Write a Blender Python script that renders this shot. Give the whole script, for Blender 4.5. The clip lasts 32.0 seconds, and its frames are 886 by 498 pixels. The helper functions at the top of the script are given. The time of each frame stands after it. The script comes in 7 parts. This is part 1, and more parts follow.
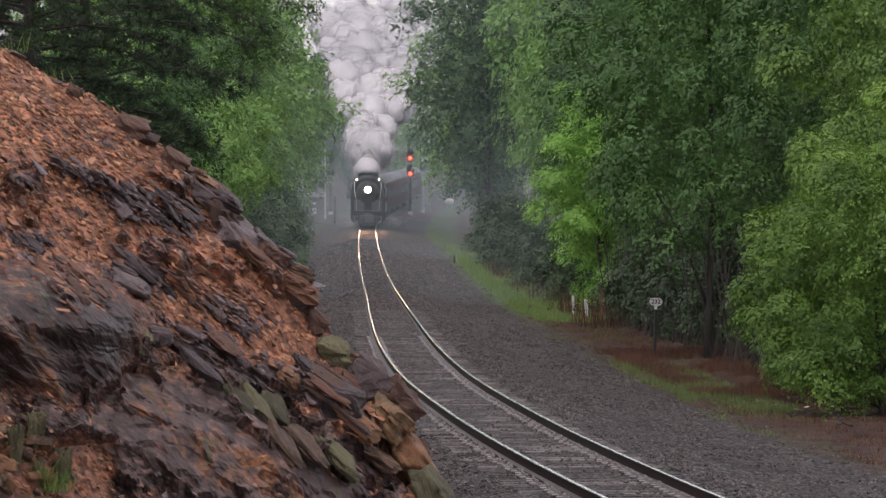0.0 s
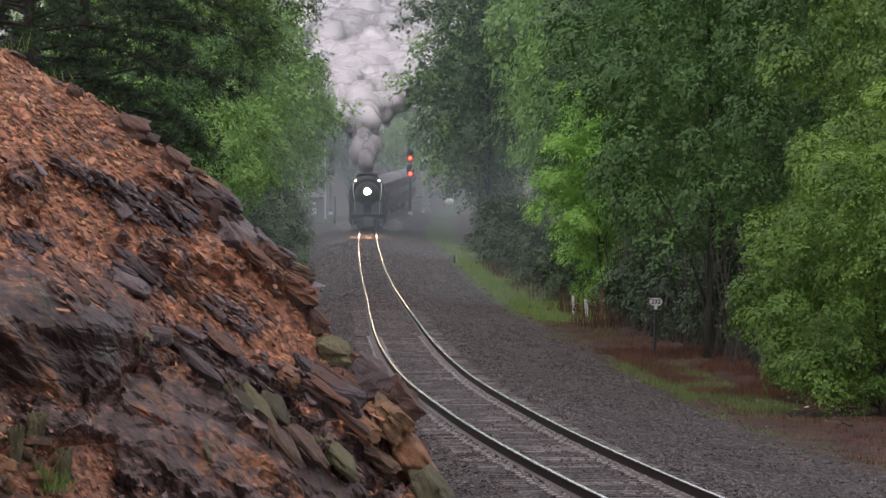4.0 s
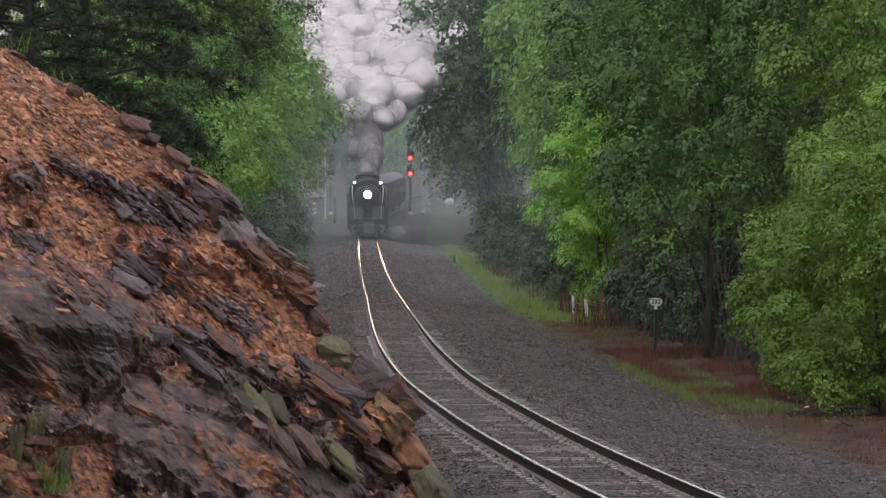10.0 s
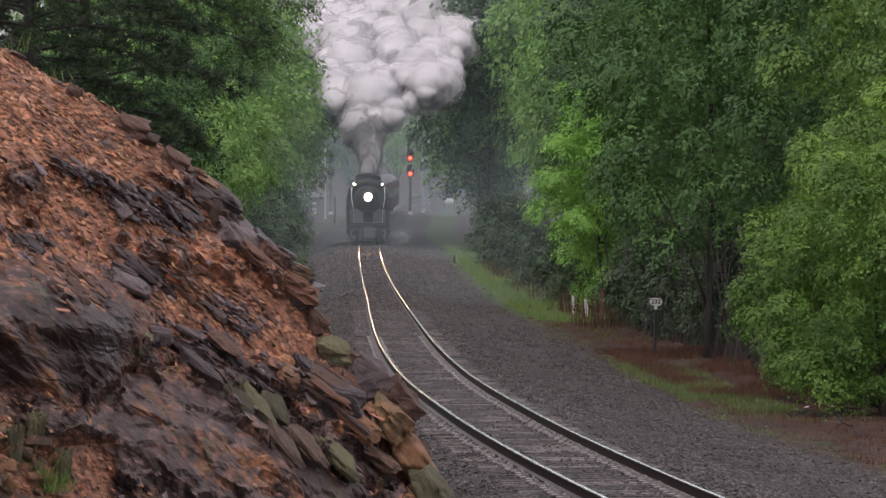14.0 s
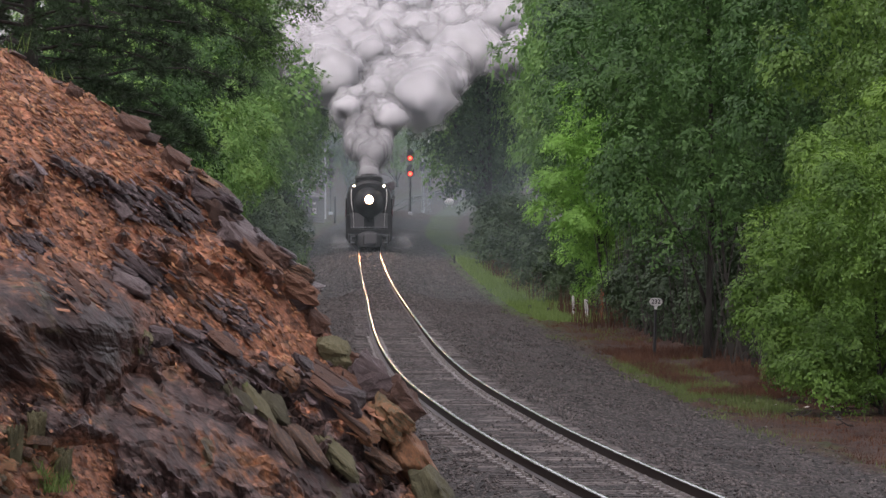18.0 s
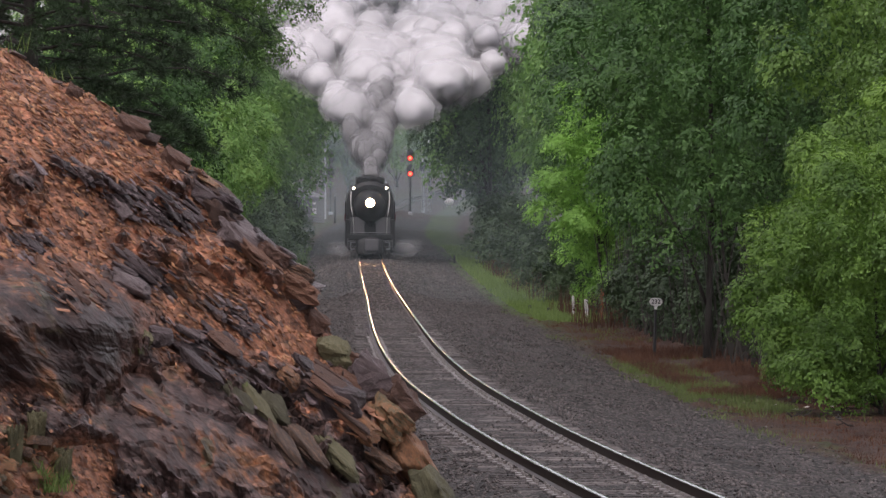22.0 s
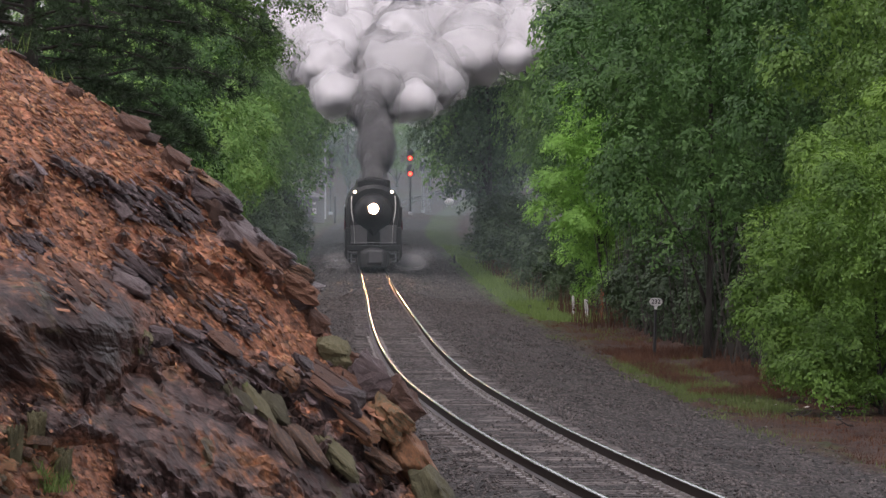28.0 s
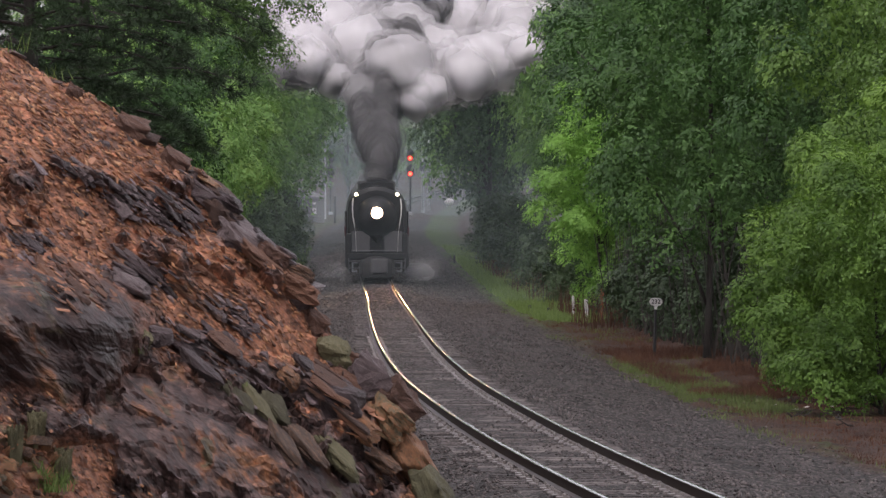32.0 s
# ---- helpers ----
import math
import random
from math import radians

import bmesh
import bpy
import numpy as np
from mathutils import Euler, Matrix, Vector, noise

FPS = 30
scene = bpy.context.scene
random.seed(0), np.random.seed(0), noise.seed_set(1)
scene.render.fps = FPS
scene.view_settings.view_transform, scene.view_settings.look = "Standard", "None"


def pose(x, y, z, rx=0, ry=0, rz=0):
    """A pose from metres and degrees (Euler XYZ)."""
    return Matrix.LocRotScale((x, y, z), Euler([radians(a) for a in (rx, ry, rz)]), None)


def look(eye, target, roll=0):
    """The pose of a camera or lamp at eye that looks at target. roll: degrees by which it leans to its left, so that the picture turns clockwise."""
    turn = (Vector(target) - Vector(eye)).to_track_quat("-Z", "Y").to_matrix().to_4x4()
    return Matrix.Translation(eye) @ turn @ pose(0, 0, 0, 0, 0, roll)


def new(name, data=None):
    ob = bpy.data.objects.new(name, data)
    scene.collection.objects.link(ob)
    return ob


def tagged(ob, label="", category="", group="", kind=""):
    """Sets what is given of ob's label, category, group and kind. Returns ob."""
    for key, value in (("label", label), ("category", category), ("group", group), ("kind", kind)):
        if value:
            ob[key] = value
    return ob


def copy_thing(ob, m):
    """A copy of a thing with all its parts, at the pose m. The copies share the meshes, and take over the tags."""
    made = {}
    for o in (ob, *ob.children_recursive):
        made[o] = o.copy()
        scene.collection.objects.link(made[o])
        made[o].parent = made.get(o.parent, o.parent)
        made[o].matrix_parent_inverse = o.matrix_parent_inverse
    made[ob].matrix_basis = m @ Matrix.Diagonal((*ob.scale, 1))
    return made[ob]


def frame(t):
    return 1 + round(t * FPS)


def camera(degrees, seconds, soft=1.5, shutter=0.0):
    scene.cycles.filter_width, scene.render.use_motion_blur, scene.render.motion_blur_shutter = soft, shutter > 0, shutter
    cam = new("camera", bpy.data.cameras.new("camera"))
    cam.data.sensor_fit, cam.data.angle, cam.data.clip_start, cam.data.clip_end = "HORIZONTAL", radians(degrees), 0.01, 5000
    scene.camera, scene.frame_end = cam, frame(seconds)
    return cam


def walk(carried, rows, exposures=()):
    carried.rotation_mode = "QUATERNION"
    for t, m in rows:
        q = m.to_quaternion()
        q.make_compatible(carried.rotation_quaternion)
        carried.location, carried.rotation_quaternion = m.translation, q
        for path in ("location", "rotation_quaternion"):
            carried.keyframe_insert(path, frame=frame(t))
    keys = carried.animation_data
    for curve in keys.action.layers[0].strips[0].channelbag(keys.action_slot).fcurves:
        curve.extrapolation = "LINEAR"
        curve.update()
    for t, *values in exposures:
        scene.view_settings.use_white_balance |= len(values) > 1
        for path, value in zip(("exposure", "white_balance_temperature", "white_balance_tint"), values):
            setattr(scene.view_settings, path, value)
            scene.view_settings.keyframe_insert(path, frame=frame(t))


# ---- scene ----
from mathutils import kdtree

# camera on a tripod on the bank, long lens
CAM_Z = 6.4
cam = camera(10.0, 32.0, soft=1.4)
CAM_POSE = pose(0, 0, CAM_Z, 90 - 0.997, 0, 0)
walk(cam, [(0, CAM_POSE), (32, CAM_POSE)], exposures=[(0, 0.95, 6700, 20), (32, 0.95, 6700, 20)])

# world: rainy overcast day
world = bpy.data.worlds.new("overcast_sky")
scene.world = world
world.use_nodes = True
wn, wl = world.node_tree.nodes, world.node_tree.links
wn.clear()
w_out = wn.new("ShaderNodeOutputWorld")
w_bg = wn.new("ShaderNodeBackground")
w_sky = wn.new("ShaderNodeTexSky")
w_sky.sky_type = 'NISHITA'
w_sky.sun_disc = False
SUN_EL, SUN_ROT = 62.0, 200.0
w_sky.sun_elevation = radians(SUN_EL)
w_sky.sun_rotation = radians(SUN_ROT)
w_sky.air_density, w_sky.dust_density, w_sky.ozone_density = 1.0, 1.5, 1.0
w_hsv = wn.new("ShaderNodeHueSaturation")
w_hsv.inputs["Saturation"].default_value = 0.22
wl.new(w_sky.outputs[0], w_hsv.inputs["Color"])
wl.new(w_hsv.outputs[0], w_bg.inputs["Color"])
w_bg.inputs["Strength"].default_value = 0.15
wl.new(w_bg.outputs[0], w_out.inputs["Surface"])

sun_data = bpy.data.lights.new("sun", 'SUN')
sun_data.energy = 0.5
sun_data.angle = radians(25)
sun_data.color = (1.0, 0.97, 0.92)
sun = new("sun", sun_data)
az = radians(SUN_ROT)
sun_dir = Vector((math.sin(az) * math.cos(radians(SUN_EL)), math.cos(az) * math.cos(radians(SUN_EL)), math.sin(radians(SUN_EL))))
sun.matrix_world = look(sun_dir * 200, (0, 0, 0))


# ---- materials ----
def nodes_of(name):
    m = bpy.data.materials.new(name)
    m.use_nodes = True
    nt = m.node_tree
    return m, nt.nodes, nt.links, nt.nodes["Principled BSDF"]


def ramp_node(n, stops):
    r = n.new("ShaderNodeValToRGB")
    e = r.color_ramp.elements
    e[0].position, e[0].color = stops[0][0], (*stops[0][1], 1)
    e[1].position, e[1].color = stops[-1][0], (*stops[-1][1], 1)
    for p, c in stops[1:-1]:
        k = e.new(p)
        k.color = (*c, 1)
    return r


def noise_node(n, l, scale, detail=4, rough=0.6, stretch=None, rot=None):
    co = n.new("ShaderNodeTexCoord")
    src = co.outputs["Object"]
    if rot:
        turn = n.new("ShaderNodeMapping")
        turn.inputs["Rotation"].default_value = [radians(a) for a in rot]
        l.new(src, turn.inputs["Vector"])
        src = turn.outputs[0]
    mp = n.new("ShaderNodeMapping")
    if stretch:
        mp.inputs["Scale"].default_value = stretch
    l.new(src, mp.inputs["Vector"])
    t = n.new("ShaderNodeTexNoise")
    t.inputs["Scale"].default_value = scale
    t.inputs["Detail"].default_value = detail
    t.inputs["Roughness"].default_value = rough
    l.new(mp.outputs[0], t.inputs["Vector"])
    return t


def mat_noise(name, stops, scale, rough=0.8, fine=None, bump=0.0, bump_dist=0.02, metallic=0.0, stretch=None, rot=None,
              vary=None, vary_amount=0.5, spec=0.5):
    """Two-scale noise colour; vary: 'object' or 'island' shifts the tone piece by piece."""
    m, n, l, b = nodes_of(name)
    t = noise_node(n, l, scale, 5, 0.65, stretch, rot)
    r = ramp_node(n, stops)
    fac = t.outputs["Fac"]
    if fine:
        t2 = noise_node(n, l, fine, 3, 0.7, stretch, rot)
        mx = n.new("ShaderNodeMath")
        mx.operation = 'MULTIPLY_ADD'
        mx.inputs[1].default_value = 0.5
        mh = n.new("ShaderNodeMath")
        mh.operation = 'MULTIPLY'
        mh.inputs[1].default_value = 0.5
        l.new(t2.outputs["Fac"], mh.inputs[0])
        l.new(fac, mx.inputs[0])
        l.new(mh.outputs[0], mx.inputs[2])
        fac = mx.outputs[0]
    if vary:
        if vary == 'object':
            rnd = n.new("ShaderNodeObjectInfo").outputs["Random"]
        else:
            rnd = n.new("ShaderNodeNewGeometry").outputs["Random Per Island"]
        ma = n.new("ShaderNodeMath")
        ma.operation = 'MULTIPLY_ADD'
        ma.inputs[1].default_value = vary_amount
        l.new(rnd, ma.inputs[0])
        ms = n.new("ShaderNodeMath")
        ms.operation = 'SUBTRACT'
        ms.inputs[1].default_value = vary_amount / 2
        l.new(fac, ms.inputs[0])
        l.new(ms.outputs[0], ma.inputs[2])
        fac = ma.outputs[0]
    l.new(fac, r.inputs[0])
    l.new(r.outputs[0], b.inputs["Base Color"])
    b.inputs["Roughness"].default_value = rough
    b.inputs["Metallic"].default_value = metallic
    b.inputs["Specular IOR Level"].default_value = spec
    if bump:
        bp = n.new("ShaderNodeBump")
        bp.inputs["Strength"].default_value = bump
        bp.inputs["Distance"].default_value = bump_dist
        src = noise_node(n, l, fine or scale * 4, 4, 0.7, stretch, rot)
        l.new(src.outputs["Fac"], bp.inputs["Height"])
        l.new(bp.outputs[0], b.inputs["Normal"])
    return m


def mat_leaf(name, dark, mid, light, through_amount=0.35):
    m, n, l, b = nodes_of(name)
    g = n.new("ShaderNodeNewGeometry")
    o = n.new("ShaderNodeObjectInfo")
    t = noise_node(n, l, 0.8, 4, 0.6)
    a1 = n.new("ShaderNodeMath")
    a1.operation = 'MULTIPLY_ADD'
    a1.inputs[1].default_value = 0.2
    l.new(g.outputs["Random Per Island"], a1.inputs[0])
    a2 = n.new("ShaderNodeMath")
    a2.operation = 'MULTIPLY_ADD'
    a2.inputs[1].default_value = 1.1
    a2.inputs[2].default_value = -0.3
    l.new(t.outputs["Fac"], a2.inputs[0])
    a3 = n.new("ShaderNodeMath")
    a3.operation = 'MULTIPLY_ADD'
    a3.inputs[1].default_value = 0.3
    l.new(o.outputs["Random"], a3.inputs[0])
    l.new(a2.outputs[0], a3.inputs[2])
    l.new(a3.outputs[0], a1.inputs[2])
    r = ramp_node(n, [(0.15, dark), (0.5, mid), (0.9, light)])
    l.new(a1.outputs[0], r.inputs[0])
    l.new(r.outputs[0], b.inputs["Base Color"])
    b.inputs["Roughness"].default_value = 0.55
    b.inputs["Specular IOR Level"].default_value = 0.35
    tr = n.new("ShaderNodeBsdfTranslucent")
    l.new(r.outputs[0], tr.inputs["Color"])
    mix = n.new("ShaderNodeMixShader")
    mix.inputs[0].default_value = through_amount
    l.new(b.outputs[0], mix.inputs[1])
    l.new(tr.outputs[0], mix.inputs[2])
    l.new(mix.outputs[0], n["Material Output"].inputs["Surface"])
    return m


def mat_glow(name, col, strength):
    m, n, l, b = nodes_of(name)
    b.inputs["Base Color"].default_value = (*col, 1)
    b.inputs["Emission Color"].default_value = (*col, 1)
    b.inputs["Emission Strength"].default_value = strength
    return m


def mat_plain(name, col, rough=0.5, metallic=0.0, scale=3.0, amount=0.35):
    d = tuple(c * (1 - amount) for c in col)
    u = tuple(min(1, c * (1 + amount)) for c in col)
    return mat_noise(name, [(0.25, d), (0.5, col), (0.8, u)], scale, rough, fine=scale * 9, metallic=metallic)


M_LEAF_OAK = mat_leaf("oak_leaves", (0.015, 0.042, 0.011), (0.044, 0.108, 0.026), (0.115, 0.23, 0.056), 0.22)
M_LEAF_BRIGHT = mat_leaf("young_leaves", (0.125, 0.26, 0.05), (0.26, 0.49, 0.105), (0.42, 0.66, 0.18), 0.42)
M_LEAF_FRESH = mat_leaf("fresh_leaves", (0.028, 0.066, 0.013), (0.072, 0.145, 0.026), (0.14, 0.25, 0.048), 0.27)
M_LEAF_BUSH = mat_leaf("bush_leaves", (0.041, 0.095, 0.016), (0.108, 0.205, 0.032), (0.21, 0.35, 0.062), 0.3)
M_LEAF_SPRING = mat_leaf("spring_leaves", (0.058, 0.135, 0.034), (0.145, 0.28, 0.07), (0.27, 0.42, 0.12), 0.3)
M_LEAF_DARK = mat_leaf("dark_leaves", (0.026, 0.055, 0.026), (0.058, 0.112, 0.048), (0.11, 0.18, 0.072), 0.22)
# shrub leaves with the deep shade under the trees put into their colour
M_LEAF_SHADE = mat_leaf("shaded_shrub_leaves", (0.015, 0.03, 0.013), (0.036, 0.064, 0.026), (0.07, 0.115, 0.045), 0.15)
M_NEEDLE = mat_leaf("pine_needles", (0.0126, 0.028, 0.0126), (0.0245, 0.049, 0.0196), (0.042, 0.077, 0.028), 0.2)
M_BARK = mat_noise("bark", [(0.3, (0.0105, 0.00875, 0.007)), (0.7, (0.0385, 0.03325, 0.028))], 3, 0.9, fine=14, bump=0.8, bump_dist=0.03, stretch=(1, 1, 0.25))
M_GRASS = mat_leaf("grass_blades", (0.062, 0.098, 0.026), (0.125, 0.19, 0.05), (0.2, 0.28, 0.09), 0.3)
M_WEED = mat_leaf("dull_weeds", (0.055, 0.08, 0.022), (0.1, 0.14, 0.042), (0.17, 0.21, 0.075), 0.3)
M_STRAW = mat_leaf("dead_grass", (0.026, 0.0115, 0.0072), (0.078, 0.032, 0.017), (0.17, 0.082, 0.04), 0.2)
M_STEEL_HEAD = mat_noise("worn_rail_steel", [(0.3, (0.2, 0.212, 0.212)), (0.7, (0.32, 0.335, 0.33))], 5, 0.17, fine=60, metallic=1.0)
M_RUST = mat_noise("rusty_rail", [(0.3, (0.0108, 0.0078, 0.0066)), (0.7, (0.036, 0.0228, 0.0168))], 6, 0.85, fine=50, bump=0.3, bump_dist=0.004, spec=0.2)
M_TIE = mat_noise("weathered_tie_wood", [(0.25, (0.025, 0.021, 0.0205)), (0.5, (0.062, 0.053, 0.051)), (0.8, (0.165, 0.146, 0.139))], 2.2, 0.7,
                  fine=30, bump=0.6, bump_dist=0.01, stretch=(0.3, 3, 1), vary='object', vary_amount=0.5, spec=0.25)
M_STONE = mat_noise("ballast_stone", [(0.2, (0.022, 0.018, 0.0175)), (0.5, (0.056, 0.047, 0.0445)), (0.85, (0.145, 0.122, 0.115))], 9, 0.6, fine=40,
                    vary='island', vary_amount=0.65, spec=0.42)


def mat_ground():
    """Earth, leaf litter and gravel, mixed along the line by attribute masks."""
    m, n, l, b = nodes_of("ground_earth")
    at = n.new("ShaderNodeAttribute")
    at.attribute_name = "cover"
    sep = n.new("ShaderNodeSeparateColor")
    l.new(at.outputs["Color"], sep.inputs[0])

    def patch(stops, scale, fine):
        a = noise_node(n, l, scale, 5, 0.7)
        c = noise_node(n, l, fine, 3, 0.8)
        mx = n.new("ShaderNodeMath")
        mx.operation = 'ADD'
        l.new(a.outputs["Fac"], mx.inputs[0])
        l.new(c.outputs["Fac"], mx.inputs[1])
        hf = n.new("ShaderNodeMath")
        hf.operation = 'MULTIPLY'
        hf.inputs[1].default_value = 0.5
        l.new(mx.outputs[0], hf.inputs[0])
        r = ramp_node(n, stops)
        l.new(hf.outputs[0], r.inputs[0])
        return r.outputs[0]

    litter = patch([(0.38, (0.012, 0.0062, 0.005)), (0.48, (0.034, 0.017, 0.012)), (0.56, (0.062, 0.031, 0.02)), (0.66, (0.1, 0.058, 0.039))], 1.6, 12)
    cells = n.new("ShaderNodeTexVoronoi")
    cells.inputs["Scale"].default_value = 17.0
    cells.inputs["Randomness"].default_value = 1.0
    place = n.new("ShaderNodeTexCoord")
    l.new(place.outputs["Object"], cells.inputs["Vector"])
    pick = n.new("ShaderNodeSeparateColor")
    l.new(cells.outputs["Color"], pick.inputs[0])
    stone = ramp_node(n, [(0.0, (0.006, 0.005, 0.0048)), (0.45, (0.019, 0.0157, 0.0145)), (0.8, (0.055, 0.046, 0.042)), (1.0, (0.15, 0.128, 0.117))])
    l.new(pick.outputs[0], stone.inputs[0])
    blot = noise_node(n, l, 0.9, 5, 0.65)
    tone = n.new("ShaderNodeMapRange")
    tone.inputs[1].default_value, tone.inputs[2].default_value = 0.3, 0.7
    tone.inputs[3].default_value, tone.inputs[4].default_value = 0.65, 1.35
    l.new(blot.outputs["Fac"], tone.inputs[0])
    toned = n.new("ShaderNodeVectorMath")
    toned.operation = 'SCALE'
    l.new(stone.outputs[0], toned.inputs[0])
    l.new(tone.outputs[0], toned.inputs["Scale"])
    gravel = toned.outputs[0]
    grass = patch([(0.3, (0.026, 0.04, 0.013)), (0.5, (0.05, 0.082, 0.022)), (0.7, (0.095, 0.135, 0.04))], 0.5, 9)
    edge = noise_node(n, l, 1.4, 4)

    def mask(channel):
        ad = n.new("ShaderNodeMath")
        ad.operation = 'MULTIPLY_ADD'
        ad.inputs[1].default_value = 1.0
        sb = n.new("ShaderNodeMath")
        sb.operation = 'SUBTRACT'
        sb.inputs[1].default_value = 0.5
        l.new(edge.outputs["Fac"], sb.inputs[0])
        l.new(sb.outputs[0], ad.inputs[2])
        l.new(channel, ad.inputs[0])
        mr = n.new("ShaderNodeMapRange")
        mr.inputs[1].default_value, mr.inputs[2].default_value = 0.35, 0.65
        l.new(ad.outputs[0], mr.inputs[0])
        return mr.outputs[0]

    def mixed(f, a, c):
        x = n.new("ShaderNodeMix")
        x.data_type = 'RGBA'
        l.new(f, x.inputs[0])
        l.new(a, x.inputs[6])
        l.new(c, x.inputs[7])
        return x.outputs[2]

    col = mixed(mask(sep.outputs[1]), litter, grass)
    col = mixed(mask(sep.outputs[0]), col, gravel)
    l.new(col, b.inputs["Base Color"])
    b.inputs["Roughness"].default_value = 0.65
    b.inputs["Specular IOR Level"].default_value = 0.15
    bp = n.new("ShaderNodeBump")
    bp.inputs["Strength"].default_value = 0.8
    bp.inputs["Distance"].default_value = 0.05
    domed = n.new("ShaderNodeMath")
    domed.operation = 'MULTIPLY_ADD'
    domed.inputs[1].default_value = -1.2
    l.new(cells.outputs["Distance"], domed.inputs[0])
    l.new(noise_node(n, l, 14, 4, 0.75).outputs["Fac"], domed.inputs[2])
    l.new(domed.outputs[0], bp.inputs["Height"])
    l.new(bp.outputs[0], b.inputs["Normal"])
    return m


M_GROUND = mat_ground()


# ---- mesh helpers ----
def mesh_of(name, verts, faces, mats, smooth=False, index=None):
    me = bpy.data.meshes.new(name)
    me.from_pydata([tuple(v) for v in verts], [], faces)
    for m in (mats if isinstance(mats, (list, tuple)) else [mats]):
        me.materials.append(m)
    if smooth:
        me.shade_smooth()
    if index is not None:
        me.polygons.foreach_set("material_index", index)
    me.update()
    return me


def quads_mesh(name, co, mat, per=4):
    """A mesh of loose faces with per corners each, from an array (n * per, 3)."""
    k = len(co) // per
    me = bpy.data.meshes.new(name)
    me.vertices.add(len(co))
    me.vertices.foreach_set("co", np.asarray(co, np.float32).ravel())
    me.loops.add(len(co))
    me.loops.foreach_set("vertex_index", np.arange(len(co), dtype=np.int32))
    me.polygons.add(k)
    me.polygons.foreach_set("loop_start", np.arange(0, len(co), per, dtype=np.int32))
    me.materials.append(mat)
    me.update(calc_edges=True)
    me.validate()
    return me


def part(name, me, parent, m=None, label=""):
    ob = new(name, me)
    if parent is not None:
        ob.parent = parent
    if m is not None:
        ob.matrix_basis = m
    if label:
        tagged(ob, label)
    return ob


def bm_part(name, bm, mat, parent, m=None, label="", smooth=False):
    me = bpy.data.meshes.new(name)
    bm.to_mesh(me)
    bm.free()
    for k in (mat if isinstance(mat, (list, tuple)) else [mat]):
        me.materials.append(k)
    if smooth:
        me.shade_smooth()
    return part(name, me, parent, m, label)


def box_bm(sx, sy, sz, bevel=0.0, at=(0, 0, 0), bm=None, seg=1):
    """A box centred on at, with rounded edges."""
    b2 = bmesh.new()
    bmesh.ops.create_cube(b2, size=1.0)
    bmesh.ops.scale(b2, vec=(sx, sy, sz), verts=b2.verts)
    if bevel:
        bmesh.ops.bevel(b2, geom=b2.edges[:], offset=bevel, segments=seg, affect='EDGES', profile=0.5)
    bmesh.ops.translate(b2, vec=at, verts=b2.verts)
    if bm is None:
        return b2
    me = bpy.data.meshes.new("tmp")
    b2.to_mesh(me)
    b2.free()
    bm.from_mesh(me)
    bpy.data.meshes.remove(me)
    return bm


def tube(points, radii, n=8, cap=True):
    """Verts and faces of a tapered tube along points."""
    vs, fs = [], []
    pts = [Vector(p) for p in points]
    for i, p in enumerate(pts):
        d = (pts[min(i + 1, len(pts) - 1)] - pts[max(i - 1, 0)]).normalized()
        a = d.orthogonal().normalized() if abs(d.z) < 0.99 else Vector((1, 0, 0))
        if i and abs(d.z) < 0.99:
            a = (last - last.dot(d) * d).normalized()
        last = a
        c = d.cross(a)
        for k in range(n):
            th = 2 * math.pi * k / n
            vs.append(p + (a * math.cos(th) + c * math.sin(th)) * radii[i])
    for i in range(len(pts) - 1):
        for k in range(n):
            fs.append((i * n + k, i * n + (k + 1) % n, (i + 1) * n + (k + 1) % n, (i + 1) * n + k))
    if cap:
        fs.append(tuple(range(n))[::-1])
        fs.append(tuple(range((len(pts) - 1) * n, len(pts) * n)))
    return vs, fs


def lathe_bm(profile, n=20):
    """Profile of (radius, z) turned round the z axis."""
    vs, fs = [], []
    for r, z in profile:
        for k in range(n):
            a = 2 * math.pi * k / n
            vs.append((r * math.cos(a), r * math.sin(a), z))
    for i in range(len(profile) - 1):
        for k in range(n):
            fs.append((i * n + k, i * n + (k + 1) % n, (i + 1) * n + (k + 1) % n, (i + 1) * n + k))
    fs.append(tuple(range(n))[::-1])
    fs.append(tuple(range((len(profile) - 1) * n, len(profile) * n)))
    return vs, fs


# ---- the plan ----
# the line: distance ahead, sideways place of the track's middle, height of the rail tops
LINE = [(-200, 62, 4.6), (-60, 23.5, 3.1), (0, 10.6, 2.55), (40, 4.95, 2.38), (61, 2.64, 2.36), (64.5, 2.31, 2.35), (71.5, 1.75, 2.29), (80.8, 1.11, 2.2), (93.2, 0.42, 2.08),
        (102, 0.03, 1.96), (112.5, -0.34, 1.82), (124.2, -0.68, 1.68), (138.2, -1.05, 1.54), (155.5, -1.42, 1.37), (182.2, -1.91, 1.01),
        (223.2, -2.59, 0.37), (256, -3.24, 0.06), (286.8, -3.87, 0), (322.2, -4.59, 0), (395.5, -5.85, 0), (458.8, -6.86, 0), (490, -7.3, 0),
        (540, -7.5, 0.05), (617, -6.7, 0.3), (700, -4.6, 0.9), (800, -0.5, 1.6), (1000, 12, 3), (1500, 70, 6), (2500, 260, 10)]
_lz = np.arange(-200, 2500.5, 1.0)
_k = np.exp(-np.linspace(-2, 2, 25) ** 2)
_k /= _k.sum()


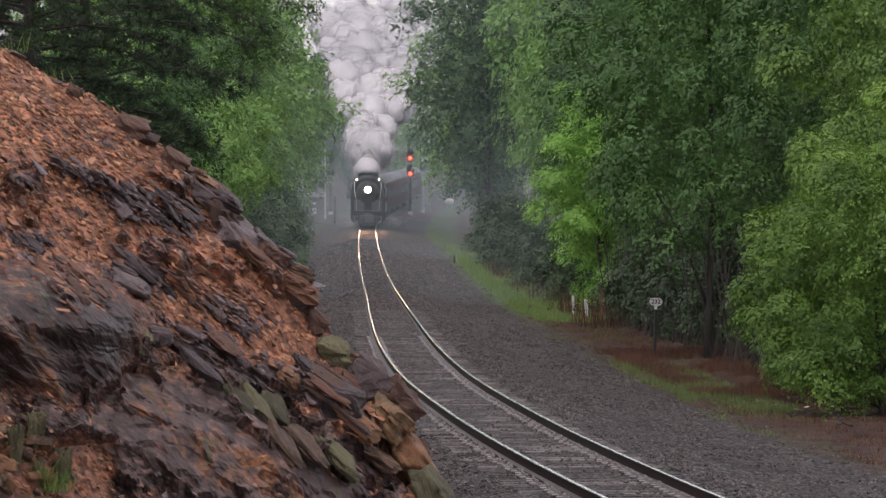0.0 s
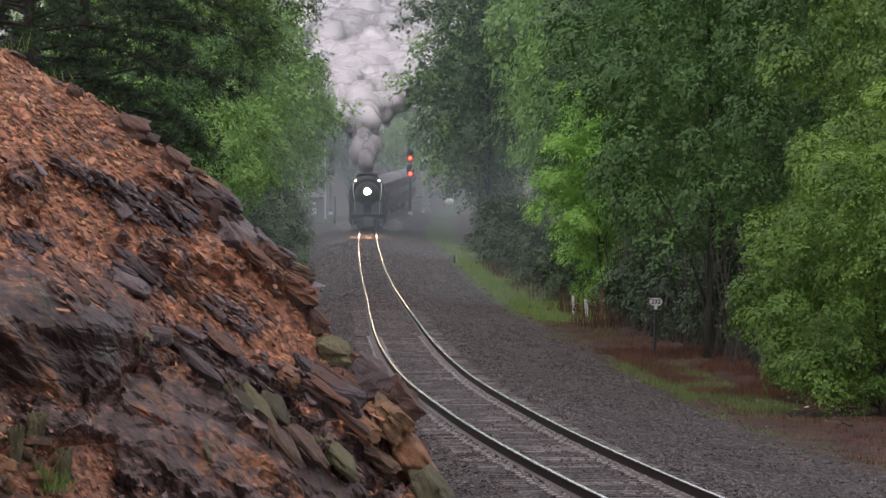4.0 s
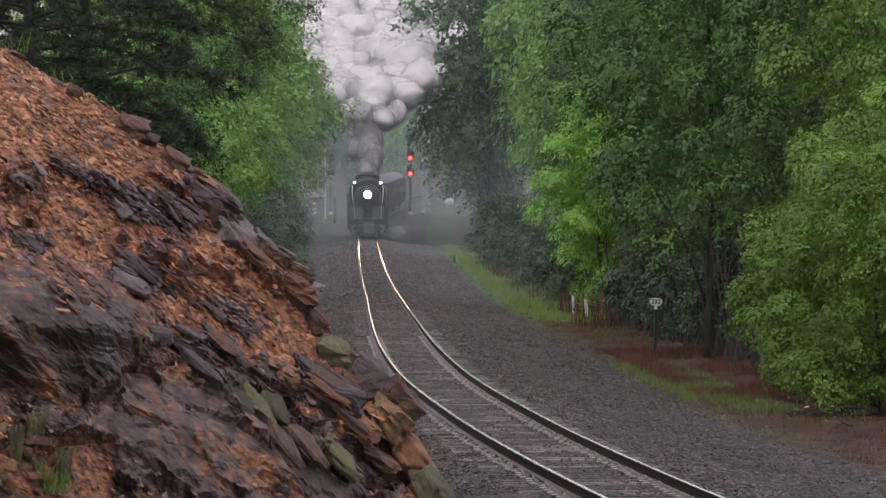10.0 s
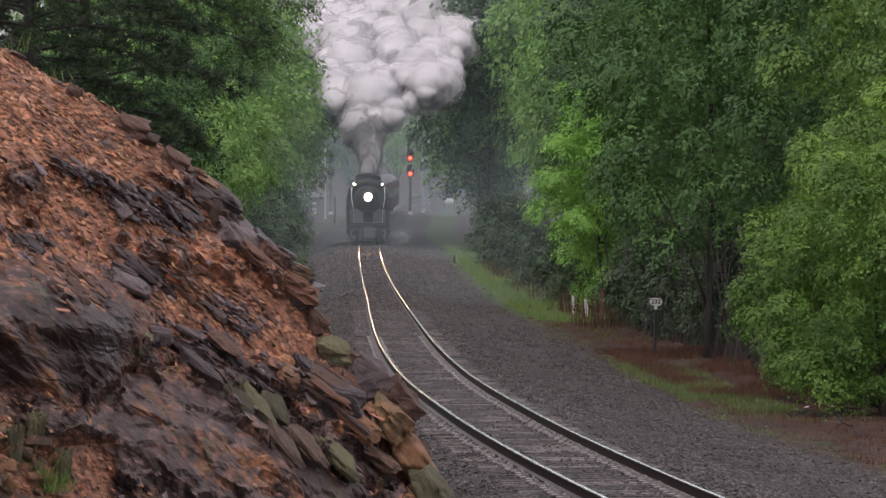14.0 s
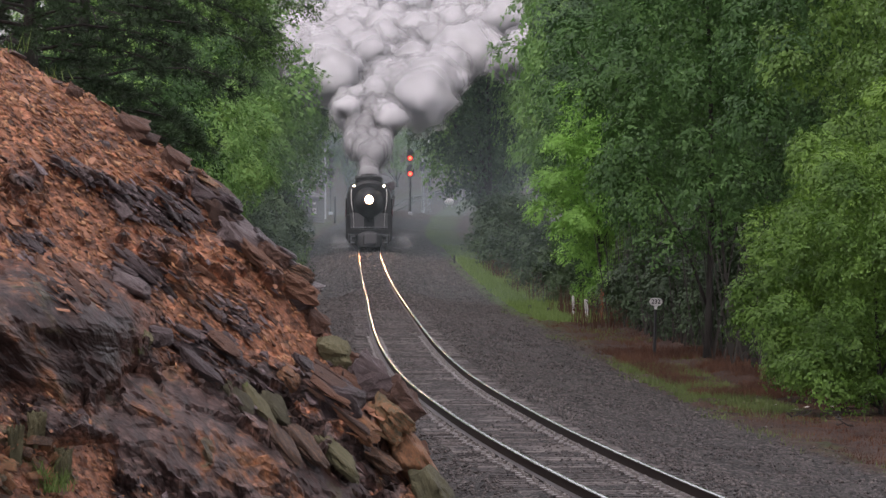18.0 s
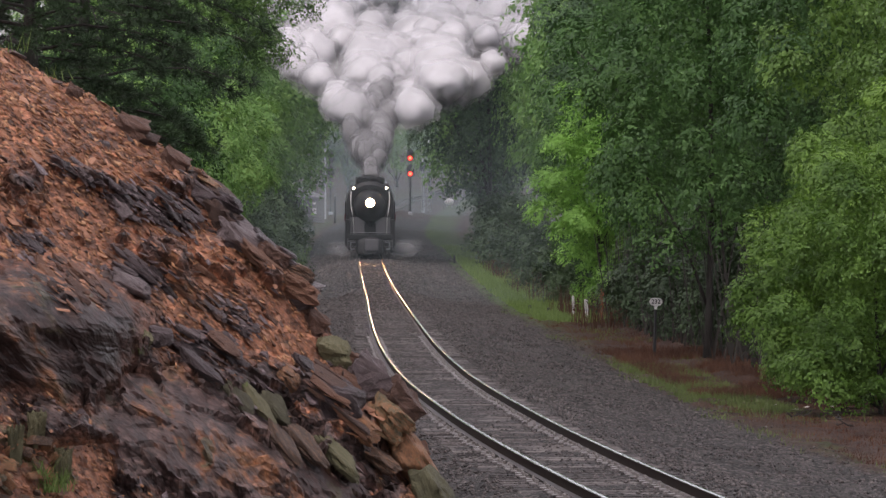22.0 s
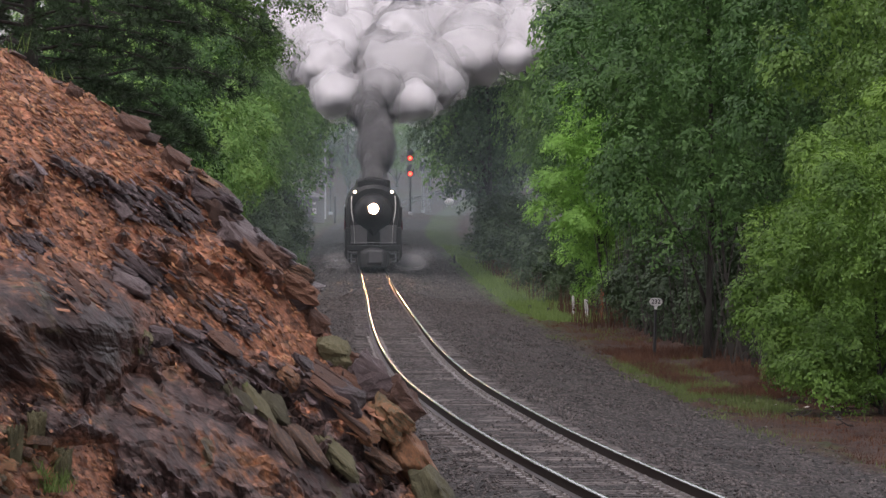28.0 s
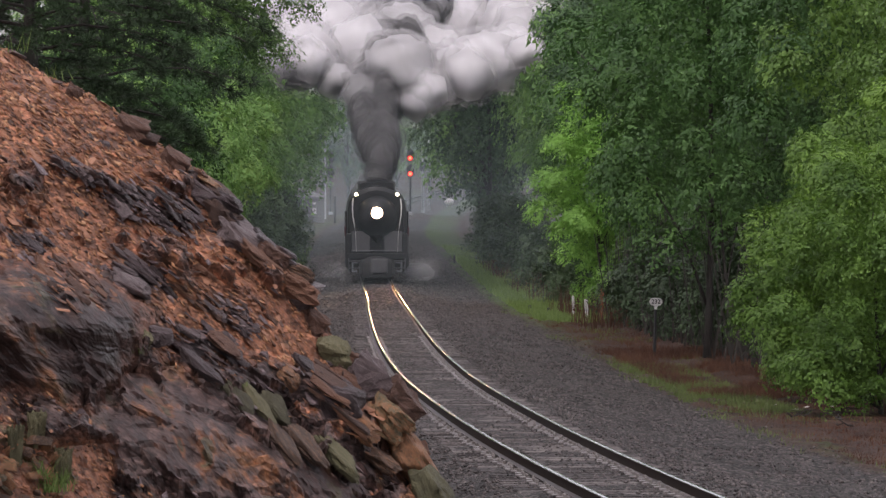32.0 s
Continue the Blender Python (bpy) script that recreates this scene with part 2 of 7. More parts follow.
def _smooth(col):
    v = np.interp(_lz, [p[0] for p in LINE], [p[col] for p in LINE])
    return np.convolve(np.pad(v, 12, mode='reflect', reflect_type='odd'), _k, 'valid')


_lx, _lh = _smooth(1), _smooth(2)


def track_x(y):
    return np.interp(y, _lz, _lx)


def rail_z(y):
    return np.interp(y, _lz, _lh)


def track_heading(y):
    return (track_x(y + 1) - track_x(y - 1)) / 2


def fade(a, b, v):
    t = np.clip((np.asarray(v, float) - a) / (b - a), 0, 1)
    return t * t * (3 - 2 * t)


# profile of the rock cutting: sideways place against height
CUT_X = [-16, -8.2, -5.77, -4.3, -3.27, -2.66, -2.17, -1.65, -1.28, -0.47, 0.05, 0.5]
CUT_Z = [10.2, 9.2, 7.95, 7.1, 6.36, 5.66, 5.1, 4.6, 3.9, 3.05, 1.9, 1.2]


def cut_shift(y):
    y = np.asarray(y, float)
    return np.where(y < 66, (66 - y) / 1.6, (y - 66) * 0.35)


def cut_z(x, y):
    return np.interp(np.asarray(x) + cut_shift(y), CUT_X, CUT_Z)


def ground_z(x, y):
    """Height of the ground: ballast bed, shoulders, verge, and the bank on the outer side."""
    x, y = np.asarray(x, float), np.asarray(y, float)
    d = x - track_x(y)
    bed = np.interp(d, [-60, -14, -8, -5, -4.2, -2.2, -1.6, -0.75, 0, 0.75, 1.6, 2.2, 3.2, 5.5, 8, 14, 60],
                    [2.5, -0.2, -0.9, -0.95, -0.75, -0.45, -0.24, -0.208, -0.215, -0.208, -0.24, -0.38, -0.6, -0.75, -0.85, -0.6, 2.0])
    z = rail_z(y) + bed
    bank = cut_z(x, y) - 0.55
    on = (1 - fade(78, 130, y)) * fade(40, 50, y) * fade(-1.3, -3.2, d)
    z = z + np.maximum(bank - z, 0) * on
    knoll = 4.7 - 0.012 * (np.hypot(x, y) ** 2) * 0.5
    z = np.maximum(z, np.where(np.hypot(x, y) < 26, knoll, -99))
    return z


def ground_at(x, y):
    return float(ground_z(x, y))


def along(y, d):
    """World place at d metres to the right of the track's middle."""
    return float(track_x(y)) + d


def build_ground():
    xs = np.concatenate([[-2500, -1200, -600, -300, -150, -100, -70, -50], np.arange(-40, -14, 2), np.arange(-14, 14, 0.4), np.arange(14, 40, 2), [40, 55, 80, 120, 200, 400, 800, 1500, 2500]])
    ys = np.concatenate([[-1500, -500, -200, -100, -60], np.arange(-40, 40, 4), np.arange(40, 130, 0.7), np.arange(130, 300, 2), np.arange(300, 700, 6), np.arange(700, 1200, 30), [1300, 1500, 2000, 3000, 4500]])
    X, Y = np.meshgrid(xs, ys)
    near = np.abs(X) < 60
    Xw = X + np.where(near, 1, 0.5) * 0
    Z = ground_z(Xw, Y)
    D = Xw - track_x(Y)
    rng = np.random.default_rng(3)
    bump_amp = np.where(np.abs(D) < 2.4, 0.015, np.where(np.abs(D) < 5.5, 0.03, 0.045))
    Z = Z + rng.normal(0, 1, Z.shape) * bump_amp
    ny, nx = X.shape
    co = np.stack([Xw, Y, Z], -1).reshape(-1, 3)
    idx = np.arange(ny * nx).reshape(ny, nx)
    f = np.stack([idx[:-1, :-1], idx[:-1, 1:], idx[1:, 1:], idx[1:, :-1]], -1).reshape(-1, 4)
    me = mesh_of("ground", co, [tuple(int(i) for i in r) for r in f], M_GROUND, smooth=True)
    col = me.color_attributes.new("cover", 'FLOAT_COLOR', 'POINT')
    g = np.interp(D, [-5.2, -4.2, 5.0, 6.2], [0, 1, 1, 0])
    g = np.where((Y > 590) & (Y < 730) & (D > -9) & (D < 16), 0.45, g)
    gr = np.interp(D, [-12, -6, -4.6, 4.8, 5.6, 8.5, 10], [0.2, 0.5, 0.3, 0.2, 0.75, 0.55, 0.1]) * fade(150, 260, Y) + 0.35 * np.interp(D, [4.6, 5.4, 6.4, 7.4], [0, 1, 1, 0]) * (1 - fade(150, 260, Y))
    data = np.stack([g, gr, np.zeros_like(g), np.ones_like(g)], -1).reshape(-1)
    col.data.foreach_set("color", data.astype(np.float32))
    ob = new("ground", me)
    tagged(ob, "brown earth, wet gravel and grassy verge of a railway line", "ground", kind="structure")
    return ob


build_ground()


# ---- the track ----
# paler than the web: the sky's light on the foot is in its colour
M_FOOT = mat_noise("skylit_rail_foot", [(0.3, (0.02, 0.016, 0.015)), (0.7, (0.085, 0.072, 0.068))], 8, 0.6, fine=40)
# worn grey steel, coloured paler for the light that falls on the plates
M_PLATE = mat_noise("worn_lit_tie_plate", [(0.3, (0.06, 0.052, 0.05)), (0.7, (0.25, 0.225, 0.215))], 8, 0.5, fine=50)


def rail_sweep(side, y0, y1, step):
    """Rail of the section head, web and foot swept along the line; the head is polished."""
    prof = [(-0.076, -0.18), (0.076, -0.18), (0.076, -0.168), (0.012, -0.15), (0.009, -0.05), (0.036, -0.038), (0.0362, -0.015), (0.031, -0.0075), (0.021, -0.0028),
            (0.0, 0.0), (-0.021, -0.0028), (-0.031, -0.0075), (-0.0362, -0.015), (-0.036, -0.038), (-0.009, -0.05), (-0.012, -0.15), (-0.076, -0.168)]
    ys = np.concatenate([np.arange(y0, min(y1, 130), step), np.arange(130, y1 + 0.1, step * 4)]) if y1 > 130 else np.arange(y0, y1 + 0.1, step)
    vs, fs, mi = [], [], []
    n = len(prof)
    for y in ys:
        h = float(track_heading(y))
        c = 1 / math.hypot(1, h)
        cx, cz = float(track_x(y)), float(rail_z(y))
        cant = 0.02 * side
        for px, pz in prof:
            o = side * 0.7525 + px
            vs.append((cx + o * c, float(y) - o * h * c, cz + pz - cant * (1 if pz > -1 else 0)))
    for i in range(len(ys) - 1):
        for k in range(n):
            fs.append((i * n + k, (i + 1) * n + k, (i + 1) * n + (k + 1) % n, i * n + (k + 1) % n))
            mi.append(1 if 6 <= k <= 11 else 2 if k in (2, 15) else 0)
    me = mesh_of("rail", vs, fs, [M_RUST, M_STEEL_HEAD, M_FOOT], index=mi)
    me.polygons.foreach_set("use_smooth", [i == 1 for i in mi])
    return me


def build_track():
    root = new("railway_track")
    tagged(root, "single railway track with polished steel rails on weathered ties", "railway track", kind="structure")
    for s in (-1, 1):
        part("rail", rail_sweep(s, -150, 900, 1.0), root, label="polished steel running rail with rusty web")
    rng = random.Random(5)
    tie_me = []
    for k in range(4):
        bm = box_bm(2.6, 0.23, 0.18, 0.012)
        for v in bm.verts:
            v.co.z += rng.uniform(-0.006, 0.006)
            v.co.y += rng.uniform(-0.01, 0.01)
        me = bpy.data.meshes.new("tie")
        bm.to_mesh(me)
        bm.free()
        me.materials.append(M_TIE)
        tie_me.append(me)
    bm = box_bm(0.4, 0.19, 0.025, 0.004)
    for sx, sy in ((0.1, 0.06), (-0.1, -0.06), (0.1, -0.06), (-0.1, 0.06)):
        box_bm(0.045, 0.035, 0.06, 0.01, (sx, sy, 0.025), bm)
    plate_me = bpy.data.meshes.new("tie_plate")
    bm.to_mesh(plate_me)
    bm.free()
    plate_me.materials.append(M_PLATE)
    y, rest_v, rest_f, count = 54.0, [], [], 0
    while y < 420:
        h = float(track_heading(y))
        m = Matrix.Translation((float(track_x(y)) + rng.uniform(-0.04, 0.04), y, float(rail_z(y)) - 0.295)) @ Matrix.Rotation(-math.atan(h) + rng.uniform(-0.012, 0.012), 4, 'Z')
        if count < 290:
            tie = part("tie", rng.choice(tie_me), root, m)
            if count < 190:
                for s in (-1, 1):
                    part("tie_plate", plate_me, tie, Matrix.Translation((s * 0.7525, 0, 0.1)))
        else:
            o = len(rest_v)
            for v in tie_me[0].vertices:
                rest_v.append(m @ v.co)
            for p in tie_me[0].polygons:
                rest_f.append(tuple(o + i for i in p.vertices))
        count += 1
        y += 0.5
    far = part("far_ties", mesh_of("far_ties", rest_v, rest_f, M_TIE), root)
    tagged(far, "weathered wooden ties further along the line", kind="stuff")


build_track()


def rough_stones(rng, n, place, size, flat=0.7):
    """n little irregular stones: arrays of triangles from jittered octahedra."""
    base = np.array([(1, 0, 0), (0, 1, 0), (-1, 0, 0), (0, -1, 0), (0.15, 0.1, 1), (0, 0, -1)], float)
    tri = np.array([(0, 1, 4), (1, 2, 4), (2, 3, 4), (3, 0, 4), (1, 0, 5), (2, 1, 5), (3, 2, 5), (0, 3, 5)])
    v = base[None] * (1 + rng.uniform(-0.35, 0.35, (n, 6, 3)))
    v[:, :, 2] *= flat
    v *= size[:, None, None] / 2
    th = rng.uniform(0, 2 * np.pi, n)
    ti = rng.normal(0, 0.5, n)
    c, s = np.cos(th)[:, None], np.sin(th)[:, None]
    ct, st = np.cos(ti)[:, None], np.sin(ti)[:, None]
    x, y, z = v[..., 0], v[..., 1], v[..., 2]
    y, z = y * ct - z * st, y * st + z * ct
    x, y = x * c - y * s, x * s + y * c
    v = np.stack([x, y, z], -1) + place[:, None, :]
    return v, tri


def stone_mesh(name, v, tri, mat):
    n, k = v.shape[0], v.shape[1]
    f = (tri[None] + (np.arange(n) * k)[:, None, None]).reshape(-1, 3)
    me = bpy.data.meshes.new(name)
    me.vertices.add(n * k)
    me.vertices.foreach_set("co", v.astype(np.float32).ravel())
    me.loops.add(f.size)
    me.loops.foreach_set("vertex_index", f.astype(np.int32).ravel())
    me.polygons.add(len(f))
    me.polygons.foreach_set("loop_start", np.arange(0, f.size, 3, dtype=np.int32))
    me.materials.append(mat)
    me.update(calc_edges=True)
    return me


def build_ballast():
    rng = np.random.default_rng(11)
    n = 62000
    y = 55 + (rng.random(n) ** 1.9) * 370
    d = rng.uniform(-4.2, 6.2, n)
    ok = rng.random(n) < np.interp(np.abs(d), [0, 1.2, 5, 6.2], [0.55, 1, 0.8, 0.25])
    y, d = y[ok], d[ok]
    x = track_x(y) + d
    z = ground_z(x, y)
    size = rng.uniform(0.03, 0.066, len(y)) * np.interp(y, [55, 120, 200, 290, 425], [1, 1.15, 1.6, 2.3, 3.2])
    place = np.stack([x, y, z + 0.012], -1)
    v, tri = rough_stones(rng, len(y), place, size)
    ob = new("ballast", stone_mesh("ballast", v, tri, M_STONE))
    tagged(ob, "loose grey crushed-stone ballast along the railway track", "ballast", kind="stuff")


build_ballast()


# ---- trees ----
def unit_rows(v):
    return v / np.maximum(1e-9, np.linalg.norm(v, axis=1))[:, None]


def leaf_sprays(rng, centres, radii, counts, size, axis, per=13):
    """Leaves in flat drooping sprays on the outside of clumps; axis: the crown's middle."""
    sprays = np.maximum(2, np.asarray(counts) // per)
    c = np.repeat(np.asarray(centres, float), sprays, axis=0)
    r = np.repeat(np.asarray(radii, float), sprays)
    k = len(c)
    out = unit_rows(c - np.asarray(axis, float))
    u = unit_rows(rng.normal(0, 1, (k, 3)) + out * 0.55 + np.array([0, 0, 0.45]))
    u[:, 2] = np.where(u[:, 2] < -0.55, -0.7 * u[:, 2], u[:, 2])
    u = unit_rows(u)
    root = c + u * (r * (0.72 + 0.34 * rng.random(k)))[:, None] * np.array([1, 1, 0.72])
    way = unit_rows(u * 0.5 + out * 0.5 + rng.normal(0, 0.45, (k, 3)) + np.array([0, 0, -0.45]))
    side = unit_rows(np.cross(way, u + np.array([0, 0, 0.3])))
    nrm = np.cross(side, way)
    nrm *= np.where(np.sum(nrm * (u + np.array([0, 0, 0.4])), axis=1) < 0, -1, 1)[:, None]
    length = size * rng.uniform(2.4, 4.6, k)
    rep = lambda q: np.repeat(q, per, axis=0)
    root, way, side, nrm, u, length = rep(root), rep(way), rep(side), rep(nrm), rep(u), rep(length)
    n = len(root)
    s = rng.uniform(-0.35, 1.0, n)
    t = rng.normal(0, 0.36, n) * (1.15 - 0.6 * np.abs(s))
    p = root + way * (s * length)[:, None] + side * (t * length)[:, None] + nrm * (rng.normal(0, 0.1, n) * length)[:, None]
    p[:, 2] -= 0.3 * length * (s * s + t * t)
    nn = unit_rows(0.5 * nrm + 1.0 * u + np.array([0, 0, 0.1]) + rng.normal(0, 0.28, (n, 3)))
    a = way + side * (np.sign(t) * 0.8)[:, None] + rng.normal(0, 0.4, (n, 3))
    a = unit_rows(a - nn * np.sum(a * nn, axis=1)[:, None])
    b = np.cross(nn, a)
    z = size * rng.uniform(0.6, 1.25, n)[:, None]
    return np.stack([p - a * z * 0.5 + b * z * 0.36, p - a * z * 0.5 - b * z * 0.36, p + a * z * 0.6], 1).reshape(-1, 3)


def inner_leaves(rng, n, radius, base, height, size):
    """The shaded leaves inside a crown, which close it."""
    u = unit_rows(rng.normal(0, 1, (n, 3))) * (rng.random(n) ** 0.4 * 0.6)[:, None]
    p = u * np.array([radius, radius, (height - base) / 2]) + np.array([0, 0, (height + base) / 2])
    a = unit_rows(rng.normal(0, 1, (n, 3)))
    b = unit_rows(np.cross(a, rng.normal(0, 1, (n, 3))))
    z = size * rng.uniform(0.6, 1.3, n)[:, None]
    return np.stack([p - a * z * 0.5 + b * z * 0.4, p - a * z * 0.5 - b * z * 0.4, p + a * z * 0.6], 1).reshape(-1, 3)


def crown_clumps(rng, height, radius, base, n):
    """Clump centres on the outside of an uneven crown."""
    cs, rs = [], []
    mid, half = (height + base) / 2, (height - base) / 2
    lobes = rng.uniform(0.7, 1.04, (6, 5))
    for i in range(n):
        v = rng.normal(0, 1, 3)
        v /= np.linalg.norm(v)
        k = 0.62 + 0.38 * rng.random() ** 0.6
        lobe = lobes[int((math.atan2(v[1], v[0]) / (2 * math.pi) % 1) * 6) % 6, int((v[2] + 1) / 2 * 4.99)]
        wide = 1.0 if v[2] < 0.3 else 1 - 0.45 * (v[2] - 0.3)
        cs.append((v[0] * radius * k * lobe * wide, v[1] * radius * k * lobe * wide, mid + v[2] * half * k))
        rs.append(radius * rng.uniform(0.17, 0.34))
    return cs, rs


def broadleaf(seed, height, radius, base, leaves, size, mat, trunk_r, at, label, clumps=95, limbs=7):
    rng = np.random.default_rng(seed)
    root = new("tree")
    tagged(root, label, "tree", group="trees along the line")
    root.matrix_basis = at
    lean = rng.normal(0, 0.1, 2)
    pts = [(lean[0] * t * t * 2 + 0.12 * math.sin(t * 5 + seed), lean[1] * t * t * 2, -0.5 + t * (height * 0.86 + 0.5)) for t in np.linspace(0, 1, 9)]
    rad = [trunk_r * (1.25 if i == 0 else 1) * (1 - 0.85 * t) for i, t in enumerate(np.linspace(0, 1, 9))]
    v, f = tube(pts, rad, 9)
    part("trunk", mesh_of("trunk", v, f, M_BARK, smooth=True), root)
    cs, rs = crown_clumps(rng, height, radius, base, clumps)
    for i in range(limbs):
        c = cs[i * 5 % len(cs)]
        t = min(0.9, max(0.2, (c[2] / height) - 0.22))
        k = min(8, int(t * 8))
        p0 = pts[k]
        p1 = ((p0[0] + c[0]) / 2 + 0.2, (p0[1] + c[1]) / 2, (p0[2] + c[2]) / 2 + 0.15)
        v, f = tube([p0, p1, c], [rad[k] * 0.55, rad[k] * 0.35, 0.03], 6)
        part("limb", mesh_of("limb", v, f, M_BARK, smooth=True), root)
    w = np.array(rs) ** 2
    counts = np.maximum(26, (leaves * w / w.sum()).astype(int))
    co = leaf_sprays(rng, cs, rs, counts, size, (0, 0, (height + base) / 2))
    inner = inner_leaves(rng, max(300, leaves // 7), radius, base, height, size * 1.25)
    part("crown", quads_mesh("crown", np.concatenate([co, inner]), mat, 3), root)
    return root


def pine(seed, height, at, label, base=2.0, spread=4.0, n=84, tufts=38):
    rng = np.random.default_rng(seed)
    root = new("pine_tree")
    tagged(root, label, "tree", group="trees along the line")
    root.matrix_basis = at
    pts = [(0.1 * math.sin(t * 4), 0.05 * t, -0.5 + t * (height + 0.5)) for t in np.linspace(0, 1, 8)]
    v, f = tube(pts, [0.24 * (1 - 0.88 * t) for t in np.linspace(0, 1, 8)], 9)
    part("trunk", mesh_of("trunk", v, f, M_BARK, smooth=True), root)
    quads = []
    for i in range(n):
        t = i / (n - 1)
        z = base + t * (height - base - 0.4)
        ln = spread * min(1.0, max(0.12, 2.4 * t - 0.5)) * (1.1 - 0.5 * t) * rng.uniform(0.65, 1.1)
        th = i * 2.4 + rng.normal(0, 0.3)
        d = np.array([math.cos(th), math.sin(th), 0])
        side = np.array([-d[1], d[0], 0])
        p0 = np.array([0, 0, z])
        sag = rng.uniform(-0.22, 0.02)

        def bough(s, w):
            return p0 + d * ln * s + side * w + np.array([0, 0, ln * (0.3 * s * (1 - s) + sag * s * s) - 0.12 * abs(w)])
        v, f = tube([bough(q, 0) for q in (0, 0.35, 0.7, 1.0)], [0.035, 0.022, 0.012, 0.005], 5)
        # side twigs, each with tufts of long needles
        tv, tf = list(v), list(f)
        for j in range(9):
            s = 0.2 + 0.8 * (j + rng.random()) / 9
            reach = (1.15 - s) * ln * 0.42 * rng.choice((-1, 1)) * rng.uniform(0.5, 1.1)
            a, b = bough(s, 0), bough(min(1.08, s + 0.16), reach)
            v, f = tube([a, b], [0.012, 0.005], 4)
            o = len(tv)
            tv += v
            tf += [tuple(o + q for q in g) for g in f]
            for m in range(max(2, tufts // 6)):
                c = a + (b - a) * rng.uniform(0.25, 1.05) + rng.normal(0, 0.05, 3)
                k = 22
                dirs = unit_rows(rng.normal(0, 0.75, (k, 3)) + unit_rows((b - a)[None])[0] * 0.8 + np.array([0, 0, 0.25]))
                across = unit_rows(np.cross(dirs, rng.normal(0, 1, (k, 3))))
                L = rng.uniform(0.12, 0.24, k)[:, None]
                quads.append(np.stack([c + across * 0.009, c - across * 0.009, c + dirs * L], 1).reshape(-1, 3))
        part("branch", mesh_of("branch", tv, tf, M_BARK), root)
    part("needles", quads_mesh("needles", np.concatenate(quads), M_NEEDLE, 3), root)
    return root


def scaled(x, y, z, turn, s, sz=None):
    return Matrix.LocRotScale((x, y, z), Euler((0, 0, radians(turn))), (s, s, sz or s))


def set_tree(src, y, d, turn, s, sz=None, sink=0.1):
    x = along(y, d)
    return copy_thing(src, scaled(x, y, ground_at(x, y) - sink, turn, s, sz))


def at_ground(y, d, turn=0.0, sink=0.1):
    x = along(y, d)
    return pose(x, y, ground_at(x, y) - sink, 0, 0, turn)


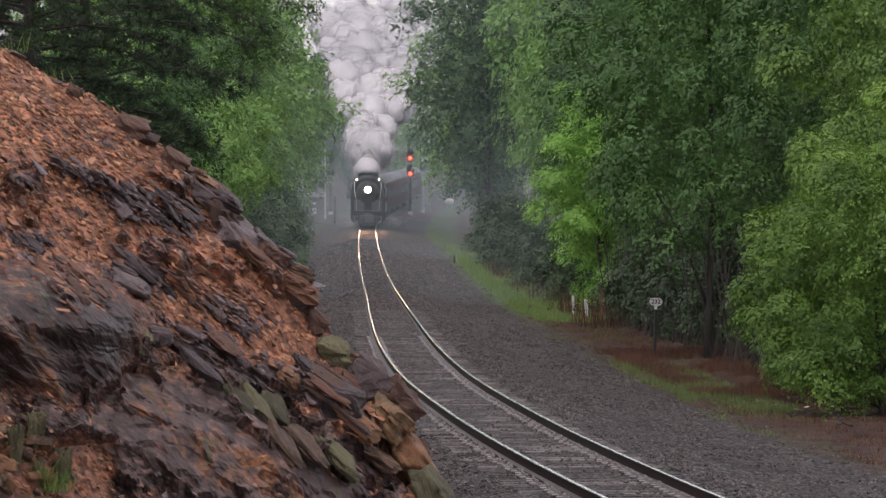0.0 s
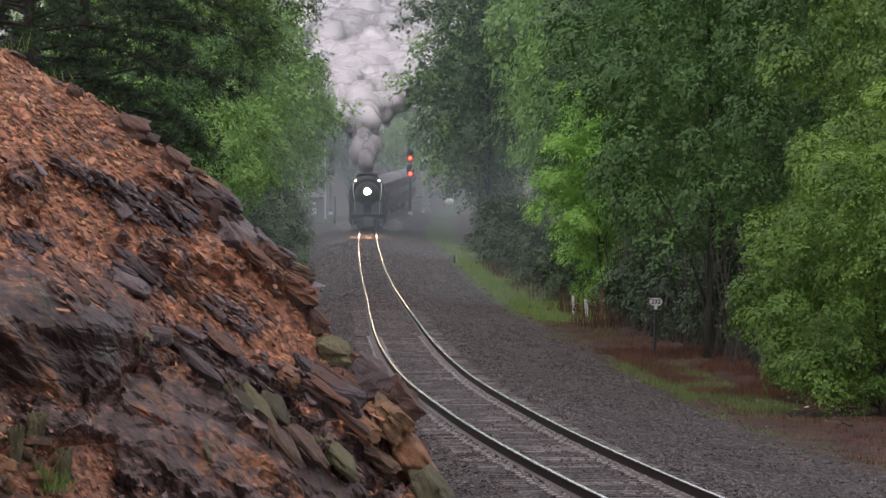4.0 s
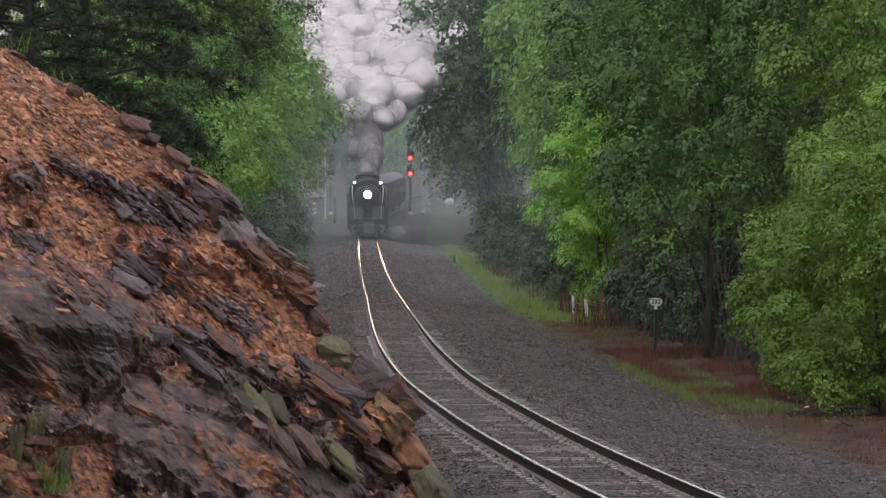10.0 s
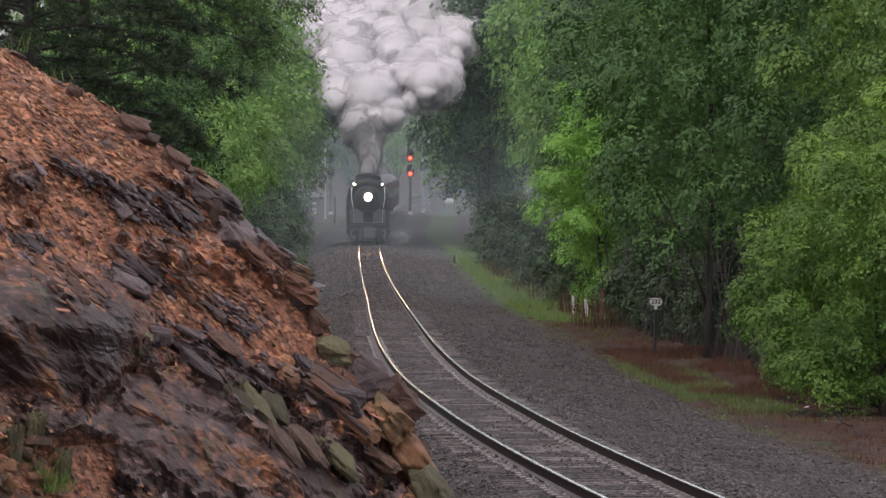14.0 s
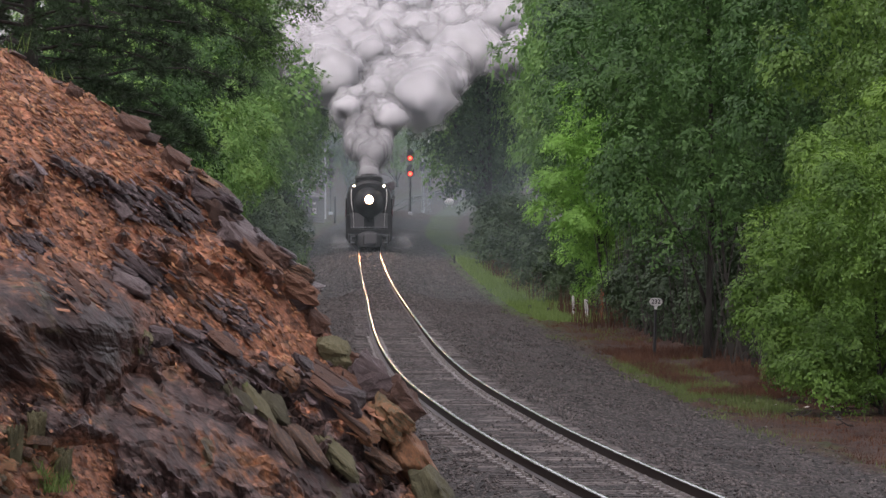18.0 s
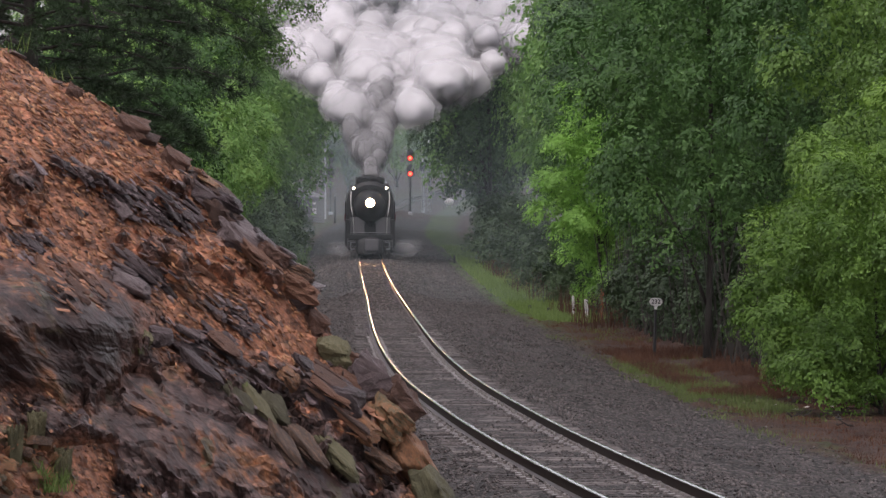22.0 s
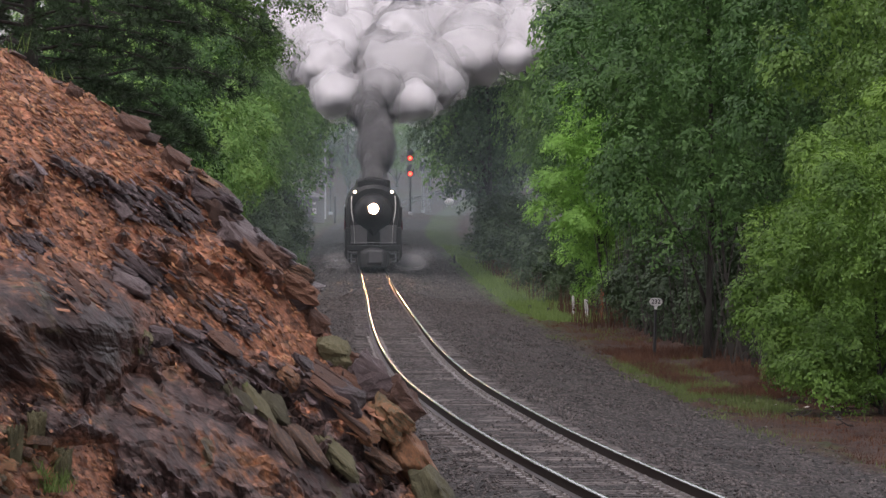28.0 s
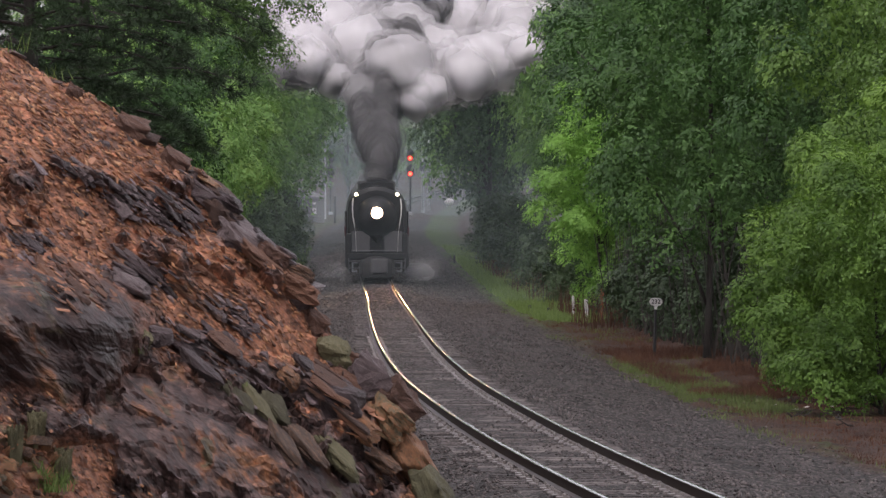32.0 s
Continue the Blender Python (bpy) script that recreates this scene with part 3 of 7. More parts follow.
def build_trees():
    rng = random.Random(21)
    oak = broadleaf(31, 18, 3.5, 2.6, 48000, 0.12, M_LEAF_OAK, 0.11, at_ground(148, 9.0), "tall leafy oak tree with dark green spring crown", clumps=105, limbs=2)
    bright = broadleaf(2, 10.6, 2.65, 1.0, 32000, 0.12, M_LEAF_BRIGHT, 0.11, at_ground(212, 9.0), "young tree with bright yellow-green leaves beside the verge", clumps=62, limbs=3)
    fresh = broadleaf(17, 13, 4.0, 1.8, 30000, 0.14, M_LEAF_SPRING, 0.16, at_ground(176, -9.0), "leafy tree with fresh green spring leaves beside the line", clumps=75, limbs=3)
    dark = broadleaf(3, 19, 5.4, 3.0, 26000, 0.19, M_LEAF_DARK, 0.3, at_ground(244, 13.2), "tall dark green broadleaf tree at the forest edge", clumps=75)
    oak2 = broadleaf(4, 15, 4.4, 2.0, 34000, 0.135, M_LEAF_OAK, 0.22, at_ground(232, 12.4, 40), "leafy green tree at the forest edge", clumps=75, limbs=3)
    young = broadleaf(5, 6.2, 2.15, 0.1, 42000, 0.078, M_LEAF_BUSH, 0.07, at_ground(113, 9.2), "bushy young tree with fresh green leaves down to the ground", clumps=60, limbs=4)
    tall = broadleaf(33, 15.5, 3.7, 1.6, 40000, 0.105, M_LEAF_FRESH, 0.18, at_ground(118, 13.6), "tall tree with fine fresh green leaves at the forest edge", clumps=85, limbs=4)
    shrub = broadleaf(6, 3.4, 1.9, 0.1, 5200, 0.12, M_LEAF_SHADE, 0.05, at_ground(150, 10.9), "low shrub at the forest edge, its leaves coloured dark for shade", clumps=34, limbs=4)
    mist_oak = broadleaf(7, 17, 5.2, 2.8, 9000, 0.295, M_LEAF_SPRING, 0.27, at_ground(338, 16.5), "tall green broadleaf tree far along the line", clumps=65)
    mist_dark = broadleaf(12, 19, 5.4, 2.8, 9000, 0.305, M_LEAF_DARK, 0.3, at_ground(436, 10.4), "tall dark broadleaf tree far along the line", clumps=65)
    kinds = {'o': oak, 'b': bright, 'd': dark, 'p': oak2, 'y': young, 's': shrub, 'f': mist_oak, 'g': mist_dark, 'h': fresh, 't': tall}
    right = [('y', 105.5, 9.2, 0.95), ('y', 119, 9.4, 0.85), ('y', 110, 11.2, 1.25), ('t', 130, 12.4, 1.0), ('o', 138, 12.6, 1.0),
             ('o', 158, 11.6, 0.95), ('p', 182, 11.2, 1.0), ('o', 206, 12.4, 0.9), ('p', 221, 9.9, 0.66),
             ('d', 256, 14.2, 0.95), ('f', 266, 13.2, 0.9), ('f', 280, 14.8, 1.0), ('f', 300, 15, 1.05), ('f', 322, 15.5, 1.05),
             ('f', 352, 15.6, 1.1), ('f', 384, 16.6, 1.1), ('g', 452, 10.2, 1.35), ('f', 402, 17.0, 1.1), ('f', 476, 10.6, 1.35), ('g', 480, 12, 1.3), ('f', 520, 14, 1.3), ('g', 560, 18, 1.3)]
    for k, y, d, s in right:
        s *= rng.uniform(0.97, 1.04)
        set_tree(kinds[k], y, d, rng.uniform(0, 360), s, s * (1.4 if 235 < y < 400 and k != 'b' else 1.1 if k != 'y' else 1.0))
    for y, d, s in ((122, 10.4, 0.55), (128, 10.2, 0.5), (134, 10.8, 0.8), (140, 10.9, 0.95), (153, 10.9, 0.9), (159, 10.6, 1.05), (166, 10.0, 1.0), (172, 10.2, 1.1), (180, 10.0, 1.0), (190, 10.0, 0.9),
                    (201, 10.0, 0.9), (226, 10.2, 1.0), (236, 9.8, 1.0), (248, 9.6, 1.1), (262, 9.6, 1.2), (285, 9.5, 1.2), (310, 9.2, 1.3), (325, 9.6, 1.3), (338, 9.3, 1.3), (352, 9.8, 1.4), (365, 9.6, 1.3), (380, 10.4, 1.4), (395, 10.6, 1.3)):
        set_tree(shrub, y, d, rng.uniform(0, 360), s)
    for y, d, s, turn in ((176, 15.5, 0.95, 20), (198, 16.5, 1.0, 130), (222, 17.0, 1.05, 250), (150, 15.0, 0.85, 310)):
        set_tree(dark, y, d, turn, s)
    for y, d, turn in ((432, 16.8, 40), (446, 22.0, 170)):
        set_tree(mist_oak, y, d, turn, 1.35, 1.9)
    broadleaf(14, 21, 6.0, 10.8, 40000, 0.17, M_LEAF_FRESH, 0.28, at_ground(262, -9.6), "tall tree whose high branches reach out over the line", clumps=80)
    thicket = np.random.default_rng(44)
    n = 900
    ty = thicket.uniform(122, 215, n)
    tx = track_x(ty) + thicket.uniform(8.9, 13.5, n)
    foot = np.stack([tx, ty, ground_z(tx, ty)], -1)
    tall = thicket.uniform(0.8, 4.5, n)
    lean = thicket.normal(0, 0.12, (n, 2)) * tall[:, None]
    tip = foot + np.concatenate([lean, tall[:, None]], 1)
    w = np.stack([thicket.uniform(0.012, 0.04, n), np.zeros(n), np.zeros(n)], -1)
    stems = new("thicket_stems", quads_mesh("thicket_stems", np.stack([foot - w, foot + w, tip + w * 0.4, tip - w * 0.4], 1).reshape(-1, 3), M_BARK))
    tagged(stems, "thin dark stems of undergrowth below the trees", "undergrowth", kind="stuff")
    left = [('p', 128, -8.8, 0.8), ('h', 146, -8.8, 0.85), ('p', 162, -10.2, 1.0), ('h', 196, -10.4, 1.1), ('h', 214, -9.4, 0.95), ('h', 236, -9.8, 1.15),
            ('o', 255, -12.0, 1.0), ('h', 272, -11.4, 1.45), ('h', 290, -10.4, 1.25), ('f', 325, -12.8, 1.05), ('f', 350, -13, 1.05), ('f', 378, -10.2, 1.15), ('f', 396, -9.6, 1.1),
            ('f', 408, -8.8, 1.15), ('f', 430, -9.0, 1.2), ('g', 455, -11, 1.2), ('g', 412, -15, 1.2), ('g', 450, -19, 1.2), ('g', 500, -24, 1.1), ('f', 540, -27, 1.1)]
    for k, y, d, s in left:
        set_tree(kinds[k], y, d, rng.uniform(0, 360), s * rng.uniform(0.95, 1.06))
    for y, d, s in ((140, -7.6, 0.8), (160, -7.2, 0.9), (184, -7.0, 1.0), (210, -7.0, 1.0), (236, -6.6, 1.0), (262, -6.8, 1.2), (290, -6.8, 1.3), (318, -7.0, 1.4), (345, -7.0, 1.4), (370, -7.2, 1.4), (396, -7.4, 1.5), (420, -7.8, 1.5), (446, -8.4, 1.6), (475, -9.2, 1.6), (505, -11, 1.7), (440, -11, 1.6), (480, -13, 1.7)):
        set_tree(shrub, y, d, rng.uniform(0, 360), s)
    x = -6.9
    pn = pine(8, 10, pose(x, 84, ground_at(x, 84) - 0.2), "dark pine tree on the bank above the rock cutting", base=0.9, spread=3.7)
    for x, y, s in ((-6.4, 91, 1.1),):
        copy_thing(pn, scaled(x, y, ground_at(x, y) - 0.2, rng.uniform(0, 360), s))
    for x, y, s in ((-7.2, 79, 0.42), (-6.9, 92, 0.5)):
        copy_thing(young, scaled(x, y, ground_at(x, y) - 0.1, rng.uniform(0, 360), s))
    # the wood behind, past the crossing
    far = [(600, -46), (615, -34), (640, 14), (655, 26), (670, -40), (690, -27), (700, 38), (720, 8), (735, -50), (750, -14), (765, -30), (780, 20), (800, -2), (810, -40), (830, 30), (850, -20), (870, 10), (880, -8), (900, -52), (900, 44)]
    for y, x in far:
        s = rng.uniform(0.8, 1.05)
        copy_thing(kinds[rng.choice("fg")], scaled(x, y, ground_at(x, y) - 0.3, rng.uniform(0, 360), s))
    # closed wood on the skyline, too far off to tell its trees apart
    nr = np.random.default_rng(61)
    cs, rs, ct = [], [], []
    for i in range(420):
        y = nr.uniform(930, 1150)
        x = nr.uniform(-150, 150)
        z0 = ground_at(x, y)
        cs.append((x, y, z0 + nr.uniform(1, 15)))
        rs.append(nr.uniform(2.0, 4.5))
        ct.append(60)
    co = leaf_sprays(nr, cs, rs, ct, 0.9, (0, 1040, 0))
    wood = new("distant_wood", quads_mesh("distant_wood", co, M_LEAF_DARK, 3))
    tagged(wood, "misty green wood on the skyline behind the railway", "wood", kind="stuff")


build_trees()


# ---- the rock cutting ----
def mat_rock():
    """Weathered shale: rust-brown rubble over dark purple-grey beds, with olive lichen."""
    m, n, l, b = nodes_of("shale_bedrock")
    at = n.new("ShaderNodeAttribute")
    at.attribute_name = "bed"
    sep = n.new("ShaderNodeSeparateColor")
    l.new(at.outputs["Color"], sep.inputs[0])
    tone = noise_node(n, l, 1.3, 6, 0.7, stretch=(1, 0.35, 1.7), rot=(0, -38, 0))
    brown = ramp_node(n, [(0.3, (0.10, 0.042, 0.025)), (0.48, (0.22, 0.088, 0.046)), (0.62, (0.32, 0.14, 0.075)), (0.75, (0.17, 0.075, 0.05))])
    dark = ramp_node(n, [(0.28, (0.022, 0.012, 0.011)), (0.42, (0.05, 0.028, 0.025)), (0.54, (0.086, 0.054, 0.049)), (0.66, (0.145, 0.096, 0.084)), (0.76, (0.29, 0.115, 0.055)), (0.84, (0.11, 0.085, 0.045))])
    shift = n.new("ShaderNodeMath")
    shift.operation = 'ADD'
    l.new(tone.outputs["Fac"], shift.inputs[0])
    l.new(sep.outputs[2], shift.inputs[1])
    less = n.new("ShaderNodeMath")
    less.operation = 'SUBTRACT'
    less.inputs[1].default_value = 0.5
    l.new(shift.outputs[0], less.inputs[0])
    l.new(tone.outputs["Fac"], brown.inputs[0])
    l.new(less.outputs[0], dark.inputs[0])
    mb = n.new("ShaderNodeMix")
    mb.data_type = 'RGBA'
    l.new(sep.outputs[0], mb.inputs[0])
    l.new(brown.outputs[0], mb.inputs[6])
    l.new(dark.outputs[0], mb.inputs[7])
    # clay and lichen stains on the bare beds
    bare = mb.outputs[2]
    for scale, at_least, colour, slant in ((0.8, 0.575, (0.33, 0.145, 0.063, 1), 20), (1.0, 0.59, (0.105, 0.095, 0.045, 1), 75)):
        stain = noise_node(n, l, scale, 7, 0.68, stretch=(1.3, 0.4, 1), rot=(slant, -38, slant))
        much = n.new("ShaderNodeMapRange")
        much.inputs[1].default_value, much.inputs[2].default_value = at_least, at_least + 0.07
        much.inputs[4].default_value = 0.85
        l.new(stain.outputs["Fac"], much.inputs[0])
        on_bed = n.new("ShaderNodeMath")
        on_bed.operation = 'MULTIPLY'
        l.new(much.outputs[0], on_bed.inputs[0])
        l.new(sep.outputs[0], on_bed.inputs[1])
        dye = n.new("ShaderNodeMix")
        dye.data_type = 'RGBA'
        l.new(on_bed.outputs[0], dye.inputs[0])
        l.new(bare, dye.inputs[6])
        dye.inputs[7].default_value = colour
        bare = dye.outputs[2]
    fine = noise_node(n, l, 8, 7, 0.75, stretch=(1, 0.75, 1.7), rot=(0, -38, 0))
    r2 = ramp_node(n, [(0.34, (0.5, 0.46, 0.45)), (0.48, (0.86, 0.85, 0.84)), (0.6, (1.15, 1.1, 1.09)), (0.7, (1.5, 1.42, 1.42))])
    l.new(fine.outputs["Fac"], r2.inputs[0])
    mu = n.new("ShaderNodeMix")
    mu.data_type, mu.blend_type = 'RGBA', 'MULTIPLY'
    mu.inputs[0].default_value = 1
    l.new(bare, mu.inputs[6])
    r3 = ramp_node(n, [(0.34, (0.4, 0.37, 0.36)), (0.5, (0.62, 0.58, 0.57)), (0.6, (0.82, 0.78, 0.77)), (0.7, (1.35, 1.3, 1.3))])
    l.new(fine.outputs["Fac"], r3.inputs[0])
    grainy = n.new("ShaderNodeMix")
    grainy.data_type = 'RGBA'
    l.new(at.outputs["Alpha"], grainy.inputs[0])
    l.new(r2.outputs[0], grainy.inputs[6])
    l.new(r3.outputs[0], grainy.inputs[7])
    l.new(grainy.outputs[2], mu.inputs[7])
    mm = n.new("ShaderNodeMix")
    mm.data_type = 'RGBA'
    l.new(sep.outputs[1], mm.inputs[0])
    l.new(mu.outputs[2], mm.inputs[6])
    mm.inputs[7].default_value = (0.07, 0.068, 0.03, 1)
    l.new(mm.outputs[2], b.inputs["Base Color"])
    rr = ramp_node(n, [(0.3, (0.34, 0.34, 0.34)), (0.7, (0.8, 0.8, 0.8))])
    l.new(tone.outputs["Fac"], rr.inputs[0])
    l.new(rr.outputs[0], b.inputs["Roughness"])
    bp = n.new("ShaderNodeBump")
    bp.inputs["Strength"].default_value = 0.8
    bp.inputs["Distance"].default_value = 0.05
    # broken faces, each with its own tone
    fc = n.new("ShaderNodeTexCoord")
    fm = n.new("ShaderNodeMapping")
    fm.inputs["Rotation"].default_value = (0, radians(-38), 0)
    fs_ = n.new("ShaderNodeMapping")
    fs_.inputs["Scale"].default_value = (1, 0.8, 2.1)
    warp = n.new("ShaderNodeMix")
    warp.data_type = 'VECTOR'
    warp.inputs[0].default_value = 0.06
    l.new(fc.outputs["Object"], warp.inputs[4])
    l.new(fine.outputs["Color"], warp.inputs[5])
    l.new(warp.outputs[1], fm.inputs["Vector"])
    l.new(fm.outputs[0], fs_.inputs["Vector"])
    faces = []
    for k, scale in enumerate((4.5, 12.0)):
        fv = n.new("ShaderNodeTexVoronoi")
        fv.inputs["Scale"].default_value = scale
        l.new(fs_.outputs[0], fv.inputs["Vector"])
        faces.append(fv)
        fr = n.new("ShaderNodeMapRange")
        fr.inputs[3].default_value, fr.inputs[4].default_value = (0.6, 1.4) if k == 0 else (0.45, 1.55)
        sp = n.new("ShaderNodeSeparateColor")
        l.new(fv.outputs["Color"], sp.inputs[0])
        l.new(sp.outputs[0], fr.inputs[0])
        fx = n.new("ShaderNodeVectorMath")
        fx.operation = 'SCALE'
        l.new(mu.outputs[2] if k == 0 else tone_out, fx.inputs[0])
        l.new(fr.outputs[0], fx.inputs["Scale"])
        tone_out = fx.outputs[0]
    plain = n.new("ShaderNodeMix")
    plain.data_type = 'RGBA'
    calm = n.new("ShaderNodeMath")
    calm.operation = 'MULTIPLY'
    calm.inputs[1].default_value = 0.5
    l.new(at.outputs["Alpha"], calm.inputs[0])
    l.new(calm.outputs[0], plain.inputs[0])
    l.new(tone_out, plain.inputs[6])
    l.new(mu.outputs[2], plain.inputs[7])
    l.new(plain.outputs[2], mm.inputs[6])
    flatter = n.new("ShaderNodeMapRange")
    flatter.inputs[3].default_value, flatter.inputs[4].default_value = 0.8, 0.55
    l.new(at.outputs["Alpha"], flatter.inputs[0])
    l.new(flatter.outputs[0], bp.inputs["Strength"])
    # joints and bedding cracks
    co = n.new("ShaderNodeTexCoord")
    tilt = n.new("ShaderNodeMapping")
    tilt.inputs["Rotation"].default_value = (0, radians(-38), 0)
    mp = n.new("ShaderNodeMapping")
    mp.inputs["Scale"].default_value = (1.6, 0.6, 4.5)
    wob = n.new("ShaderNodeMix")
    wob.data_type = 'VECTOR'
    wob.inputs[0].default_value = 0.12
    l.new(co.outputs["Object"], wob.inputs[4])
    l.new(tone.outputs["Color"], wob.inputs[5])
    l.new(wob.outputs[1], tilt.inputs["Vector"])
    l.new(tilt.outputs[0], mp.inputs["Vector"])
    vo = n.new("ShaderNodeTexVoronoi")
    vo.feature = 'DISTANCE_TO_EDGE'
    vo.inputs["Scale"].default_value = 1.0
    l.new(mp.outputs[0], vo.inputs["Vector"])
    cr = n.new("ShaderNodeMapRange")
    cr.inputs[1].default_value, cr.inputs[2].default_value = 0.0, 0.09
    l.new(vo.outputs["Distance"], cr.inputs[0])
    # cracks are darker than the rock round them, on the dark beds only
    gap = n.new("ShaderNodeMapRange")
    gap.inputs[1].default_value, gap.inputs[2].default_value = 0.0, 0.05
    gap.inputs[3].default_value, gap.inputs[4].default_value = 0.5, 1.0
    l.new(vo.outputs["Distance"], gap.inputs[0])
    only = n.new("ShaderNodeMix")
    l.new(sep.outputs[0], only.inputs[0])
    only.inputs[2].default_value = 1.0
    l.new(gap.outputs[0], only.inputs[3])
    cx = n.new("ShaderNodeVectorMath")
    cx.operation = 'SCALE'
    l.new(mm.outputs[2], cx.inputs[0])
    l.new(only.outputs[0], cx.inputs["Scale"])
    l.new(cx.outputs[0], b.inputs["Base Color"])
    wt = n.new("ShaderNodeMath")
    wt.operation = 'MULTIPLY'
    l.new(cr.outputs[0], wt.inputs[0])
    l.new(sep.outputs[0], wt.inputs[1])
    hs = n.new("ShaderNodeMath")
    hs.operation = 'MULTIPLY_ADD'
    hs.inputs[1].default_value = 0.45
    l.new(wt.outputs[0], hs.inputs[0])
    low = n.new("ShaderNodeMath")
    low.operation = 'MULTIPLY'
    low.inputs[1].default_value = 0.22
    l.new(fine.outputs["Fac"], low.inputs[0])
    l.new(low.outputs[0], hs.inputs[2])
    b.inputs["Specular IOR Level"].default_value = 0.5
    top = hs.outputs[0]
    for fv, w in zip(faces, (0.9, 0.5)):
        ad = n.new("ShaderNodeMath")
        ad.operation = 'MULTIPLY_ADD'
        ad.inputs[1].default_value = -w
        l.new(fv.outputs["Distance"], ad.inputs[0])
        l.new(top, ad.inputs[2])
        top = ad.outputs[0]
    l.new(top, bp.inputs["Height"])
    l.new(bp.outputs[0], b.inputs["Normal"])
    return m


M_ROCK = mat_rock()
M_CHIP = mat_noise("shale_chips", [(0.12, (0.042, 0.022, 0.015)), (0.4, (0.18, 0.08, 0.04)), (0.65, (0.32, 0.148, 0.07)), (0.95, (0.46, 0.265, 0.15))], 3.0, 0.75, fine=20, vary='island', vary_amount=0.7)
M_SLAB_DARK = mat_noise("purple_grey_shale", [(0.25, (0.02, 0.012, 0.012)), (0.5, (0.062, 0.041, 0.043)), (0.7, (0.135, 0.102, 0.103)), (0.88, (0.24, 0.18, 0.17))], 2.4, 0.42,
                        fine=24, bump=0.9, bump_dist=0.03, stretch=(1, 1, 4), vary='object', vary_amount=0.4)
M_SLAB_BROWN = mat_noise("rust_brown_shale", [(0.2, (0.032, 0.018, 0.014)), (0.45, (0.095, 0.046, 0.031)), (0.65, (0.17, 0.078, 0.045)), (0.85, (0.25, 0.12, 0.07))], 3.2, 0.65,
                         fine=24, bump=0.9, bump_dist=0.03, stretch=(1, 1, 4), vary='object', vary_amount=0.4)
M_RUBBLE = mat_noise("mixed_shale_rubble", [(0.15, (0.026, 0.015, 0.013)), (0.4, (0.12, 0.054, 0.033)), (0.65, (0.26, 0.112, 0.06)), (0.9, (0.38, 0.19, 0.115))], 3.0, 0.6, fine=22, bump=0.8, bump_dist=0.02, stretch=(1, 1, 3), vary='island', vary_amount=0.7)
M_RUBBLE_DARK = mat_noise("dark_shale_rubble", [(0.2, (0.02, 0.0115, 0.0115)), (0.5, (0.06, 0.038, 0.039)), (0.75, (0.135, 0.1, 0.106)), (0.92, (0.21, 0.13, 0.11))], 3.0, 0.45, fine=22, bump=0.8, bump_dist=0.02, stretch=(1, 1, 3), vary='island', vary_amount=0.6)
M_BLOCK_TAN = mat_noise("rusty_tan_shale", [(0.28, (0.03, 0.018, 0.014)), (0.4, (0.08, 0.046, 0.03)), (0.47, (0.19, 0.1, 0.055)), (0.54, (0.31, 0.127, 0.056)), (0.6, (0.105, 0.088, 0.042)), (0.75, (0.08, 0.06, 0.052))], 1.9, 0.6,
                        fine=14, bump=0.7, bump_dist=0.05, stretch=(1, 1, 3), vary='object', vary_amount=0.3)
M_SLAB_OLIVE = mat_noise("lichen_olive_shale", [(0.2, (0.03, 0.024, 0.014)), (0.5, (0.09, 0.084, 0.042)), (0.8, (0.185, 0.16, 0.085))], 2.6, 0.75,
                         fine=18, bump=0.9, bump_dist=0.03, vary='object', vary_amount=0.4)

ROCK_U = np.concatenate([np.arange(-15, -10, 0.2), np.arange(-10, -7.6, 0.1), np.arange(-7.6, 0.75, 0.03)])
ROCK_Y = np.concatenate([np.arange(46, 56, 0.4), np.arange(56, 67.6, 0.045), np.arange(67.8, 84, 0.5)])


# x, z, half-length, half-width, dip and how far the block stands out, and its tone
MASSES = ((-4.75, 4.3, 0.95, 0.72, 12, 0.55, -0.12), (-3.05, 2.95, 1.15, 0.5, 36, 0.14, 0.04), (-1.75, 2.35, 0.7, 0.3, 42, 0.3, 0.0))


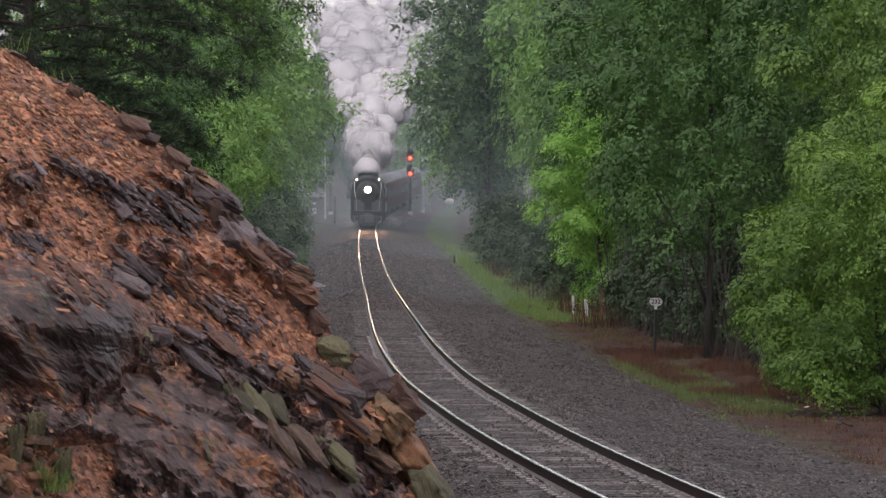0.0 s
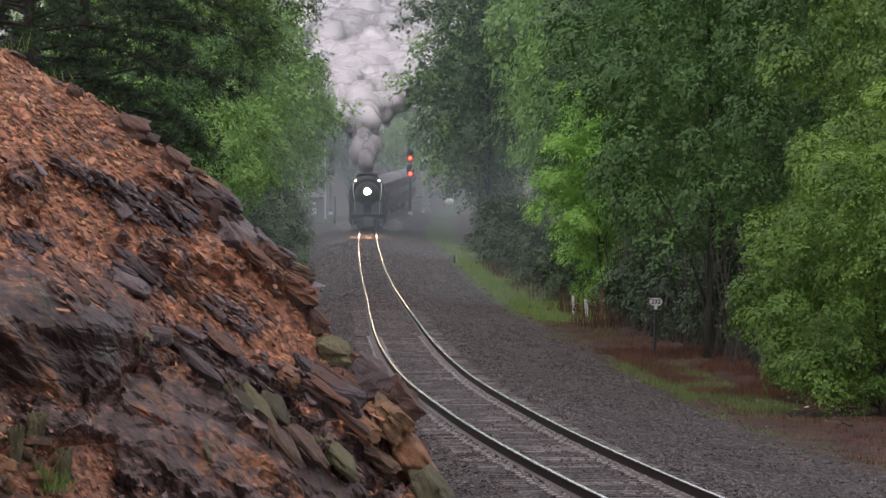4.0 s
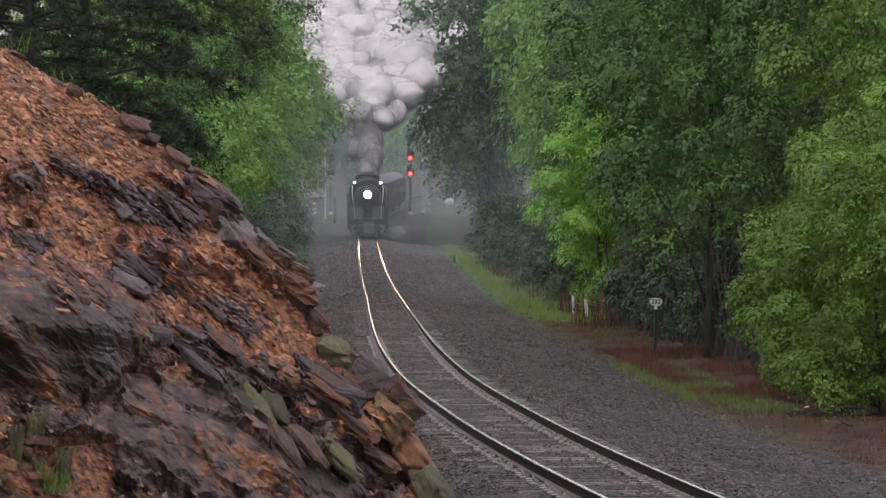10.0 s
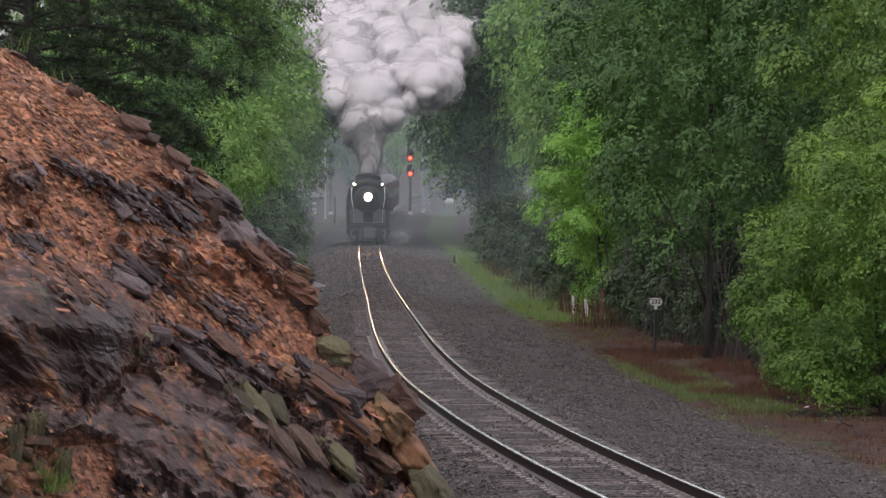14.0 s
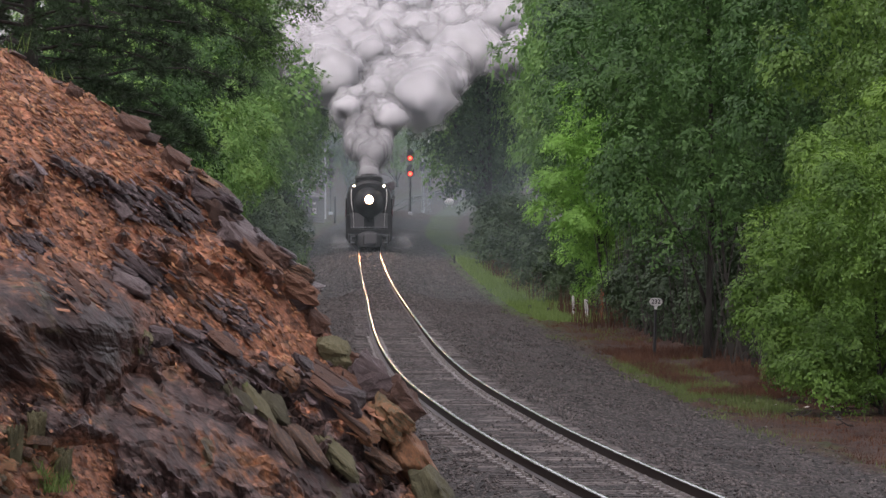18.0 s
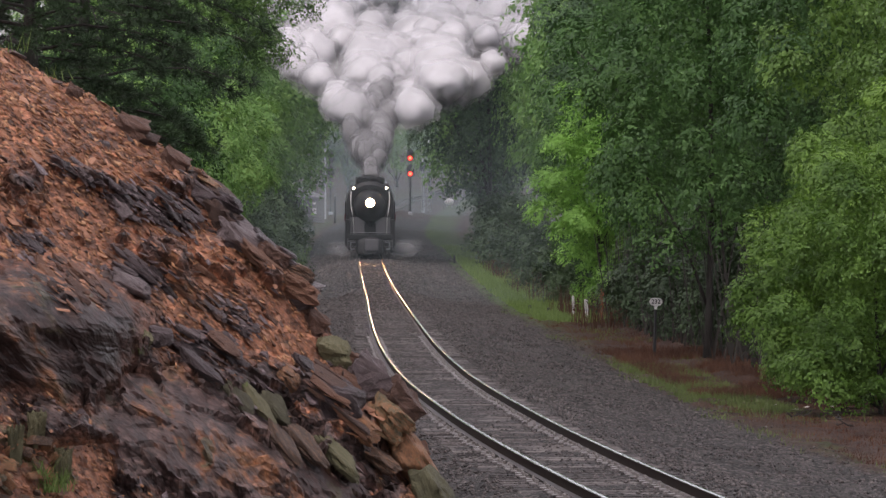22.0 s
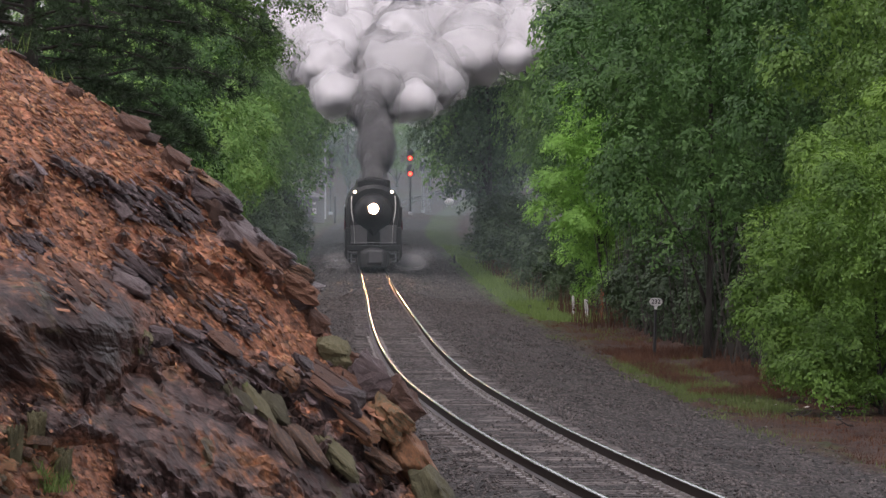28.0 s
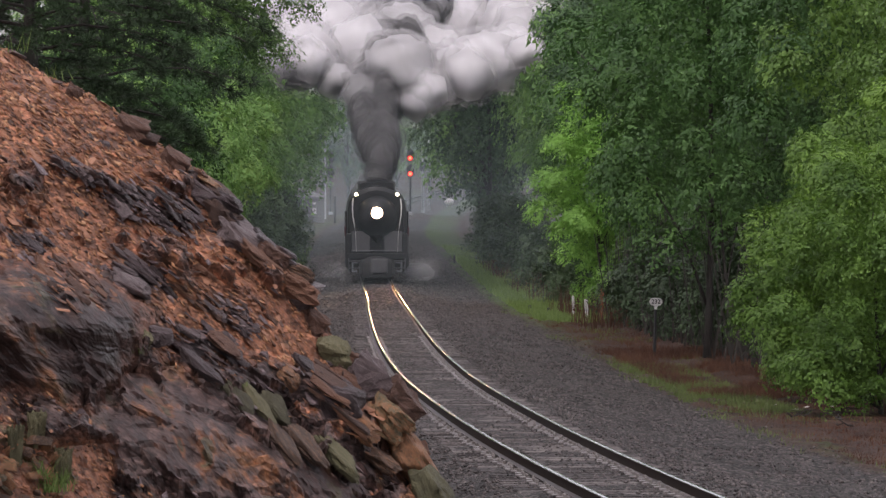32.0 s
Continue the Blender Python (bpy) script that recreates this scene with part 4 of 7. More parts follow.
def rock_grid():
    """Heights of the stepped beds on the cut face, and the share of dark bedrock and lichen."""
    U, Y = np.meshgrid(ROCK_U, ROCK_Y)
    X = U - cut_shift(Y)
    Z0 = cut_z(X, Y)
    Z, dark, moss, tint = Z0.copy(), np.zeros(Z0.shape), np.zeros(Z0.shape), np.full(Z0.shape, 0.5)
    bulk = np.zeros(Z0.shape)
    rise = np.maximum(0.2, np.gradient(Z0, ROCK_Y, axis=0))
    for i in np.ndindex(Z0.shape):
        x, y, z = X[i], Y[i], Z0[i]
        if y > 69.8 or y < 50:
            continue
        u = U[i]
        big = noise.fractal((x * 0.5, y * 0.5, z * 0.5), 1.0, 2.0, 4)
        mid = noise.fractal((x * 1.3 + 7, y * 1.3, z * 1.3), 1.0, 2.0, 4)
        level = z + 0.35 * u + 0.45 * big + 0.22 * mid
        dk = min(1.0, max(0.0, (3.75 - level) / 0.5)) * (0.6 if mid > 0.25 else 1.0)
        # dark beds that crop out higher up the slope
        bed2 = max(math.exp(-((level - 5.05) / 0.2) ** 2), math.exp(-((level - 4.4) / 0.15) ** 2)) * (1 if mid > 0.0 else 0.1)
        dk = max(dk, bed2)
        # rusty rubble at the foot of the big block
        if x < -3.9 and z < 3.05:
            dk *= 0.15
        dark[i] = dk
        moss[i] = min(1.0, max(0.0, (mid - 0.40) * 4)) * (0.8 if z < 4.8 else 0)
        # blocks between bedding planes (s) and cross joints (t)
        s = z * 0.75 + u * 0.62 + 0.10 * mid
        t = u * 0.75 - z * 0.62 + 0.18 * big
        saw = (s * 1.9 + 0.3 * big) % 1.0
        saw2 = (s * 6.5 + 0.2 * mid) % 1.0
        block = noise.cell((t * 1.5, math.floor(s * 1.9 + 0.3 * big) + 0.5, y * 0.9))
        small = noise.cell((t * 4.5 + 0.5 * mid, math.floor(s * 6.5 + 0.2 * mid) + 0.5, y * 2.4))
        fine = noise.fractal((x * 5, y * 1.8, z * 8), 1.0, 2.0, 3)
        k = 0.12 + 0.95 * dk
        disp = (0.30 * saw ** 0.7 + 0.10 * saw2 + 0.08 * block + 0.05 * small + 0.2 * mid) * k + 0.35 * big * (0.3 + 0.5 * dk) + 0.05 * fine - 0.12
        # massive rounded blocks low on the face, undercut below
        bulge, lump, cast, ahead = 0.0, 0.0, 0.0, 0.0
        for cx, cz, rx, rz, dip, out, tone in MASSES:
            c, sn = math.cos(radians(dip)), math.sin(radians(dip))
            a = ((x - cx) * c - (z - cz) * sn) / rx + 0.16 * mid
            e = ((x - cx) * sn + (z - cz) * c) / rz + 0.22 * mid + 0.1 * big
            w = math.exp(-(abs(a) ** 4 + abs(e) ** (3 if e > 0 else 8)))
            if w > bulge:
                bulge, lump, cast = w, out * (1 - 0.35 * max(0.0, e)), tone
                # the front of the block stands steeper than the slope
                ahead = min(0.9, max(0.0, e + 1) * rz / rise[i] * 0.28) * (1 if out > 0.4 else 0.2)
        grain = noise.fractal((x * 2.4 + 3, y * 0.8, z * 2.4), 0.8, 2.1, 5)
        disp = disp * (1 - 0.92 * bulge) + (lump + 0.1 * grain) * bulge
        dark[i] = max(dark[i], min(1, bulge * 1.6))
        bulk[i] = bulge
        tint[i] = 0.52 + (0.13 * block + 0.10 * small) * (1 - bulge) + (cast + 0.9 * max(0.0, mid - 0.28)) * bulge
        moss[i] *= 1 - 0.9 * bulge
        X[i] = x + 0.22 * disp
        Y[i] = y - 0.80 * disp - ahead * bulge
        Z[i] = z + 0.5 * disp
    # broken faces: every cell of the face is a plane of its own, long down the dip
    cs, sn = math.cos(radians(39)), math.sin(radians(39))
    A, E = X * cs - Z * sn, X * sn + Z * cs
    rng = np.random.default_rng(5)
    for la, le, amp, slope in ((0.62, 0.24, 0.05, 0.42), (0.24, 0.1, 0.018, 0.5)):
        n = int(7.5 * 6.0 / (la * le))
        seeds = np.stack([rng.uniform(-9, 1.5, n), rng.uniform(-2.5, 6.5, n)], -1)
        tree = kdtree.KDTree(n)
        for k, (a, e) in enumerate(seeds):
            tree.insert((a / la, e / le, 0), k)
        tree.balance()
        lift, ga, ge = rng.uniform(-amp, amp, n), rng.normal(0, slope * 0.5, n), rng.normal(-slope * 0.6, slope * 0.7, n)
        for i in np.ndindex(A.shape):
            if not 52 < Y[i] < 66.1 or X[i] < -0.0875 * Y[i] - 0.4:
                continue
            wa, we = A[i] + 0.05 * noise.noise((X[i] * 4, Z[i] * 4, 0)), E[i] + 0.03 * noise.noise((X[i] * 4, Z[i] * 4, 7))
            k = tree.find((wa / la, we / le, 0))[1]
            d = lift[k] + ga[k] * (wa - seeds[k, 0]) * 0.5 + ge[k] * (we - seeds[k, 1])
            d *= (0.12 + 0.88 * dark[i]) * (1 - 0.5 * bulk[i])
            X[i] += 0.22 * d
            Y[i] -= 0.8 * d
            Z[i] += 0.5 * d
            tint[i] += 0.35 * lift[k] * (1 - 0.7 * bulk[i])
    return U, X, Y, Z, dark, moss, tint, bulk


R_U, R_X, R_Y, R_Z, R_DARK, R_MOSS, R_TINT, R_BULK = rock_grid()


def rock_at(u, y):
    """Place on the rock face by its grid coordinates, and how dark the bed is there."""
    j = int(np.clip(np.searchsorted(ROCK_Y, y), 1, len(ROCK_Y) - 1))
    i = int(np.clip(np.searchsorted(ROCK_U, u), 1, len(ROCK_U) - 1))
    return R_X[j, i], R_Y[j, i], R_Z[j, i], R_DARK[j, i], R_BULK[j, i]


def facet_rock(rng, sub, flat, cuts, rough=0.05, split=0.0):
    """A broken rock: a ball cut flat by many planes, thin along z, with a rough skin."""
    bm = bmesh.new()
    bmesh.ops.create_icosphere(bm, subdivisions=sub, radius=1.0)
    planes = [(Vector((0, 0, 1)), rng.uniform(0.28, 0.4)), (Vector((rng.uniform(-0.2, 0.2), rng.uniform(-0.2, 0.2), -1)).normalized(), rng.uniform(0.28, 0.4))]
    for _ in range(cuts):
        planes.append((Vector((rng.gauss(0, 1), rng.gauss(0, 1), rng.gauss(0, 0.45))).normalized(), rng.uniform(0.42, 0.8)))
    o = Vector((rng.uniform(0, 50), rng.uniform(0, 50), 0))
    layers = [1 + rng.uniform(-split, split * 0.6) for _ in range(23)]
    for v in bm.verts:
        for _ in range(2):
            for n, d in planes:
                over = v.co.dot(n) - d
                if over > 0:
                    v.co -= n * over
        v.co += v.co.normalized() * rough * (noise.noise(v.co * 2.5 + o) + 0.5 * noise.noise(v.co * 6 + o)) + Vector((0, 0, rough * 0.6 * noise.noise(v.co * 8 + o)))
        # shale splits into leaves, whose edges stand back by turns
        leaf = layers[int((v.co.z + 1) * 11) % len(layers)]
        v.co.x *= leaf
        v.co.y *= leaf
        v.co.z *= flat
    vs = [v.co.copy() for v in bm.verts]
    bm.verts.index_update()
    fs = [tuple(v.index for v in f.verts) for f in bm.faces]
    bm.free()
    return vs, fs


def hull_rock(rng, n=15, flat=0.8, rough=0.0):
    """A sharp-edged block of split rock: the hull of points thrown on a box."""
    bm = bmesh.new()
    for _ in range(n):
        q = [rng.uniform(-1, 1) for _ in range(3)]
        k = rng.choice((0, 0, 1, 2, 2))
        q[k] = math.copysign(1, q[k]) * rng.uniform(0.85, 1.0)
        bm.verts.new((q[0], q[1], q[2] * flat))
    bmesh.ops.convex_hull(bm, input=bm.verts[:])
    loose = [v for v in bm.verts if not v.link_faces]
    bmesh.ops.delete(bm, geom=loose, context='VERTS')
    if rough:
        bmesh.ops.subdivide_edges(bm, edges=bm.edges[:], cuts=3, use_grid_fill=True)
        bmesh.ops.triangulate(bm, faces=bm.faces[:])
        o = Vector((rng.uniform(0, 50), rng.uniform(0, 50), 0))
        for v in bm.verts:
            v.co += v.co * rough * (noise.noise(v.co * 2.2 + o) + 0.5 * noise.noise(v.co * 6 + o))
            step = math.floor(v.co.z * 5) % 2
            v.co.x *= 1 - 0.07 * step
            v.co.y *= 1 - 0.05 * step
    bm.verts.index_update()
    vs = [v.co.copy() for v in bm.verts]
    fs = [tuple(v.index for v in f.verts) for f in bm.faces]
    bm.free()
    return vs, fs


def split_block(rng, cuts=11):
    """A thick block of shale: a box with broken corners, whose layers stand back by turns."""
    bm = bmesh.new()
    bmesh.ops.create_cube(bm, size=2.0)
    bmesh.ops.subdivide_edges(bm, edges=bm.edges[:], cuts=cuts, use_grid_fill=True)
    planes = []
    for _ in range(22):
        q = Vector((rng.choice((-1, 1)) * rng.uniform(0.1, 1), rng.choice((-1, 1)) * rng.uniform(0.1, 1), rng.gauss(0, 0.5))).normalized()
        planes.append((q, rng.uniform(0.78, 1.2)))
    for sz in (-1, 1):
        for _ in range(2):
            planes.append((Vector((rng.uniform(-0.4, 0.4), rng.uniform(-0.4, 0.4), sz)).normalized(), rng.uniform(0.75, 1.0)))
    o = Vector((rng.uniform(0, 50), rng.uniform(0, 50), rng.uniform(0, 50)))
    layers = [(1 - 0.3 * rng.random() ** 2, rng.gauss(0, 0.06), rng.gauss(0, 0.06)) for _ in range(6)]
    for v in bm.verts:
        z = v.co.z + 0.12 * noise.noise(v.co * 1.3 + o)
        k, dx, dy = layers[min(5, max(0, int((z + 1) * 3)))]
        v.co.x, v.co.y = v.co.x * k + dx, v.co.y * k + dy
        for _ in range(2):
            for q, d in planes:
                over = v.co.dot(q) - d
                if over > 0:
                    v.co -= q * over
        bite = noise.cell(v.co * 2.2 + o)
        v.co += v.co.normalized() * (0.035 * noise.noise(v.co * 5 + o) + 0.07 * bite)
    bm.verts.index_update()
    vs = [v.co.copy() for v in bm.verts]
    fs = [tuple(v.index for v in f.verts) for f in bm.faces]
    bm.free()
    return vs, fs


def slab_mesh(rng, mat, name="slab", sub=3, flat=0.9, cuts=9):
    v, f = hull_rock(rng, 26, flat, 0.34)
    return mesh_of(name, v, f, mat)


def build_rock():
    root = new("rock_cutting")
    tagged(root, "weathered brown and purple-grey shale rock face beside the track", "rock face", kind="structure")
    ny, nx = R_X.shape
    co = np.stack([R_X, R_Y, R_Z], -1).reshape(-1, 3)
    idx = np.arange(ny * nx).reshape(ny, nx)
    f = np.stack([idx[:-1, :-1], idx[:-1, 1:], idx[1:, 1:], idx[1:, :-1]], -1).reshape(-1, 4)
    me = mesh_of("bedrock", co, f.tolist(), M_ROCK)
    col = me.color_attributes.new("bed", 'FLOAT_COLOR', 'POINT')
    col.data.foreach_set("color", np.stack([R_DARK, R_MOSS, R_TINT, R_BULK], -1).astype(np.float32).ravel())
    part("bedrock", me, root)
    # loose chips
    rng = np.random.default_rng(31)
    n = 52000
    u = rng.uniform(-10.5, 0.3, n)
    y = 66.3 - rng.random(n) * 13.0
    base = np.array([(sx, sy, sz) for sz in (-1, 1) for sx, sy in ((-1, -1), (1, -1), (1, 1), (-1, 1))], float)
    tri = np.array([(0, 2, 1), (0, 3, 2), (4, 5, 6), (4, 6, 7), (0, 1, 5), (0, 5, 4), (1, 2, 6), (1, 6, 5), (2, 3, 7), (2, 7, 6), (3, 0, 4), (3, 4, 7)])
    spots = [rock_at(a, b) for a, b in zip(u, y)]
    place = np.array([s[:3] for s in spots])
    dk = np.array([s[3] for s in spots])
    keep = (rng.random(n) > dk * 0.86) & (np.array([s[4] for s in spots]) < 0.25) & (place[:, 0] > -0.0875 * place[:, 1] - 0.3)
    place, n = place[keep], int(keep.sum())
    ln = 0.026 + 0.09 * rng.random(n) ** 3.0
    v = base[None] * (1 + rng.uniform(-0.45, 0.3, (n, 8, 3)))
    v = v * np.stack([ln, ln * rng.uniform(0.3, 0.6, n), ln * rng.uniform(0.08, 0.2, n)], -1)[:, None, :] / 2
    tz, ty, tx = rng.normal(0, 0.6, n), 0.7 + rng.normal(0, 0.25, n), rng.normal(0.25, 0.25, n)
    for ang, (a, b) in ((tz, (0, 1)), (tx, (1, 2)), (ty, (2, 0))):
        c, s = np.cos(ang)[:, None], np.sin(ang)[:, None]
        p, q = v[..., a].copy(), v[..., b].copy()
        v[..., a], v[..., b] = p * c - q * s, p * s + q * c
    v = v + place[:, None, :] + np.array([0, 0, 0.012])
    chips = part("loose_chips", stone_mesh("loose_chips", v, tri, M_CHIP), root)
    tagged(chips, "loose rust-brown shale chips on the slope", kind="stuff")
    # larger slabs, each a piece of its own
    prng = random.Random(77)
    kinds = {m.name: [slab_mesh(prng, m) for _ in range(8)] for m in (M_SLAB_DARK, M_SLAB_BROWN, M_SLAB_OLIVE)}

    def lay(u, y, size, thick, mat, dip=40, turn=0, tilt=15, lift=0.0):
        x, yy, z = rock_at(u, y)[:3]
        m = Matrix.LocRotScale((x, yy, z + lift), Euler((radians(tilt), radians(dip), radians(turn)), 'XYZ'), (size * 0.34, size * 0.3, thick * 0.55))
        part("slab", prng.choice(kinds[mat.name]), root, m)

    # ledges that stand out along the edge of the cutting
    for u, size, thick, mat, dip, lift in (
            (-0.25, 0.5, 0.5, M_SLAB_BROWN, 55, 0.0), (-0.5, 0.7, 0.5, M_SLAB_BROWN, 50, 0.05), (-0.85, 0.62, 0.42, M_SLAB_DARK, 45, 0.05), (-1.0, 0.45, 0.3, M_SLAB_BROWN, 25, 0.1),
            (-1.5, 0.4, 0.3, M_SLAB_BROWN, 35, 0.05), (-1.75, 0.66, 0.3, M_SLAB_BROWN, 26, 0.06), (-1.72, 0.55, 0.25, M_SLAB_DARK, 10, -0.08),
            (-2.1, 0.5, 0.3, M_SLAB_BROWN, 30, 0.06), (-2.42, 0.85, 0.26, M_SLAB_DARK, 42, 0.06), (-2.62, 0.4, 0.3, M_SLAB_DARK, 60, 0.0), (-2.68, 0.6, 0.3, M_SLAB_BROWN, 50, 0.04),
            (-2.95, 0.66, 0.2, M_SLAB_DARK, 40, 0.05), (-3.3, 0.45, 0.2, M_SLAB_BROWN, 35, 0.08), (-3.85, 0.5, 0.26, M_SLAB_BROWN, 22, 0.07), (-4.6, 0.25, 0.2, M_SLAB_BROWN, 30, 0.04)):
        lay(u, 65.7, size * (1.7 if mat is M_SLAB_OLIVE else 1.3), thick * 1.1, mat, dip, prng.uniform(-25, 25), prng.uniform(5, 25), lift)
    # broken plates, stacked along the beds: joined, in two tones
    lib = [hull_rock(prng, 15, 0.8) for _ in range(40)]
    shards = [hull_rock(prng, 9, 0.8) for _ in range(40)]
    heaps = {"dark": ([], []), "brown": ([], [])}
    for k in range(13000):
        u, y = prng.uniform(-9.5, 0.15), 66.25 - prng.random() ** 0.85 * 12
        x, yy, z, dk, bulk = rock_at(u, y)
        if x < -0.0875 * yy - 0.3 or bulk > 0.3 or (dk < 0.25 and prng.random() < 0.4) or (dk > 0.5 and prng.random() < 0.6):
            continue
        size = (0.07 + (0.2 if dk > 0.3 else 0.13) * prng.random() ** 1.8) * (1 if k < 3600 else 0.55)
        m = Matrix.LocRotScale((x, yy, z + prng.uniform(-0.03, 0.03)), Euler((radians(14 + prng.gauss(0, 9)), radians(39 + prng.gauss(0, 9)), radians(prng.gauss(0, 28)))),
                               (size / 2 * prng.uniform(0.9, 1.4), size / 2 * prng.uniform(0.6, 1.0), size / 2 * prng.uniform(0.16, 0.5)))
        v, f = prng.choice(lib if k < 3600 else shards)
        rv, rf = heaps["dark" if prng.random() < dk * 0.8 + 0.06 else "brown"]
        o = len(rv)
        rv += [m @ p for p in v]
        rf += [tuple(o + i for i in q) for q in f]
    for tone, mat in (("dark", M_RUBBLE_DARK), ("brown", M_RUBBLE)):
        rub = part("rubble", mesh_of("rubble", heaps[tone][0], heaps[tone][1], mat), root)
        tagged(rub, "broken %s shale plates stacked on the slope" % ("purple-grey" if tone == "dark" else "rust-brown"), kind="stuff")
    # outcrops: stacks of thin plates that follow the beds, from one end to the other
    def spot(x, z):
        j, i = np.unravel_index(np.argmin((R_X - x) ** 2 + (R_Z - z) ** 2 + (R_Y > 66.2) * 9), R_X.shape)
        return R_X[j, i], R_Y[j, i], R_Z[j, i]

    plates = {m.name: [hull_rock(prng, 16, 0.9, 0.05) for _ in range(10)] for m in (M_SLAB_DARK, M_SLAB_BROWN, M_SLAB_OLIVE)}
    plate_me = {k: [mesh_of("plate", v, f, bpy.data.materials[k]) for v, f in lib2] for k, lib2 in plates.items()}

    def stack(x0, z0, x1, z1, n, size, spread, mat, lift=0.02):
        n, size = int(n * 1.25), size * 0.78
        for k in range(n):
            t = (k + prng.random()) / n
            x, y, z = spot(x0 + (x1 - x0) * t + prng.gauss(0, spread), z0 + (z1 - z0) * t + prng.gauss(0, spread))
            sz = size * prng.uniform(0.6, 1.4)
            m = Matrix.LocRotScale((x, y - lift, z + lift * prng.uniform(0, 2)), Euler((radians(16 + prng.gauss(0, 6)), radians(39 + prng.gauss(0, 6)), radians(prng.gauss(0, 14)))),
                                   (sz * prng.uniform(0.7, 1.15), sz * prng.uniform(0.3, 0.5), sz * prng.uniform(0.09, 0.22)))
            part("plate", prng.choice(plate_me[mat.name]), root, m)
        rv, rf = flakes[mat.name]
        for k in range(n * 5):
            t = prng.random()
            x, y, z = spot(x0 + (x1 - x0) * t + prng.gauss(0, spread * 1.3), z0 + (z1 - z0) * t + prng.gauss(0, spread * 1.3))
            sz = size * prng.uniform(0.2, 0.65)
            m = Matrix.LocRotScale((x, y - lift * 1.5, z + lift), Euler((radians(14 + prng.gauss(0, 9)), radians(36 + prng.gauss(0, 9)), radians(prng.gauss(0, 20)))),
                                   (sz, sz * prng.uniform(0.3, 0.6), sz * prng.uniform(0.06, 0.18)))
            v, f = prng.choice(shards)
            o = len(rv)
            rv += [m @ p for p in v]
            rf += [tuple(o + i for i in q) for q in f]

    flakes = {m.name: ([], []) for m in (M_SLAB_DARK, M_SLAB_BROWN, M_SLAB_OLIVE)}
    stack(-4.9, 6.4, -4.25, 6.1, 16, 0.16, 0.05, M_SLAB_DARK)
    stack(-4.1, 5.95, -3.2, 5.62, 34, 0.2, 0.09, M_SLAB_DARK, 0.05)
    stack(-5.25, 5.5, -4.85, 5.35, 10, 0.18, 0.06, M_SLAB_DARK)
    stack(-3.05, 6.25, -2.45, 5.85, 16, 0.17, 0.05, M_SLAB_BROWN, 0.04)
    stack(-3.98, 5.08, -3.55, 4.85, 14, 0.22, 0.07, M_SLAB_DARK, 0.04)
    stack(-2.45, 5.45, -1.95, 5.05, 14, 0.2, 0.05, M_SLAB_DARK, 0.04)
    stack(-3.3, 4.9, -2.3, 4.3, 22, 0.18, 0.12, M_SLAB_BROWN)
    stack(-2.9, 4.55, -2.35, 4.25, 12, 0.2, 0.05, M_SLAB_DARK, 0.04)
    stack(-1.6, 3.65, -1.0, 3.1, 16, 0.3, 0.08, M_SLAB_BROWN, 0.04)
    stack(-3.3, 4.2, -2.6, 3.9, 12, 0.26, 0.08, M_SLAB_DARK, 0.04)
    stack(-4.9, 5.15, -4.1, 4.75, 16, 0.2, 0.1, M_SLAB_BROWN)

    for mat, tone in ((M_RUBBLE_DARK, M_SLAB_DARK), (M_RUBBLE, M_SLAB_BROWN)):
        rv, rf = flakes[tone.name]
        ob = part("flakes", mesh_of("flakes", rv, rf, mat), root)
        tagged(ob, "thin split flakes of shale along the beds", kind="stuff")

